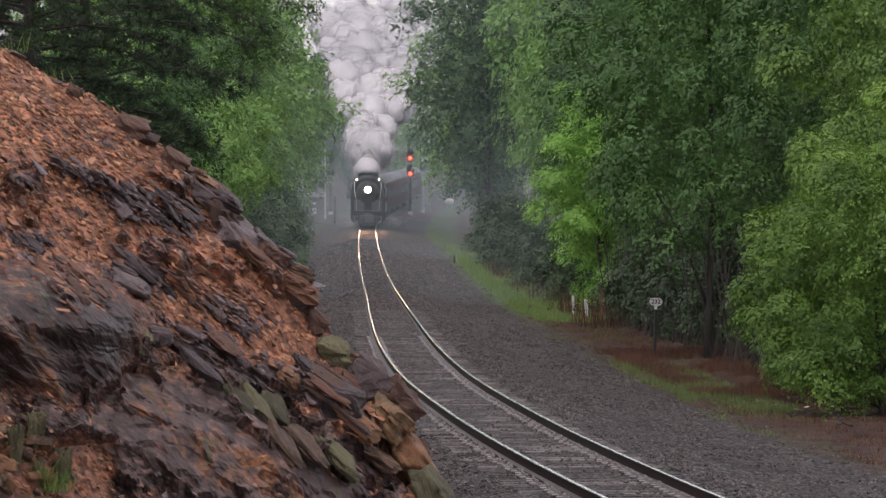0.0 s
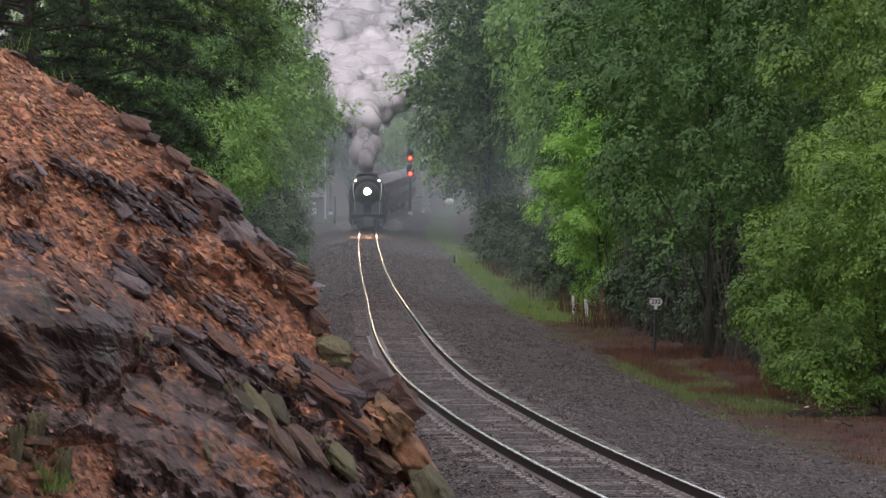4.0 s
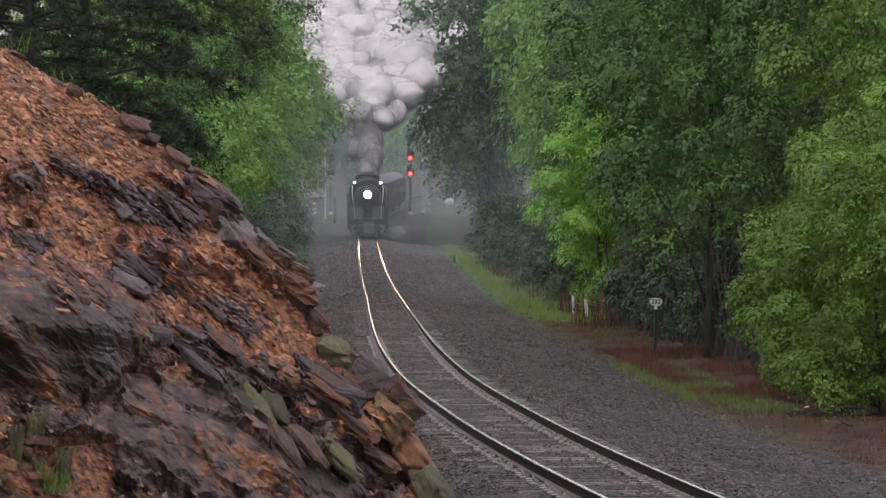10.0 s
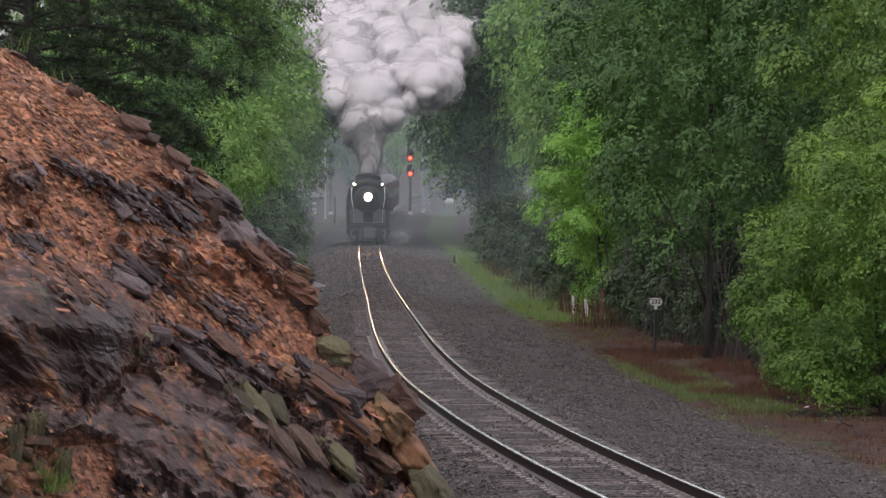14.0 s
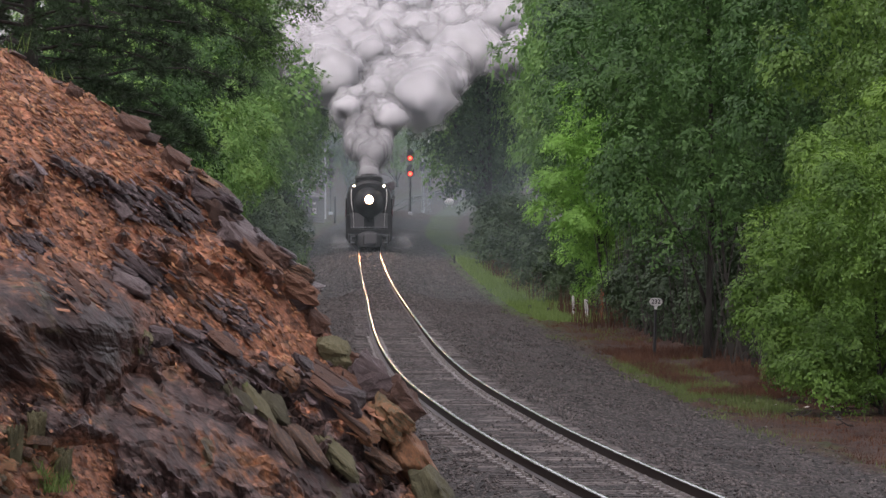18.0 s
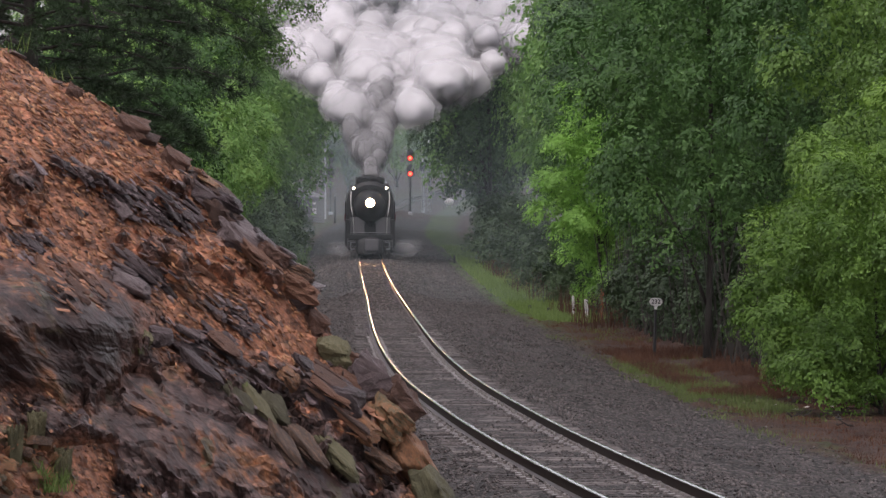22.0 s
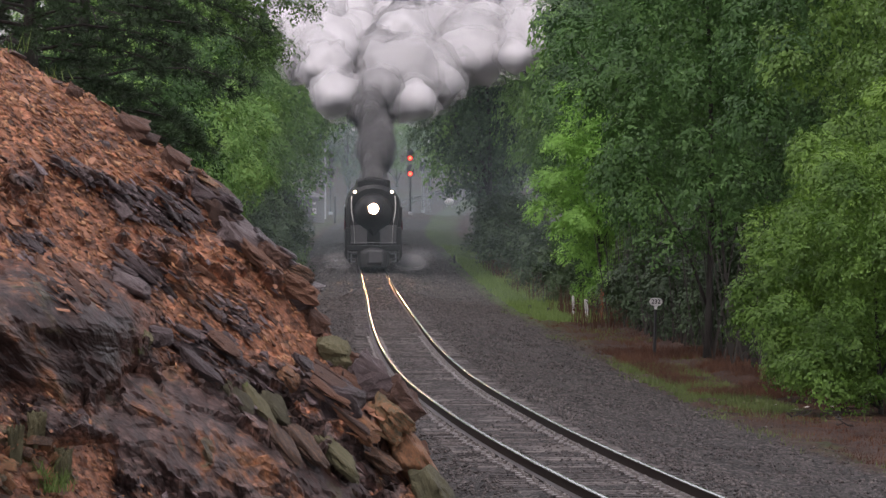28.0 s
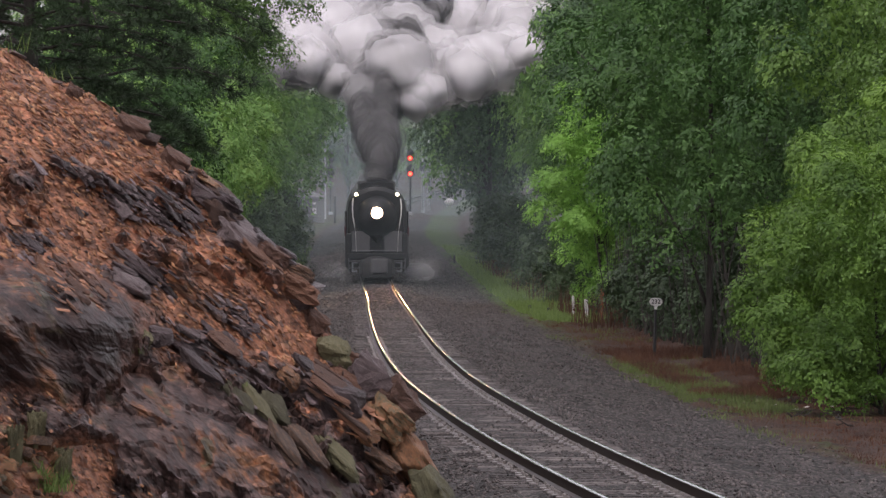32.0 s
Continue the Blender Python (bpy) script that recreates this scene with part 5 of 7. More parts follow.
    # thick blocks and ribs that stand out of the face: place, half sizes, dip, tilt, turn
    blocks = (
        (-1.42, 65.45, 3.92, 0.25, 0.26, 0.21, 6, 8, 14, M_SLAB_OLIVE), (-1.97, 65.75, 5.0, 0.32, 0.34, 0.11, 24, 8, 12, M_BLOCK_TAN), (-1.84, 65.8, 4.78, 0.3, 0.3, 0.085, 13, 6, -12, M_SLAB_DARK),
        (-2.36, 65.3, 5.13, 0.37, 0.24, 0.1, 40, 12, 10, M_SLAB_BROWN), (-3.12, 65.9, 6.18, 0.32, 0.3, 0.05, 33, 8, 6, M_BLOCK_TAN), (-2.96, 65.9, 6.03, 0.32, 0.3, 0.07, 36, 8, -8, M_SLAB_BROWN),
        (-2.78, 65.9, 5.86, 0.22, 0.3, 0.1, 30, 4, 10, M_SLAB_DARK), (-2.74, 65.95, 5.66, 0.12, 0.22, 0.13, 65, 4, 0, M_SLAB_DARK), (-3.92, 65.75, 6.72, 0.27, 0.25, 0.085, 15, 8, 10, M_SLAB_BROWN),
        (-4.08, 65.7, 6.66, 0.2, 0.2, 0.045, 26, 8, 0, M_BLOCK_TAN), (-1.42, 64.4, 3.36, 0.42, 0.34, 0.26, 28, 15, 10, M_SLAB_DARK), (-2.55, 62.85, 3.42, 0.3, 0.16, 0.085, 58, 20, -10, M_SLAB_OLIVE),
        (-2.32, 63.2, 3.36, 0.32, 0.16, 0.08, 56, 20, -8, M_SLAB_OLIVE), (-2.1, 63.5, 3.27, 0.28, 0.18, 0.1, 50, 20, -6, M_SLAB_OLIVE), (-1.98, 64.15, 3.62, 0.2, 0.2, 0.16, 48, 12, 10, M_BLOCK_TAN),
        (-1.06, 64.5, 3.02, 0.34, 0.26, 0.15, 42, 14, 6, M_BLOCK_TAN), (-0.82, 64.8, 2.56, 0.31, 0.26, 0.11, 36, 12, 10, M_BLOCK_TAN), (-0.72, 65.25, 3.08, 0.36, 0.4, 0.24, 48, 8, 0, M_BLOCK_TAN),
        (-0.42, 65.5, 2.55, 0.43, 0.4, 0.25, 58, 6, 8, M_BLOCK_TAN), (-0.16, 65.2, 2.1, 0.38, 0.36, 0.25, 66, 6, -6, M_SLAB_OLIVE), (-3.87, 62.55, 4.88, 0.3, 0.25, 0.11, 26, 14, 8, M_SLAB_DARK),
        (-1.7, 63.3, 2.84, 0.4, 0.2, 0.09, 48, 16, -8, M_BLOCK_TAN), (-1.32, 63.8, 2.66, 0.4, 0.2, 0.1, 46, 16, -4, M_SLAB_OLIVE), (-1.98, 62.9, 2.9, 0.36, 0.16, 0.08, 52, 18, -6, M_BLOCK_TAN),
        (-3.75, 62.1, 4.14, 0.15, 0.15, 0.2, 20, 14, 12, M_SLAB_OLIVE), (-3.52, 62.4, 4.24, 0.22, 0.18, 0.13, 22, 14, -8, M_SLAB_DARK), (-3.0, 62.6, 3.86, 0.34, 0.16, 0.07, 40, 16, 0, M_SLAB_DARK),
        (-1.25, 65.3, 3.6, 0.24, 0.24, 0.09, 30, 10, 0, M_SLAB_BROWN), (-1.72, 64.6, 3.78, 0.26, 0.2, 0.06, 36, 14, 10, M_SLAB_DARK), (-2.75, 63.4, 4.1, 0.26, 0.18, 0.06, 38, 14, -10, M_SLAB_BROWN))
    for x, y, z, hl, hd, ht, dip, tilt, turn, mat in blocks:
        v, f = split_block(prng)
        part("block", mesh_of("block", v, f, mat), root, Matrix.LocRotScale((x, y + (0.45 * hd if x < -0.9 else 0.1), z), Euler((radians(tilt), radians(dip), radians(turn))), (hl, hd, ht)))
    # pale tan rubble at the foot of the big block
    for _ in range(46):
        x, y, z = spot(prng.uniform(-5.25, -4.5), prng.uniform(2.4, 3.1))
        v, f = prng.choice(lib)
        sz = prng.uniform(0.04, 0.13)
        part("stone", mesh_of("stone", v, f, M_BLOCK_TAN), root, Matrix.LocRotScale((x, y - 0.02, z), Euler((prng.uniform(0, 0.6), prng.uniform(0, 0.8), prng.uniform(0, 3))), (sz * 1.3, sz, sz * 0.6)))

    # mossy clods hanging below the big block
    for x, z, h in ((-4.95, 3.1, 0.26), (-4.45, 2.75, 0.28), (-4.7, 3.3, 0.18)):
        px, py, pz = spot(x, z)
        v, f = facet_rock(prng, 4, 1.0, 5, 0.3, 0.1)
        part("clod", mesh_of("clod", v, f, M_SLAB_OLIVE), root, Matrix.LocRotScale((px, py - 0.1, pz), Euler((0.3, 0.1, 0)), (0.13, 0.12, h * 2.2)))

    count = 0
    while count < 60:
        u, y = prng.uniform(-9.5, -0.1), 66 - prng.random() ** 0.9 * 11.5
        x, yy, z, dk, bulk = rock_at(u, y)
        size = 0.16 + 0.42 * prng.random() ** 2.2
        if bulk > 0.3 or (dk < 0.3 and prng.random() < 0.45) or (dk > 0.6 and prng.random() < 0.5):
            continue
        r = prng.random()
        mat = M_SLAB_DARK if r < 0.35 + 0.35 * dk else (M_SLAB_OLIVE if r > 0.9 and z < 5 else M_SLAB_BROWN)
        lay(u, y, size, size * prng.uniform(0.22, 0.5), mat, 39 + prng.gauss(0, 8), prng.gauss(0, 22), 14 + prng.gauss(0, 8), 0.0)
        count += 1
    return root


build_rock()


# ---- the train ----
M_BLACK = mat_noise("black_enamel", [(0.3, (0.008, 0.0075, 0.008)), (0.7, (0.02, 0.019, 0.02))], 1.2, 0.42, fine=20, spec=0.3)
M_MAROON = mat_noise("maroon_band", [(0.3, (0.03, 0.008, 0.009)), (0.7, (0.06, 0.014, 0.016))], 1.5, 0.8, fine=14, spec=0.08)
M_IRON = mat_plain("sooty_iron", (0.035, 0.033, 0.034), 0.6)
M_GREY_IRON = mat_plain("worn_grey_steel", (0.16, 0.155, 0.16), 0.5)
M_TRIM = mat_plain("pale_trim_paint", (0.62, 0.6, 0.56), 0.4)
M_PANEL = mat_plain("dull_grey_panel", (0.068, 0.064, 0.068), 0.5)
M_ROOF = mat_noise("silver_grey_roof", [(0.3, (0.13, 0.13, 0.135)), (0.7, (0.24, 0.24, 0.25))], 1.5, 0.7, fine=14, spec=0.2)
M_HEADLIGHT = mat_glow("headlight_glow", (1.0, 0.5, 0.22), 1700)
M_MARKER = mat_glow("marker_glow", (1.0, 0.8, 0.5), 14)
M_WINDOW = mat_plain("dark_window_glass", (0.02, 0.022, 0.025), 0.08)


def section_loft(sections, n_round=10):
    """Lofts rounded body sections: rows of (y, half width, bottom, shoulder, top)."""
    vs, fs = [], []
    m = None
    for y, w, zb, zs, zt in sections:
        ring = [(-w * 0.9, y, zb), (-w, y, zb + 0.25 * (zs - zb))]
        for k in range(n_round + 1):
            a = math.pi - math.pi * k / n_round
            ring.append((w * math.cos(a), y, zs + (zt - zs) * math.sin(a)))
        ring += [(w, y, zb + 0.25 * (zs - zb)), (w * 0.9, y, zb)]
        m = len(ring)
        vs += ring
    for i in range(len(sections) - 1):
        for k in range(m):
            fs.append((i * m + k, i * m + (k + 1) % m, (i + 1) * m + (k + 1) % m, (i + 1) * m + k))
    fs.append(tuple(range(m))[::-1])
    fs.append(tuple(range((len(sections) - 1) * m, len(sections) * m)))
    return vs, fs


def wheel_mesh(r):
    v, f = lathe_bm([(r + 0.03, -0.07), (r + 0.03, -0.05), (r, -0.04), (r, 0.07), (r * 0.86, 0.07), (r * 0.84, 0.02), (r * 0.25, 0.02), (r * 0.22, 0.09)], 24)
    return mesh_of("wheel", v, f, M_IRON)


def build_locomotive():
    """Streamlined steam engine; its front buffer plane is at y = 0 and it points to -y."""
    root = new("steam_locomotive")
    tagged(root, "black streamlined steam locomotive with lit headlight", "locomotive")
    v, f = section_loft([(0.95, 1.42, 1.5, 3.6, 4.8), (1.15, 1.56, 1.35, 3.75, 5.02), (1.8, 1.62, 1.3, 3.8, 5.1), (18, 1.62, 1.3, 3.8, 5.1)])
    part("boiler_casing", mesh_of("boiler_casing", v, f, M_BLACK, smooth=False), root)
    v, f = section_loft([(18.05, 1.6, 1.2, 3.8, 5.05), (21.5, 1.6, 1.2, 3.8, 5.05)])
    part("cab", mesh_of("cab", v, f, M_BLACK), root)
    # bullet nose
    v, f = lathe_bm([(1.18, 0), (1.17, 0.12), (1.1, 0.35), (0.95, 0.62), (0.7, 0.85), (0.4, 1.0), (0.12, 1.05)], 28)
    part("bullet_nose", mesh_of("bullet_nose", v, f, M_BLACK, smooth=True), root, Matrix.Translation((0, 1.12, 3.35)) @ Matrix.Rotation(radians(90), 4, 'X'))
    # headlight
    v, f = lathe_bm([(0.3, -0.3), (0.33, 0.7), (0.29, 0.72), (0.27, -0.2)], 20)
    lamp = part("headlight", mesh_of("headlight", v, f, M_GREY_IRON), root, Matrix.Translation((0, -0.12, 3.6)) @ Matrix.Rotation(radians(90), 4, 'X'), "bright round headlight in the nose")
    v, f = lathe_bm([(0.26, -0.15), (0.24, -0.1), (0.12, -0.06)], 20)
    part("lens", mesh_of("lens", v, f, M_HEADLIGHT), lamp)
    # marker lamps on the shoulders
    for s in (-1, 1):
        v, f = lathe_bm([(0.12, 0), (0.13, 0.08), (0.12, 0.3), (0.1, 0.32)], 14)
        mk = part("marker_lamp", mesh_of("marker_lamp", v, f, M_IRON), root, Matrix.Translation((s * 1.09, 1.25, 4.58)) @ Matrix.Rotation(radians(90), 4, 'X'), "lit marker lamp on the shoulder")
        v, f = lathe_bm([(0.08, 0.32), (0.07, 0.345), (0.03, 0.355)], 14)
        part("lens", mesh_of("lens", v, f, M_MARKER), mk)
        # pale handrails curving down the nose
        pts = [(s * 1.27, 0.95, 4.35), (s * 1.3, 0.8, 3.9), (s * 1.28, 0.7, 3.4), (s * 1.2, 0.6, 2.95), (s * 1.14, 0.58, 2.55), (s * 1.1, 0.58, 1.55)]
        v, f = tube(pts, [0.03] * 4 + [0.016, 0.012], 6)
        part("handrail", mesh_of("handrail", v, f, M_TRIM, smooth=True), root, label="pale steel handrail")
        # skirt, running board and steps
        bm = box_bm(0.2, 17.0, 2.4, 0.05, (s * 1.6, 10.0, 2.5), seg=2)
        bm_part("side_skirt", bm, M_BLACK, root)
        bm = box_bm(0.08, 17.5, 0.5, 0.01, (s * 1.68, 9.9, 2.6))
        bm_part("band", bm, M_MAROON, root, label="maroon band with a yellow edge")
        bm = box_bm(0.3, 0.5, 1.6, 0.05, (s * 1.5, 0.75, 1.7), seg=2)
        bm_part("front_skirt", bm, M_BLACK, root)
        bm = box_bm(0.62, 0.7, 0.08, 0.01, (s * 1.2, 0.5, 1.02))
        box_bm(0.62, 0.5, 0.05, 0.01, (s * 1.2, 0.45, 0.66), bm)
        box_bm(0.05, 0.6, 0.75, 0.01, (s * 1.5, 0.5, 0.8), bm)
        bm_part("front_step", bm, M_PANEL, root, label="grey steel step")
        v, f = tube([(s * 1.3, 2.8, 0.95), (s * 1.3, 4.3, 0.95)], [0.42, 0.42], 18)
        part("cylinder", mesh_of("cylinder", v, f, M_IRON), root)
        bm = box_bm(0.98, 0.06, 1.12, 0.03, (s * 0.86, 0.72, 2.06))
        bm_part("front_panel", bm, M_PANEL, root, label="grey shield panel beside the pilot")
    # pilot and coupler cover
    bm_part("pilot_beam", box_bm(3.2, 0.45, 0.34, 0.04, (0, 0.7, 1.3), seg=2), M_BLACK, root)
    v, f = section_loft([(0.0, 0.45, 0.2, 0.8, 1.2), (0.35, 0.8, 0.16, 0.9, 1.3), (0.95, 0.95, 0.16, 0.95, 1.35)])
    part("pilot", mesh_of("pilot", v, f, M_IRON), root, label="sooty streamlined pilot")
    bm_part("coupler_cover", box_bm(0.9, 0.3, 0.8, 0.08, (0.12, -0.02, 0.78), seg=2), M_PANEL, root)
    # the keel of the nose runs down to a point between the panels
    v = [(-0.95, 0.72, 2.95), (0.95, 0.72, 2.95), (0.0, 0.72, 1.95), (-0.6, 0.42, 2.95), (0.6, 0.42, 2.95), (0.0, 0.52, 2.2)]
    f = [(0, 3, 5, 2), (1, 2, 5, 4), (3, 4, 5), (0, 1, 4, 3), (0, 2, 1)]
    part("nose_keel", mesh_of("nose_keel", v, f, M_BLACK), root)
    for s in (-1, 1):
        # skirt cut away below at a slant, and the pale step bracket inside it
        edge = [(1.68, 1.5), (1.68, 0.78), (1.42, 0.44), (1.28, 0.44), (1.3, 0.56), (1.52, 0.84), (1.52, 1.5)]
        v = [(s * x, y, z) for y in (0.5, 0.95) for x, z in edge]
        f = [tuple(range(7)), tuple(range(13, 6, -1))] + [(k, k + 7, (k + 1) % 7 + 7, (k + 1) % 7) for k in range(7)]
        part("corner_skirt", mesh_of("corner_skirt", v, f, M_BLACK), root)
        bm = box_bm(0.34, 0.04, 0.14, 0.01, (s * 1.16, 0.3, 0.98))
        box_bm(0.1, 0.04, 0.5, 0.01, (s * 1.3, 0.3, 0.75), bm)
        box_bm(0.3, 0.04, 0.1, 0.01, (s * 1.2, 0.3, 0.5), bm)
        bm_part("step_bracket", bm, M_ROOF, root, label="pale grey step bracket")
    v, f = tube([(-1.35, 0.5, 1.6), (1.35, 0.5, 1.6)], [0.02, 0.02], 6)
    part("grab_bar", mesh_of("grab_bar", v, f, M_GREY_IRON, smooth=True), root, label="worn grey grab bar")
    # skyline casing and stack
    v, f = section_loft([(1.5, 0.92, 4.6, 5.12, 5.24), (2.0, 1.0, 4.6, 5.2, 5.34), (15, 1.0, 4.6, 5.2, 5.34)])
    part("skyline_casing", mesh_of("skyline_casing", v, f, M_BLACK), root)
    v, f = lathe_bm([(0.36, 0), (0.38, 0.34), (0.42, 0.36), (0.36, 0.37), (0.33, 0.1)], 18)
    part("smokestack", mesh_of("smokestack", v, f, M_IRON), root, Matrix.Translation((0, 2.7, 5.12)))
    # bell and bell frame before the stack
    v, f = tube([(-0.62, 1.75, 5.2), (-0.55, 1.75, 5.42), (0.55, 1.75, 5.42), (0.62, 1.75, 5.2)], [0.03] * 4, 6)
    part("grab_iron", mesh_of("grab_iron", v, f, M_IRON), root)
    big, small = wheel_mesh(0.89), wheel_mesh(0.45)
    for s in (-1, 1):
        for y, me, r in ((1.7, small, 0.45), (3.9, small, 0.45), (6.1, big, 0.89), (8.05, big, 0.89), (10.0, big, 0.89), (11.95, big, 0.89), (14.2, small, 0.45), (15.7, small, 0.45)):
            part("wheel", me, root, Matrix.Translation((s * 0.72, y, r)) @ Matrix.Rotation(radians(90 * s), 4, 'Y'))
    bm_part("frame", box_bm(1.0, 19, 0.5, 0.03, (0, 11, 1.0)), M_IRON, root)
    return root


def build_car(kind):
    length = 14.0 if kind == "tender" else 25.0
    root = new(kind)
    tagged(root, "black streamlined coal tender behind the engine" if kind == "tender" else "dark passenger car with a grey rounded roof", "tender" if kind == "tender" else "passenger car", group="" if kind == "tender" else "train cars")
    v, f = section_loft([(0.0, 1.48, 0.95, 3.3, 4.35), (0.25, 1.55, 0.9, 3.35, 4.5), (length - 0.25, 1.55, 0.9, 3.35, 4.5), (length, 1.48, 0.95, 3.3, 4.35)], 12)
    part("body", mesh_of("body", v, f, M_BLACK if kind == "tender" else M_MAROON), root)
    if kind != "tender":
        v, f = section_loft([(0.05, 1.42, 3.5, 3.62, 4.6), (length - 0.05, 1.42, 3.5, 3.62, 4.6)], 12)
        part("roof", mesh_of("roof", v, f, M_ROOF), root)
        for s in (-1, 1):
            for k in range(8):
                bm_part("window", box_bm(0.05, 1.5, 0.8, 0.05, (s * 1.56, 3 + k * 2.7, 2.6)), M_WINDOW, root)
        bm_part("end_door", box_bm(0.8, 0.06, 2.0, 0.03, (0, -0.02, 2.1)), M_IRON, root)
    else:
        bm_part("band", box_bm(3.16, length - 0.6, 0.45, 0.01, (0, length / 2, 2.6)), M_MAROON, root)
        v, f = section_loft([(2, 1.2, 4.3, 4.5, 4.75), (length - 3, 1.2, 4.3, 4.5, 4.75)], 8)
        part("coal_load", mesh_of("coal_load", v, f, M_IRON), root)
    me = wheel_mesh(0.46)
    for s in (-1, 1):
        for y in (1.8, 4.2, length - 4.2, length - 1.8):
            part("wheel", me, root, Matrix.Translation((s * 0.72, y, 0.46)) @ Matrix.Rotation(radians(90 * s), 4, 'Y'))
        for y in (3.0, length - 3.0):
            bm_part("truck_frame", box_bm(0.12, 3.4, 0.35, 0.04, (s * 0.95, y, 0.55)), M_IRON, root)
    bm_part("underframe", box_bm(2.2, length - 1, 0.35, 0.03, (0, length / 2, 0.85)), M_IRON, root)
    return root


LOCO = build_locomotive()
CARS = [build_car("tender"), build_car("passenger_car")]
for _i in range(6):
    CARS.append(copy_thing(CARS[1], Matrix.Identity(4)))
HEAD_START, HEAD_END = 491.0, 269.0


def head_y(t):
    """Distance ahead of the engine's front at t seconds."""
    return HEAD_START + (HEAD_END - HEAD_START) * t / 32.0


def on_track(y0, length):
    """Pose of a vehicle whose front stands at y0, its ends on the line."""
    a = Vector((float(track_x(y0)), y0, float(rail_z(y0))))
    b = Vector((float(track_x(y0 + length)), y0 + length, float(rail_z(y0 + length))))
    d = (b - a).normalized()
    yaw, pitch = math.atan2(-d.x, d.y), math.asin(d.z)
    return Matrix.LocRotScale(a, Euler((pitch, 0, yaw)), None)


# ---- smoke ----
def mat_smoke(name, shade, clear=0.0):
    m, n, l, b = nodes_of(name)
    t = noise_node(n, l, 0.7, 3, 0.5)
    r = ramp_node(n, [(0.3, tuple(c * 0.93 for c in shade)), (0.7, shade)])
    l.new(t.outputs["Fac"], r.inputs[0])
    di = n.new("ShaderNodeBsdfDiffuse")
    l.new(r.outputs[0], di.inputs["Color"])
    bp = n.new("ShaderNodeBump")
    bp.inputs["Strength"].default_value = 0.12
    bp.inputs["Distance"].default_value = 0.25
    l.new(noise_node(n, l, 1.6, 4, 0.55).outputs["Fac"], bp.inputs["Height"])
    # light scatters inside smoke, so its shading turns softly towards the sky
    soft = n.new("ShaderNodeVectorMath")
    soft.operation = 'MULTIPLY_ADD'
    soft.inputs[1].default_value = (0.5, 0.5, 0.5)
    soft.inputs[2].default_value = (0.0, 0.0, 0.95)
    l.new(bp.outputs[0], soft.inputs[0])
    unit = n.new("ShaderNodeVectorMath")
    unit.operation = 'NORMALIZE'
    l.new(soft.outputs[0], unit.inputs[0])
    l.new(unit.outputs[0], di.inputs["Normal"])
    tr = n.new("ShaderNodeBsdfTranslucent")
    l.new(r.outputs[0], tr.inputs["Color"])
    l.new(unit.outputs[0], tr.inputs["Normal"])
    mx = n.new("ShaderNodeMixShader")
    mx.inputs[0].default_value = 0.3
    l.new(di.outputs[0], mx.inputs[1])
    l.new(tr.outputs[0], mx.inputs[2])
    last = mx
    if clear:
        tp = n.new("ShaderNodeBsdfTransparent")
        thin = noise_node(n, l, 0.8, 2, 0.4)
        rr = ramp_node(n, [(0.34, (clear - 0.08,) * 3), (0.66, (min(0.985, clear + 0.08),) * 3)])
        l.new(thin.outputs["Fac"], rr.inputs[0])
        m2 = n.new("ShaderNodeMixShader")
        l.new(rr.outputs[0], m2.inputs[0])
        l.new(mx.outputs[0], m2.inputs[1])
        l.new(tp.outputs[0], m2.inputs[2])
        last = m2
    l.new(last.outputs[0], n["Material Output"].inputs["Surface"])
    return m


SHADES = [0.985 * 0.84 ** k for k in range(11)]
M_SMOKE = [(mat_smoke("thin_smoke", (c, c * 0.978, c), 0.82), mat_smoke("denser_smoke", (c, c * 0.978, c), 0.56), mat_smoke("dense_smoke", (c, c * 0.978, c))) for c in SHADES]


def puff_mesh(seed, mats, subs=(3, 3, 2), lumpy=1.0):
    """A lumpy puff: thin shells round a dense heart, so that it thins out to its edge."""
    vs, fs, mi = [], [], []
    for shell, (sub, rad) in enumerate(zip(subs, (1.13, 0.96, 0.77))):
        bm = bmesh.new()
        bmesh.ops.create_icosphere(bm, subdivisions=sub, radius=1.0)
        o = Vector((seed * 3.7 + shell * 0.12, seed * 1.3, seed * 2.1 + shell * 0.1))
        base = len(vs)
        for v in bm.verts:
            d = v.co.normalized()
            lump = noise.fractal(d * 1.2 + o, 1.0, 2.0, 2) * 0.22 + abs(noise.noise(d * 2.6 + o)) * 0.42
            vs.append(d * rad * (0.82 + lump * lumpy))
        fs += [tuple(base + v.index for v in f.verts) for f in bm.faces]
        mi += [shell] * len(bm.faces)
        bm.free()
    return mesh_of("puff", vs, fs, mats, smooth=True, index=mi)


PLUME = new("smoke_plume")
tagged(PLUME, "billowing white and grey smoke from the engine's stack", "smoke")


def darkness(t):
    """How sooty the exhaust is at t seconds."""
    return float(np.interp(t, [-8, -1, 0, 3, 5, 7.0, 8.2, 10, 10.6, 11, 12.4, 13.4, 14, 19, 21.5, 24.6, 25.4, 27, 27.6, 28.6, 29, 30.2, 30.6, 31.0, 31.4, 32],
                           [0.3, 0.34, 0.38, 0.36, 0.42, 0.52, 0.7, 0.62, 0.45, 0.33, 0.36, 0.7, 0.4, 0.3, 0.56, 0.74, 0.66, 0.72, 0.9, 0.85, 1, 1, 0.9, 0.85, 0.95, 1]))


def plume_breadth(t):
    return float(np.interp(t, [-8, 1, 5, 8, 10, 12, 16, 20, 25, 28, 32], [0.7, 0.75, 0.9, 0.82, 0.84, 1.05, 1.14, 1.12, 1.2, 1.36, 1.42]))


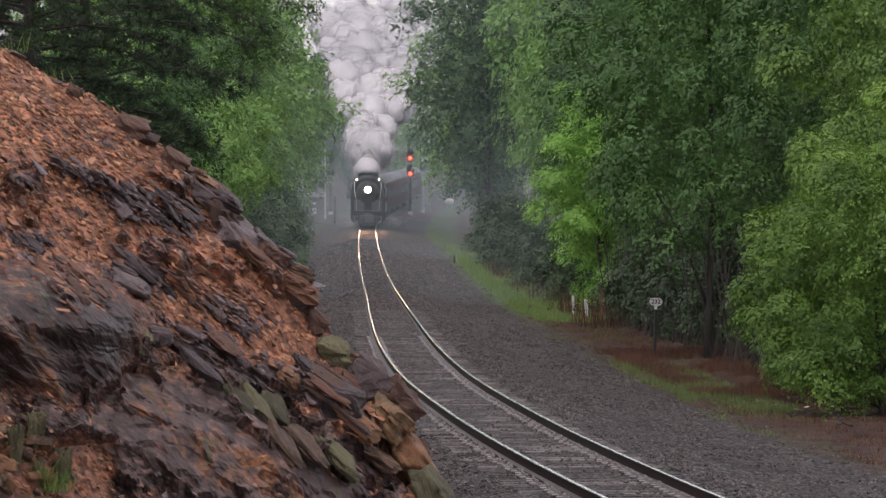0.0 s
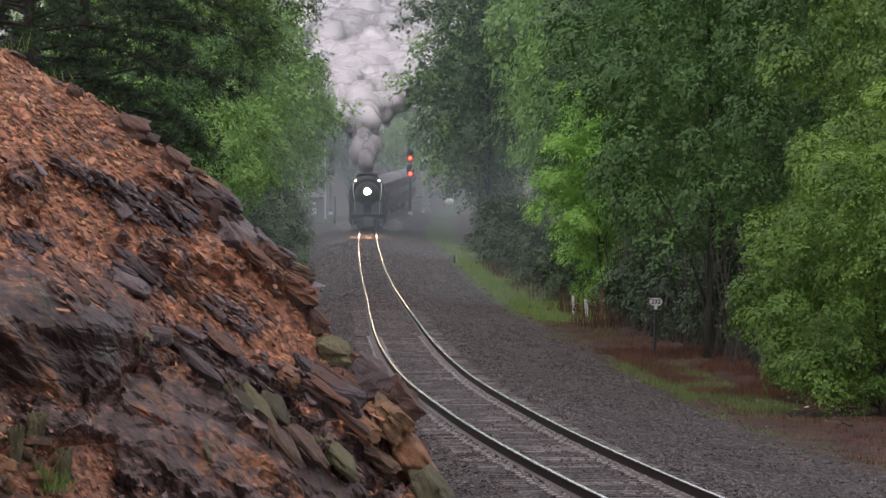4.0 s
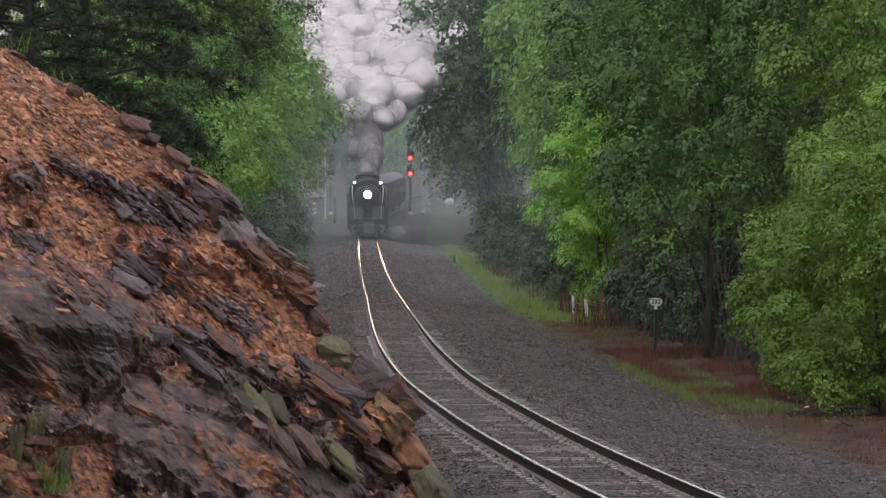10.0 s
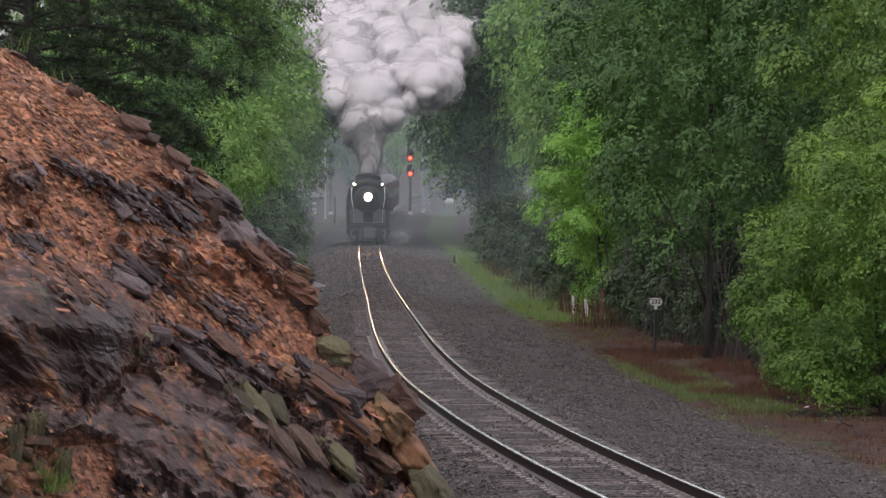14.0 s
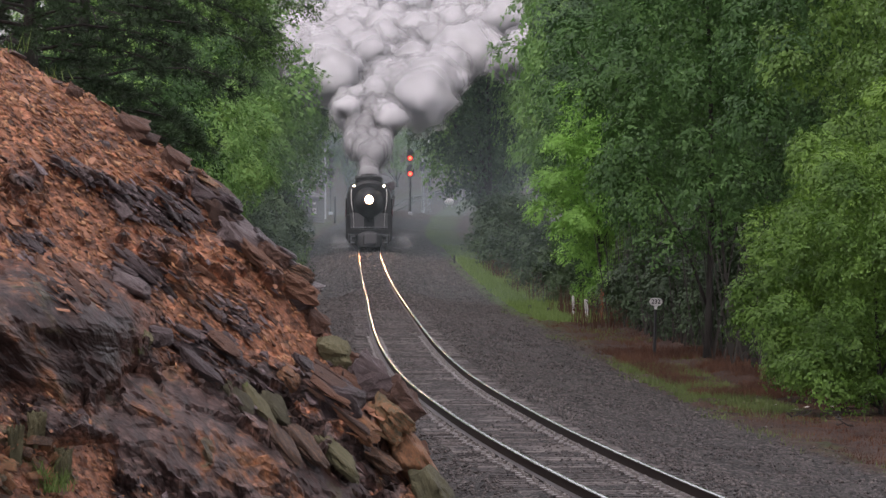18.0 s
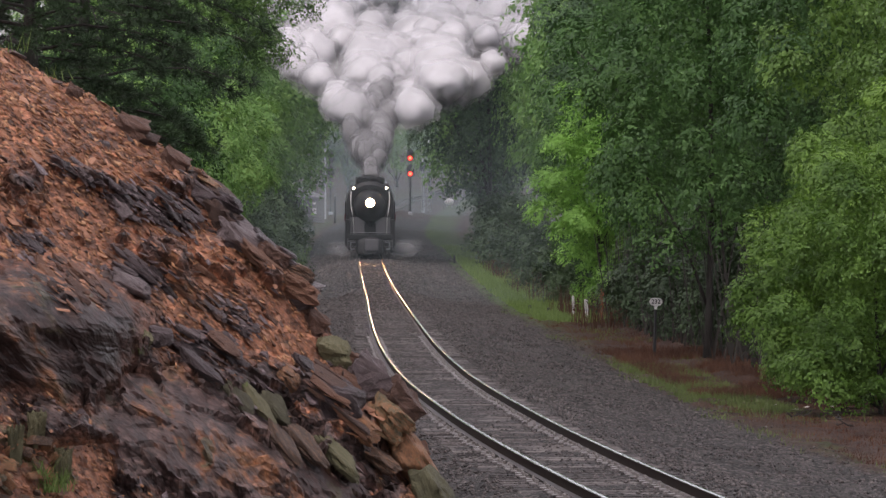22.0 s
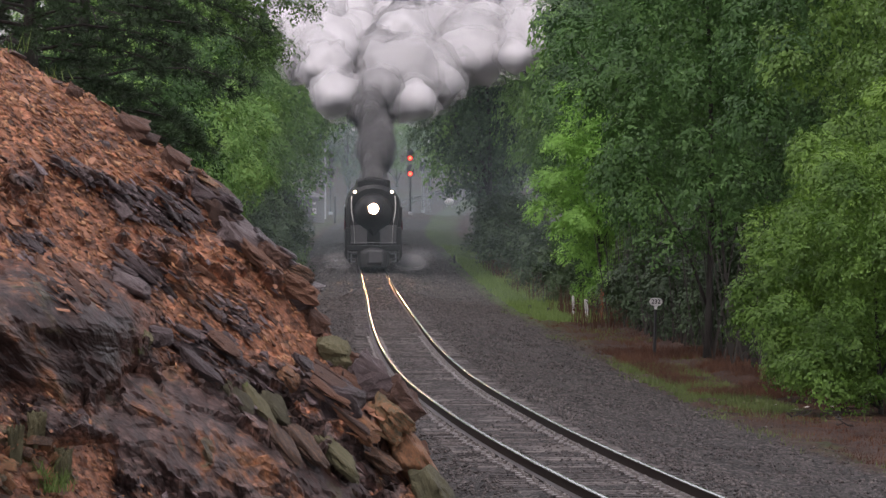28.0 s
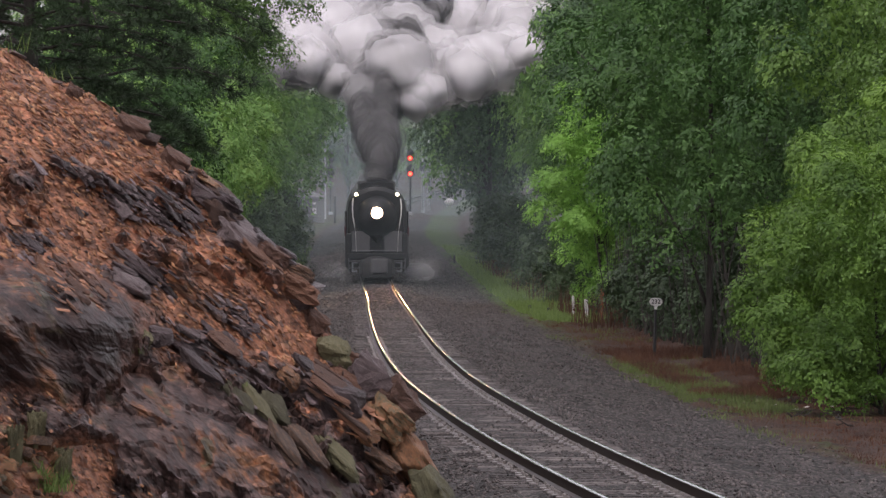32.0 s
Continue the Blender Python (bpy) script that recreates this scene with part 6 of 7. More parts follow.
def wind(t):
    return float(np.interp(t, [-8, 7, 10, 12, 14, 18, 32], [0.05, 0.12, 0.35, 0.52, 0.64, 0.7, 0.7]))


LEAVE = {"core": 0.0, "mid": 0.65, "big": 1.0}


def build_smoke():
    rng = random.Random(99)
    heart = [[puff_mesh(10 * i + k, m, (3, 2, 2), 0.5) for k in range(3)] for i, m in enumerate(M_SMOKE)]
    light = [[puff_mesh(50 + 10 * i + k, m, (3, 2, 2)) for k in range(4)] for i, m in enumerate(M_SMOKE)]
    meshes = [[puff_mesh(100 + 10 * i + k, m) for k in range(4)] for i, m in enumerate(M_SMOKE)]
    small = [[puff_mesh(200 + 10 * i + k, m, (2, 2, 2)) for k in range(4)] for i, m in enumerate(M_SMOKE)]
    rows = []
    t = -12.5
    while t < 32.0:
        breadth, w, dk = plume_breadth(t), wind(t), darkness(t)
        n_core = 0
        for kind in ("core", "big", "mid", "core", "core", "mid", "core", "core", "mid") if t > 8 else ("core", "big", "mid", "core", "big", "core"):
            te = t + (0.044 * n_core if kind == "core" else rng.uniform(0, 0.28))
            n_core += kind == "core"
            core = kind == "core"
            if not core and not 0.05 < (te + LEAVE[kind]) % 1 < 0.9:
                te += 0.2
            size = rng.uniform(0.68, 1.02) if core else (rng.uniform(1.0, 1.6) if kind == "mid" else rng.uniform(1.6, 2.4)) * (0.75 + 0.25 * breadth)
            s = rng.random() ** 0.5 * ((0.5 if dk > 0.65 else 0.8) if core else 1.0)
            phi = rng.uniform(0, 2 * math.pi) if kind != "mid" or dk < 0.65 else rng.uniform(-0.15, 1.15) * math.pi
            shade = (0.3 + 0.7 * dk if core and dk > 0.65 else 0.18 + 0.62 * dk if core else dk * ((0.7 if s < 0.5 and dk > 0.65 else 0.34) if kind == "mid" else 0.24)) + rng.uniform(-0.035, 0.035)
            if not core and s > 0.6:
                shade -= 0.16
            mi = min(10 if core else 4, max(0, int(shade * (11 if core else 9) - 0.6)))
            ob = part("puff", rng.choice((small if t < 9 and kind != "big" else meshes if kind == "big" else heart if core else light)[mi]), PLUME)
            sc = size * rng.uniform(0.9, 1.1)
            ob.scale = (size, sc, size * (rng.uniform(1.3, 1.7) if core else rng.uniform(0.85, 1.05)))
            inner = 1 + min(0.6, max(0.0, (0.96 - dk) * 2)) if core else int(kind == "mid" and s < 0.5 and dk > 0.65)
            rows.append((ob, te, kind, inner, s, phi, breadth, w, rng.uniform(0.85, 1.12), rng.uniform(0, 360), rng.uniform(-22, 22)))
        t += 0.22
    return rows


PUFFS = build_smoke()


def puff_at(te, age, s, phi, breadth, w, quick, core=0):
    """Where a puff that left the stack at te is after age seconds."""
    y0 = head_y(te) + 2.7
    x0 = float(track_x(y0))
    a = age * quick
    h = 6.3 * (1 - math.exp(-a / 1.0)) + 0.95 * a
    spread = 1 + (breadth - 1) * min(1.0, h / 4)
    r = float(np.interp(h, [0, 1.5, 3, 4.2, 6, 8, 12, 20], [0.12, 1.1, 1.75, 2.1, 3.3, 5.7, 9.0, 12.0])) * spread
    if core:
        r = min(r, 1.5 + 0.16 * h)
    side = w * max(0.0, h - 4.2) * (0.6 if core else 0.85 + 0.5 * s * math.cos(phi))
    return (x0 + s * math.cos(phi) * r + side, y0 + s * math.sin(phi) * r * (0.95 if math.sin(phi) > 0 else 0.4) + 0.4 * a + max(0.0, core - 1) * max(0.0, h - 3.5), 5.35 + h)


def build_steam():
    """Wisps of steam blown out low beside the cylinders; they travel with the engine."""
    root = new("cylinder_steam")
    tagged(root, "thin white steam blown out low beside the engine", "steam")
    rng = random.Random(7)
    mats = [mat_smoke("thin_steam", (0.9, 0.88, 0.9), 0.975)] * 3
    for k in range(8):
        side = 1 if k % 4 else -1
        part("wisp", puff_mesh(70 + k, mats, (3,)), root, Matrix.LocRotScale((side * (1.9 + 0.13 * k + rng.uniform(-0.3, 0.3)), 2.2 + k * 0.9, 0.4 + rng.uniform(-0.12, 0.25)), Euler((0, 0, k)), (0.55 + 0.06 * k, 0.9, 0.3 + 0.03 * k)))
    return root


STEAM = build_steam()


def smoke_walks():
    walk(STEAM, [(i * 2.0, on_track(head_y(i * 2.0), 20)) for i in range(17)])
    for ob, te, kind, inner, s, phi, breadth, w, quick, turn, spin in PUFFS:
        q, core = [], kind == "core"
        ages = (0.0, 0.3, 0.7, 1.2, 2.0, 3.2, 5.0, 7.5) if core else (0.69, 1.0, 1.6, 2.4, 3.6, 5.4, 8.0) if kind == "mid" else (1.04, 1.6, 2.4, 3.6, 5.4, 8.0)
        if te > 0:
            x = float(track_x(head_y(0) + 6))
            leave = round((te + LEAVE[kind]) * FPS) / FPS
            k = max(1, int(leave / 2.5))
            for j in range(k + 1):
                tj = leave * j / k
                x = float(track_x(head_y(tj) + 9))
                q.append((tj, pose(x, head_y(tj) + 9, 3.2 if core else -4.5, 0, 0, turn)))
        pts = [(te + a + (0.05 if core else 0.0), puff_at(te, a, s, phi, breadth, w, quick, inner)) for a in ages]
        if te > 0 and not core:
            pts[0] = (leave + 1 / FPS, pts[0][1])
        if te <= 0:
            # puffs already in the air at the start
            pts = [(0.0, puff_at(te, -te, s, phi, breadth, w, quick, inner))] + [p for p in pts if p[0] > 0.1]
        for tt, p in pts:
            if tt <= 34 and (not q or tt > q[-1][0] + 0.03):
                q.append((tt, pose(*p, 0, spin * 0.3, turn + spin * (tt - te))))
        if len(q) < 2 or q[-1][0] < 32:
            last = q[-1]
            p = puff_at(te, 32 - te, s, phi, breadth, w, quick, inner) if 32 > te else last[1].translation
            q.append((max(32.0, last[0] + 0.1), pose(*p, 0, spin * 0.3, turn + spin * (32 - te))))
        walk(ob, q)


# ---- things beside the line ----
M_WHITE = mat_noise("weathered_white_paint", [(0.25, (0.3, 0.27, 0.24)), (0.5, (0.52, 0.5, 0.48)), (0.8, (0.66, 0.65, 0.63))], 6, 0.55, fine=40)
M_BLACKPOST = mat_plain("black_paint", (0.015, 0.015, 0.016), 0.5)
M_GALV = mat_plain("galvanised_steel", (0.42, 0.43, 0.44), 0.5, 0.4)
M_RED_LAMP = mat_glow("red_signal_light", (1.0, 0.05, 0.02), 7.0)
M_RED_HALO = mat_glow("red_halo_glow", (0.6, 0.01, 0.008), 0.6)
M_SHED = mat_plain("grey_sheet_metal", (0.16, 0.16, 0.165), 0.55)
M_SHED_ROOF = mat_plain("pale_metal_roof", (0.34, 0.34, 0.34), 0.5)
M_RUSTPOST = mat_plain("orange_rusty_steel", (0.14, 0.05, 0.022), 0.8)


def milepost():
    y, d = 150.5, 7.6
    root = new("milepost_sign")
    tagged(root, "white milepost plate with black numerals on a black post", "sign")
    root.matrix_basis = at_ground(y, d, 0, 0) @ pose(0, 0, 0, 0, 1.5, 0)
    v, f = tube([(0, 0, -0.3), (0, 0, 1.62)], [0.045, 0.045], 8)
    part("post", mesh_of("post", v, f, M_BLACKPOST), root)
    # rounded plate that narrows to its foot
    out = []
    for k in range(9):
        a = math.pi / 2 + math.pi * k / 8
        out.append((-0.08 + 0.115 * math.cos(a), 1.63 + 0.115 * math.sin(a)))
    out += [(-0.05, 1.5), (-0.04, 1.40), (0.04, 1.40), (0.05, 1.5)]
    for k in range(9):
        a = -math.pi / 2 + math.pi * k / 8
        out.append((0.08 + 0.115 * math.cos(a), 1.63 + 0.115 * math.sin(a)))
    n = len(out)
    vs = [(x, -0.055, z) for x, z in out] + [(x, -0.04, z) for x, z in out]
    fs = [tuple(range(n))[::-1], tuple(range(n, 2 * n))] + [(k, (k + 1) % n, n + (k + 1) % n, n + k) for k in range(n)]
    plate = part("plate", mesh_of("plate", vs, fs, M_WHITE), root, label="white milepost plate")
    cu = bpy.data.curves.new("numerals", 'FONT')
    cu.body = "232"
    cu.size = 0.18
    cu.align_x, cu.align_y = 'CENTER', 'CENTER'
    cu.extrude = 0.002
    cu.offset = 0.004
    cu.materials.append(M_BLACKPOST)
    ob = new("numerals", cu)
    ob.parent = plate
    ob.matrix_basis = Matrix.Translation((0, -0.06, 1.63)) @ Matrix.Rotation(radians(90), 4, 'X')


milepost()


def white_posts():
    for y, d, h, w, lab in ((211, 7.83, 0.98, 0.05, "slim weathered white marker post in the verge"), (210, 8.33, 0.85, 0.07, "stout white concrete marker post in the verge")):
        root = new("marker_post")
        tagged(root, lab, "post", group="white marker posts")
        root.matrix_basis = at_ground(y, d, 12, 0) @ pose(0, 0, 0, 2, -2, 0)
        bm_part("shaft", box_bm(w * 2, w * 1.6, h + 0.3, 0.015, (0, 0, h / 2 - 0.15), seg=2), M_WHITE, root)
        v, f = lathe_bm([(w * 1.15, h), (w * 1.05, h + 0.05), (w * 0.4, h + 0.09)], 8)
        part("cap", mesh_of("cap", v, f, M_WHITE), root)
        bm_part("band", box_bm(w * 2.06, w * 1.66, 0.1, 0.004, (0, 0, h * 0.55)), M_GALV, root)
    root = new("rusty_post")
    tagged(root, "leaning rusty orange steel post among the weeds", "post")
    root.matrix_basis = at_ground(208, 8.8, 0, 0) @ pose(0, 0, 0, 0, 4, 0)
    bm_part("shaft", box_bm(0.16, 0.1, 1.6, 0.01, (0, 0, 0.55)), M_RUSTPOST, root)
    for y, d, h in ((352, 5.9, 0.55), (228, 6.6, 0.3), (222, 7.2, 0.32), (392, -4.9, 1.35), (360, -5.3, 0.5)):
        root = new("stake")
        tagged(root, "short black stake beside the ballast", "post", group="black stakes")
        root.matrix_basis = at_ground(y, d, 20, 0)
        bm_part("shaft", box_bm(0.12, 0.1, h + 0.25, 0.015, (0, 0, h / 2 - 0.1)), M_BLACKPOST, root)
        v, f = lathe_bm([(0.075, h), (0.07, h + 0.05), (0.02, h + 0.07)], 8)
        part("cap", mesh_of("cap", v, f, M_BLACKPOST), root)


white_posts()


def signal_head(root, z, lit, facing=-1):
    out = []
    for k in range(24):
        a = 2 * math.pi * k / 24
        out.append((0.46 * math.cos(a), 0.78 * math.sin(a)))
    n = 24
    vs = [(x, facing * 0.1, z + q) for x, q in out] + [(x, facing * 0.05, z + q) for x, q in out]
    fs = [tuple(range(n))[::-1], tuple(range(n, 2 * n))] + [(k, (k + 1) % n, n + (k + 1) % n, n + k) for k in range(n)]
    head = part("signal_head", mesh_of("signal_head", vs, fs, M_BLACKPOST), root)
    for dz in (0.38, 0.0, -0.36):
        v, f = lathe_bm([(0.17, 0.0), (0.19, 0.02), (0.19, 0.3), (0.17, 0.3), (0.165, 0.04)], 14)
        part("hood", mesh_of("hood", v, f, M_BLACKPOST), head, Matrix.Translation((0, facing * 0.1, z + dz)) @ Matrix.Rotation(radians(90) * -facing, 4, 'X'))
    if lit:
        v, f = lathe_bm([(0.2, 0), (0.18, 0.05), (0.08, 0.08)], 14)
        part("lens", mesh_of("lens", v, f, M_RED_LAMP), head, Matrix.Translation((0, facing * 0.42, z - 0.36)) @ Matrix.Rotation(radians(90), 4, 'X'), "lit red signal lens")
        # added ring that glows by itself, for the halo round the lens
        v, f = lathe_bm([(0.33, 0.0), (0.33, 0.03), (0.2, 0.03)], 18)
        part("lens_ring", mesh_of("lens_ring", v, f, M_RED_HALO), head, Matrix.Translation((0, facing * 0.41, z - 0.36)) @ Matrix.Rotation(radians(90), 4, 'X'), "glowing ring added as the red halo of the lamp")
    bm_part("lamp_case", box_bm(0.5, 0.35, 1.1, 0.05, (0, -facing * 0.15, z)), M_BLACKPOST, root)


def signal_mast(y, x, heads, lit, height, mat, facing, label, ladder=True):
    root = new("railway_signal")
    tagged(root, label, "railway signal", group="railway signals")
    root.matrix_basis = pose(x, y, ground_at(x, y))
    v, f = tube([(0, 0, -0.2), (0, 0, height)], [0.1, 0.08], 10)
    part("mast", mesh_of("mast", v, f, mat, smooth=True), root)
    bm_part("base", box_bm(0.5, 0.5, 0.5, 0.03, (0, 0, 0.15)), M_GALV, root)
    for z in heads:
        signal_head(root, z, lit, facing)
    if ladder:
        for s in (-1, 1):
            v, f = tube([(s * 0.2, 0.35, 0), (s * 0.2, 0.25, height)], [0.02, 0.02], 5)
            part("ladder_rail", mesh_of("ladder_rail", v, f, mat), root)
        for k in range(int(height / 0.5)):
            v, f = tube([(-0.2, 0.33, 0.4 + k * 0.5), (0.2, 0.33, 0.4 + k * 0.5)], [0.016, 0.016], 5)
            part("rung", mesh_of("rung", v, f, mat), root)


signal_mast(617, -3.99, (7.28, 5.36), True, 7.6, M_BLACKPOST, -1, "tall black railway signal showing two red lights")
signal_mast(640, -14.2, (7.3, 5.4), False, 7.8, M_BLACKPOST, 1, "dark railway signal turned away on a slim mast")
signal_mast(640, -2.55, (5.9,), False, 6.9, M_GALV, 1, "galvanised lattice signal mast turned away")


def lattice(y, x, height):
    root = new("lattice_mast")
    tagged(root, "pale galvanised lattice mast beside the crossing", "mast")
    root.matrix_basis = pose(x, y, ground_at(x, y))
    for s in (-1, 1):
        v, f = tube([(s * 0.4, 0, -0.2), (s * 0.35, 0, height)], [0.05, 0.05], 6)
        part("leg", mesh_of("leg", v, f, M_GALV), root)
    for k in range(int(height / 0.8)):
        z = 0.4 + 0.8 * k
        v, f = tube([(-0.38, 0, z), (0.38, 0, z)], [0.035, 0.035], 5)
        part("rung", mesh_of("rung", v, f, M_GALV), root)
        v, f = tube([(-0.38, 0, z), (0.38, 0, z + 0.8)], [0.025, 0.025], 5)
        part("brace", mesh_of("brace", v, f, M_GALV), root)


lattice(645, -2.0, 7.2)


def radio_mast():
    root = new("radio_mast")
    x, y = -14.2, 610
    tagged(root, "slim pale radio mast behind the trees", "mast")
    root.matrix_basis = pose(x, y, ground_at(x, y))
    v, f = tube([(0, 0, -0.2), (0, 0, 6), (0, 0, 12)], [0.13, 0.11, 0.06], 8)
    part("pole", mesh_of("pole", v, f, M_GALV), root)
    for z in (8.2, 10.4):
        v, f = tube([(-0.35, 0, z), (0.35, 0, z)], [0.03, 0.03], 5)
        part("arm", mesh_of("arm", v, f, M_GALV), root)


radio_mast()


def equipment_hut():
    root = new("equipment_hut")
    x, y = -14.9, 583
    tagged(root, "grey sheet-metal railway equipment hut with white notices", "hut")
    root.matrix_basis = pose(x, y, ground_at(x, y), 0, 0, 8)
    bm_part("wall", box_bm(2.2, 2.8, 3.0, 0.03, (0, 0, 1.45)), M_SHED, root)
    v = [(-1.3, -1.6, 2.95), (1.3, -1.6, 2.95), (1.3, 1.6, 2.95), (-1.3, 1.6, 2.95), (-1.3, -1.6, 3.05), (1.3, -1.6, 3.05), (1.3, 1.6, 3.05), (-1.3, 1.6, 3.05), (0, -1.6, 3.5), (0, 1.6, 3.5)]
    f = [(3, 2, 1, 0), (0, 1, 5, 8, 4), (2, 3, 7, 9, 6), (1, 2, 6, 5), (3, 0, 4, 7), (4, 8, 9, 7), (8, 5, 6, 9)]
    part("roof", mesh_of("roof", v, f, M_SHED_ROOF), root, label="pale metal gable roof")
    door = bm_part("door", box_bm(0.8, 0.06, 1.9, 0.01, (0.35, -1.42, 1.0)), M_SHED, root)
    bm_part("handle", box_bm(0.05, 0.06, 0.16, 0.01, (0.05, -1.47, 1.0)), M_BLACKPOST, door)
    bm_part("notice", box_bm(0.5, 0.03, 0.7, 0.01, (-0.1, -1.48, 1.35)), M_WHITE, root, label="white notice board")
    bm_part("notice", box_bm(0.4, 0.03, 0.3, 0.01, (-0.1, -1.48, 2.25)), M_WHITE, root, label="white notice board")


equipment_hut()


def odd_things():
    root = new("pole")
    x, y = -12.4, 580
    tagged(root, "short dark wooden pole beside the hut", "pole")
    root.matrix_basis = pose(x, y, ground_at(x, y))
    v, f = tube([(0, 0, -0.3), (0.03, 0, 3.1)], [0.13, 0.1], 8)
    part("shaft", mesh_of("shaft", v, f, M_BLACKPOST), root)
    v, f = lathe_bm([(0.12, 3.1), (0.11, 3.16), (0.02, 3.2)], 8)
    part("cap", mesh_of("cap", v, f, M_GALV), root)
    root = new("white_tank")
    x, y = 0.85, 690
    tagged(root, "small white tank on legs beside the crossing", "tank")
    root.matrix_basis = pose(x, y, ground_at(x, y))
    v, f = lathe_bm([(0.1, -0.62), (0.3, -0.55), (0.42, -0.35), (0.45, 0), (0.42, 0.35), (0.3, 0.55), (0.1, 0.62)], 16)
    part("vessel", mesh_of("vessel", v, f, M_WHITE, smooth=True), root, Matrix.Translation((0, 0, 0.75)) @ Matrix.Rotation(radians(90), 4, 'Y'))
    for s in (-1, 1):
        bm_part("leg", box_bm(0.1, 0.4, 0.5, 0.02, (s * 0.35, 0, 0.15)), M_GALV, root)
    v, f = lathe_bm([(0.06, 1.18), (0.06, 1.5), (0.03, 1.55)], 8)
    part("valve", mesh_of("valve", v, f, M_GALV), root, Matrix.Translation((0.2, 0, 0)))


odd_things()


def fallen_sticks():
    rng = random.Random(23)
    for y, d, ln, turn in ((103.5, 7.3, 0.9, 60), (101.8, 7.9, 0.6, 100), (106.5, 8.6, 0.8, 20), (98.5, 7.6, 0.5, 140)):
        x = along(y, d)
        root = new("fallen_branch")
        tagged(root, "bare dark fallen branch lying on the brown verge", "branch", group="fallen branches")
        root.matrix_basis = pose(x, y, ground_at(x, y) + 0.02, 0, 0, turn)
        pts = [(ln * (k / 4 - 0.5), rng.uniform(-0.06, 0.06), 0.03 + rng.uniform(0, 0.1)) for k in range(5)]
        v, f = tube(pts, [0.02, 0.018, 0.015, 0.011, 0.005], 6)
        part("stem", mesh_of("stem", v, f, M_BARK, smooth=True), root)
        for k in (1, 2, 3):
            p = Vector(pts[k])
            v, f = tube([p, p + Vector((0.12, rng.choice((-1, 1)) * 0.12, 0.1)), p + Vector((0.24, rng.choice((-1, 1)) * 0.2, 0.13))], [0.011, 0.008, 0.003], 5)
            part("twig", mesh_of("twig", v, f, M_BARK), root)


fallen_sticks()


M_SCRAP = mat_plain("white_litter", (0.72, 0.7, 0.68), 0.6)


def litter():
    rng = random.Random(17)
    spots = ((111.5, 7.6), (109, 7.8), (110.5, 8.2), (107.5, 8.1), (110.5, 8.8))
    for y, d in spots:
        me = slab_mesh(rng, M_SCRAP, "scrap", 3)
        x = along(y, d)
        ob = new("litter_scrap", me)
        ob.matrix_basis = Matrix.LocRotScale((x, y, ground_at(x, y) + 0.015), Euler((0.1, rng.uniform(-0.3, 0.3), rng.uniform(0, 3))), (rng.uniform(0.05, 0.1), 0.05, rng.uniform(0.012, 0.022)))
        tagged(ob, "pale scrap of litter on the brown verge", "litter", group="litter on the verge")


litter()


def blades(name, label, n, place, height, width, mat, seed, lean=0.35):
    rng = np.random.default_rng(seed)
    p = place(rng, n)
    n = len(p)
    h = height * rng.uniform(0.4, 1.2, n)[:, None]
    th = rng.uniform(0, np.pi, n)
    side = np.stack([np.cos(th), np.sin(th), np.zeros(n)], -1) * width
    tip = np.stack([rng.normal(0, lean, n), rng.normal(0, lean, n), np.ones(n)], -1) * h
    q = np.stack([p - side / 2, p + side / 2, p + tip * 0.6 + side * 0.35, p + tip], 1).reshape(-1, 3)
    ob = new(name, quads_mesh(name, q, mat))
    tagged(ob, label, "grass", kind="stuff")


def strip(y0, y1, d0, d1, patch=0.0, seed=0.0):
    """Places along the line between two distances, in uneven patches."""
    def place(rng, n):
        y = y0 + (y1 - y0) * rng.random(n) ** 1.3
        d = rng.uniform(d0, d1, n)
        x = track_x(y) + d
        ok = np.array([noise.noise((a * 0.45 + seed, b * 0.12, seed)) > patch + 0.25 * (rng.random() - 0.5) for a, b in zip(d, y)])
        x, y = x[ok], y[ok]
        return np.stack([x, y, ground_z(x, y) - 0.02], -1)
    return place


blades("verge_grass", "fresh green grass on the verge beside the ballast", 22000, strip(205, 420, 6.2, 9.5, -0.22, 1.0), 0.38, 0.05, M_GRASS, 1)
blades("edge_grass", "thin line of green weeds at the edge of the ballast", 13000, strip(70, 230, 5.2, 8.8, 0.2, 4.0), 0.13, 0.02, M_WEED, 2)
blades("green_patch", "patch of low green grass on the brown verge", 9500, strip(106, 140, 5.6, 7.8, -0.12, 7.0), 0.17, 0.02, M_WEED, 12)
blades("dead_grass", "rust-brown dead grass on the verge below the trees", 34000, strip(116, 156, 6.2, 9.6, -0.15, 9.0), 0.24, 0.016, M_STRAW, 3)
blades("pine_straw", "thin brown pine straw and dead stems on the verge", 34000, strip(76, 215, 6.0, 11.0, -0.1, 3.0), 0.12, 0.016, M_STRAW, 13)
blades("weed_stalks", "dry grey-brown weed stalks behind the grass", 2500, strip(190, 360, 7.4, 10.5, -0.2, 2.0), 1.3, 0.03, M_STRAW, 4, 0.12)
blades("left_grass", "dull green grass at the foot of the trees", 9000, strip(240, 420, -8.5, -4.6, -0.3, 6.0), 0.4, 0.05, M_GRASS, 5)


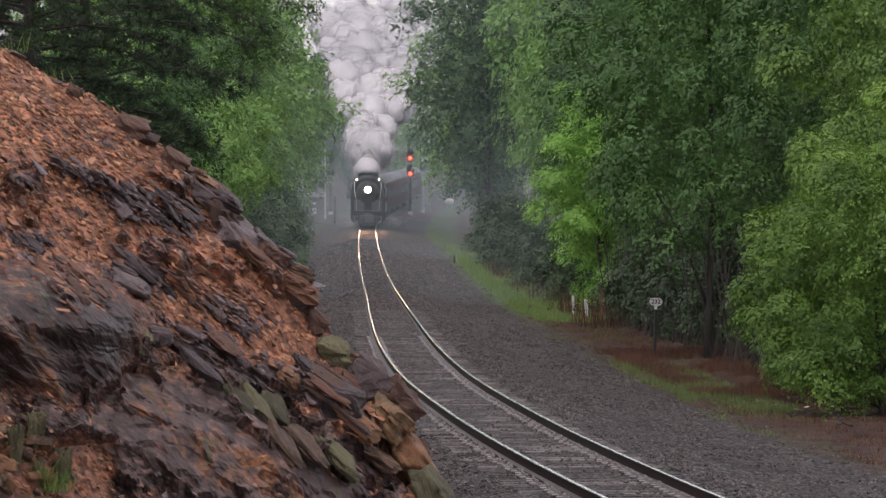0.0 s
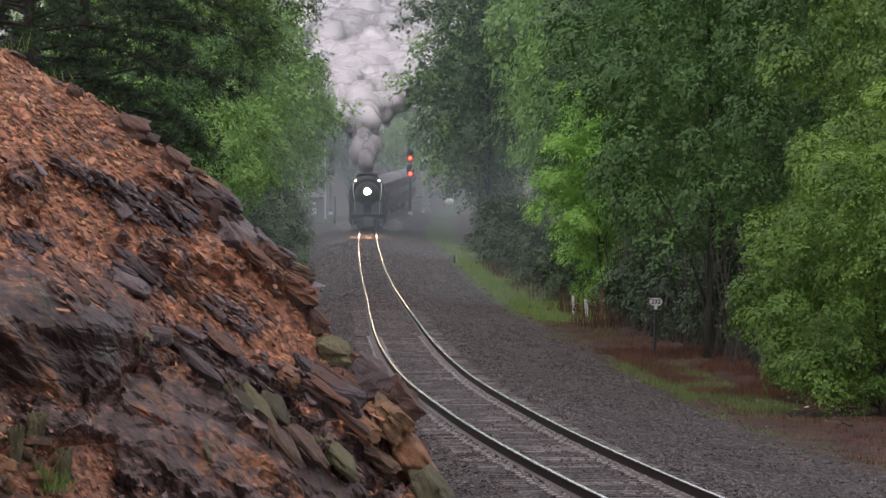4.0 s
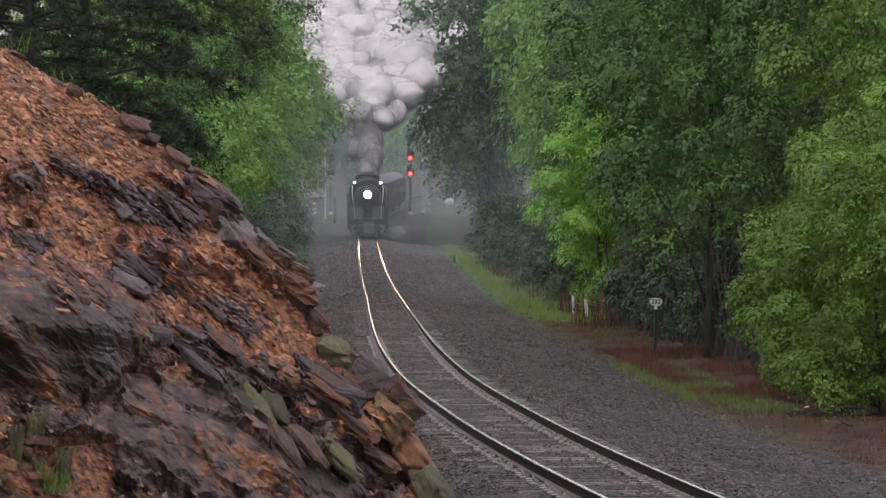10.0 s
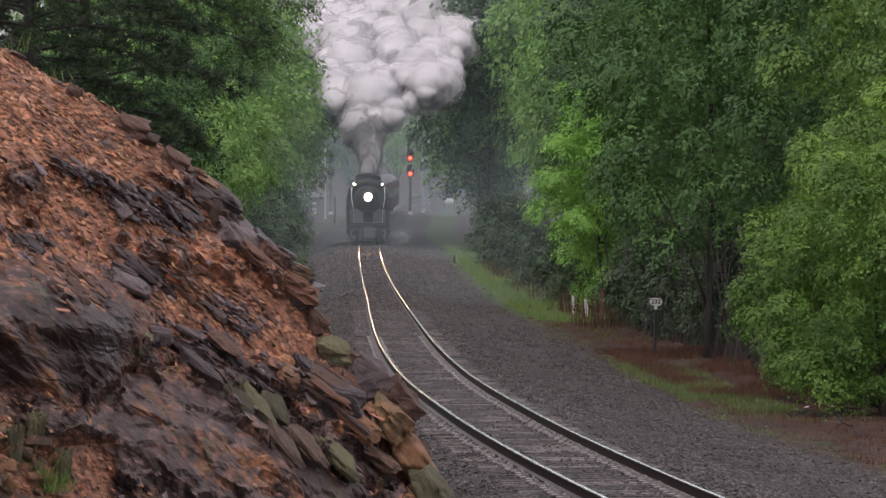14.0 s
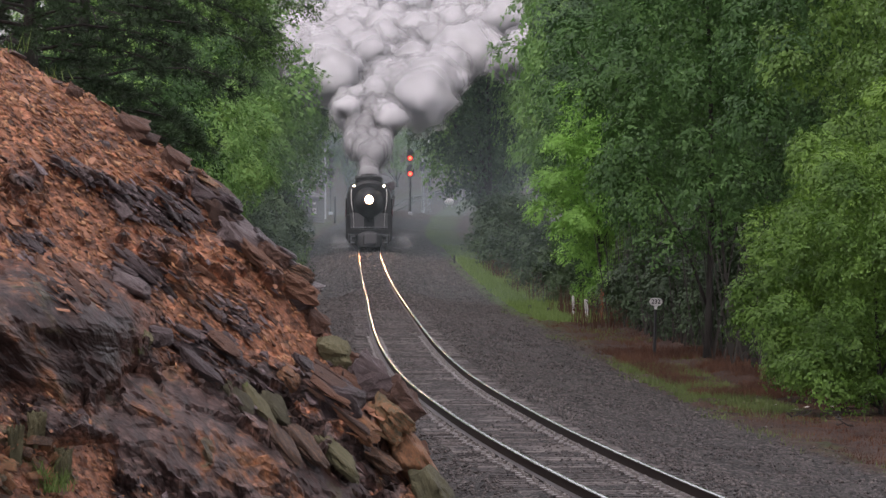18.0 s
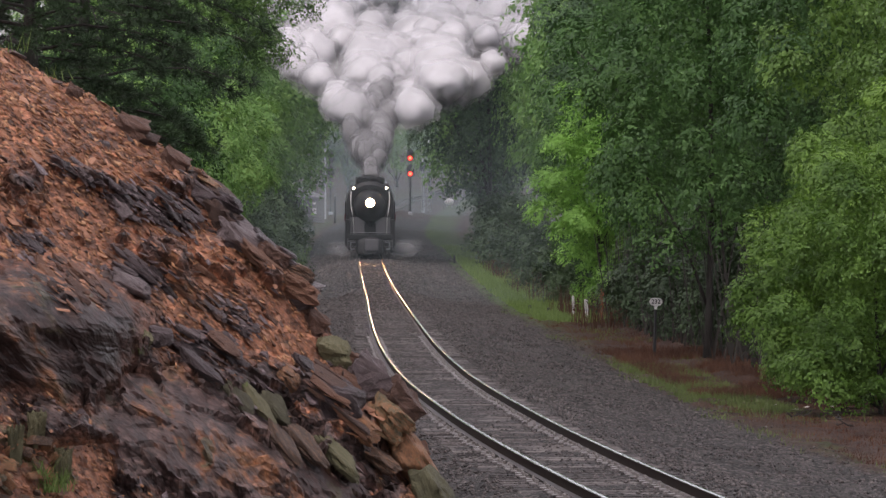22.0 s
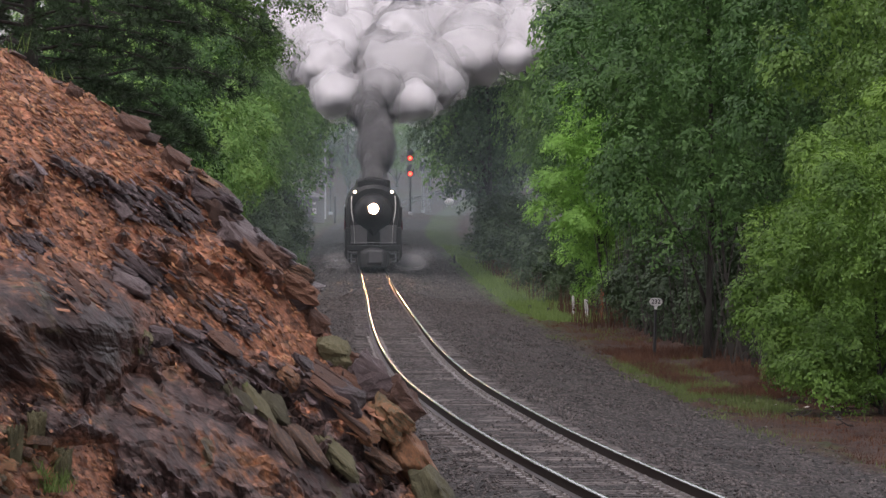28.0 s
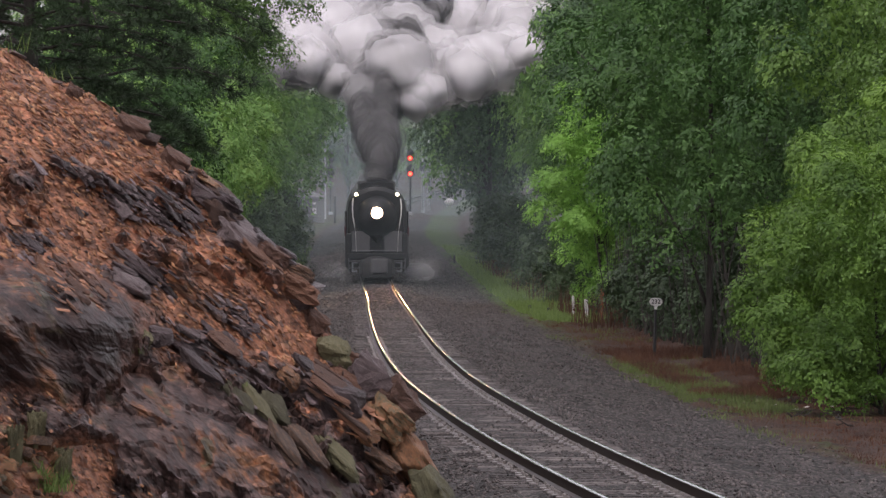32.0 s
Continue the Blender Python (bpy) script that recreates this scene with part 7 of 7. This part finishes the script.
def slope_tufts():
    """Grass tufts growing on the rock face and along its top edge."""
    rng = np.random.default_rng(8)
    q = []
    for x, z, n, h in ((-4.6, 2.55, 110, 0.3), (-4.45, 2.6, 70, 0.2), (-4.75, 2.75, 40, 0.2), (-5.6, 7.86, 18, 0.34), (-5.05, 7.5, 12, 0.2), (-3.7, 4.05, 14, 0.12), (-2.6, 3.6, 12, 0.1)):
        j, i = np.unravel_index(np.argmin((R_X - x) ** 2 + (R_Z - z) ** 2 + (R_Y > 66.2) * 9), R_X.shape)
        x0, y0, z0 = R_X[j, i], R_Y[j, i] - 0.1, R_Z[j, i]
        p = np.array([x0, y0, z0]) + rng.normal(0, 0.06, (n, 3)) * np.array([1.6, 1, 0.2])
        hh = h * rng.uniform(0.4, 1.2, n)[:, None]
        th = rng.uniform(0, np.pi, n)
        side = np.stack([np.cos(th), np.sin(th), np.zeros(n)], -1) * 0.012
        tip = np.stack([rng.normal(0, 0.4, n), rng.normal(0, 0.4, n), np.ones(n)], -1) * hh
        q.append(np.stack([p - side / 2, p + side / 2, p + tip * 0.6 + side * 0.35, p + tip], 1).reshape(-1, 3))
    ob = new("slope_grass", quads_mesh("slope_grass", np.concatenate(q), M_GRASS))
    tagged(ob, "sparse green grass tufts growing on the shale slope", "grass", kind="stuff")


slope_tufts()


def haze_curtain(name, y, x0, x1, z0, z1, clear, seed, label):
    """A see-through sheet across the line, tinted grey-blue to stand in for haze."""
    m, n, l, b = nodes_of(name)
    b.inputs["Base Color"].default_value = (0.265, 0.325, 0.35, 1)
    b.inputs["Roughness"].default_value = 1.0
    b.inputs["Specular IOR Level"].default_value = 0.0
    tp = n.new("ShaderNodeBsdfTransparent")
    t = noise_node(n, l, 0.06, 4, 0.55)
    r = ramp_node(n, [(0.3, (min(1.0, clear + 0.06),) * 3), (0.7, (clear - min(0.06, 1 - clear),) * 3)])
    l.new(t.outputs["Fac"], r.inputs[0])
    mx = n.new("ShaderNodeMixShader")
    l.new(r.outputs[0], mx.inputs[0])
    l.new(b.outputs[0], mx.inputs[1])
    l.new(tp.outputs[0], mx.inputs[2])
    l.new(mx.outputs[0], n["Material Output"].inputs["Surface"])
    rng = random.Random(seed)
    nx, nz = 24, 8
    vs = []
    for j in range(nz + 1):
        for i in range(nx + 1):
            x = x0 + (x1 - x0) * i / nx
            z = z0 + (z1 - z0) * j / nz
            vs.append((x, y + 8 * math.sin(x * 0.07 + seed) + 5 * math.sin(z * 0.2) + rng.uniform(-1, 1), z))
    fs = [(j * (nx + 1) + i, j * (nx + 1) + i + 1, (j + 1) * (nx + 1) + i + 1, (j + 1) * (nx + 1) + i) for j in range(nz) for i in range(nx)]
    ob = new("haze_sheet", mesh_of("haze_sheet", vs, fs, m, smooth=True))
    tagged(ob, label, "mist", kind="stuff")


# sheets added at four distances, so that what lies behind looks hazier
haze_curtain("near_haze", 242, -90, 90, -4, 40, 0.93, 1, "thin see-through sheet added as haze between the trees")
haze_curtain("middle_haze", 512, -90, 90, -4, 70, 0.86, 2, "see-through sheet added as haze across the line")
haze_curtain("far_haze", 630, -140, 140, -4, 90, 0.76, 3, "grey see-through sheet added as haze beyond the crossing")
haze_curtain("passing_haze", 376, -90, 90, -4, 60, 0.9, 4, "thin see-through sheet added as haze over the railway line")


def motions():
    times = [i * 2.0 for i in range(17)]
    walk(LOCO, [(t, on_track(head_y(t), 20)) for t in times])
    off = 22.0
    for i, car in enumerate(CARS):
        ln = 14.0 if i == 0 else 25.0
        walk(car, [(t, on_track(head_y(t) + off, ln)) for t in times])
        off += ln + 0.6
    smoke_walks()


motions()
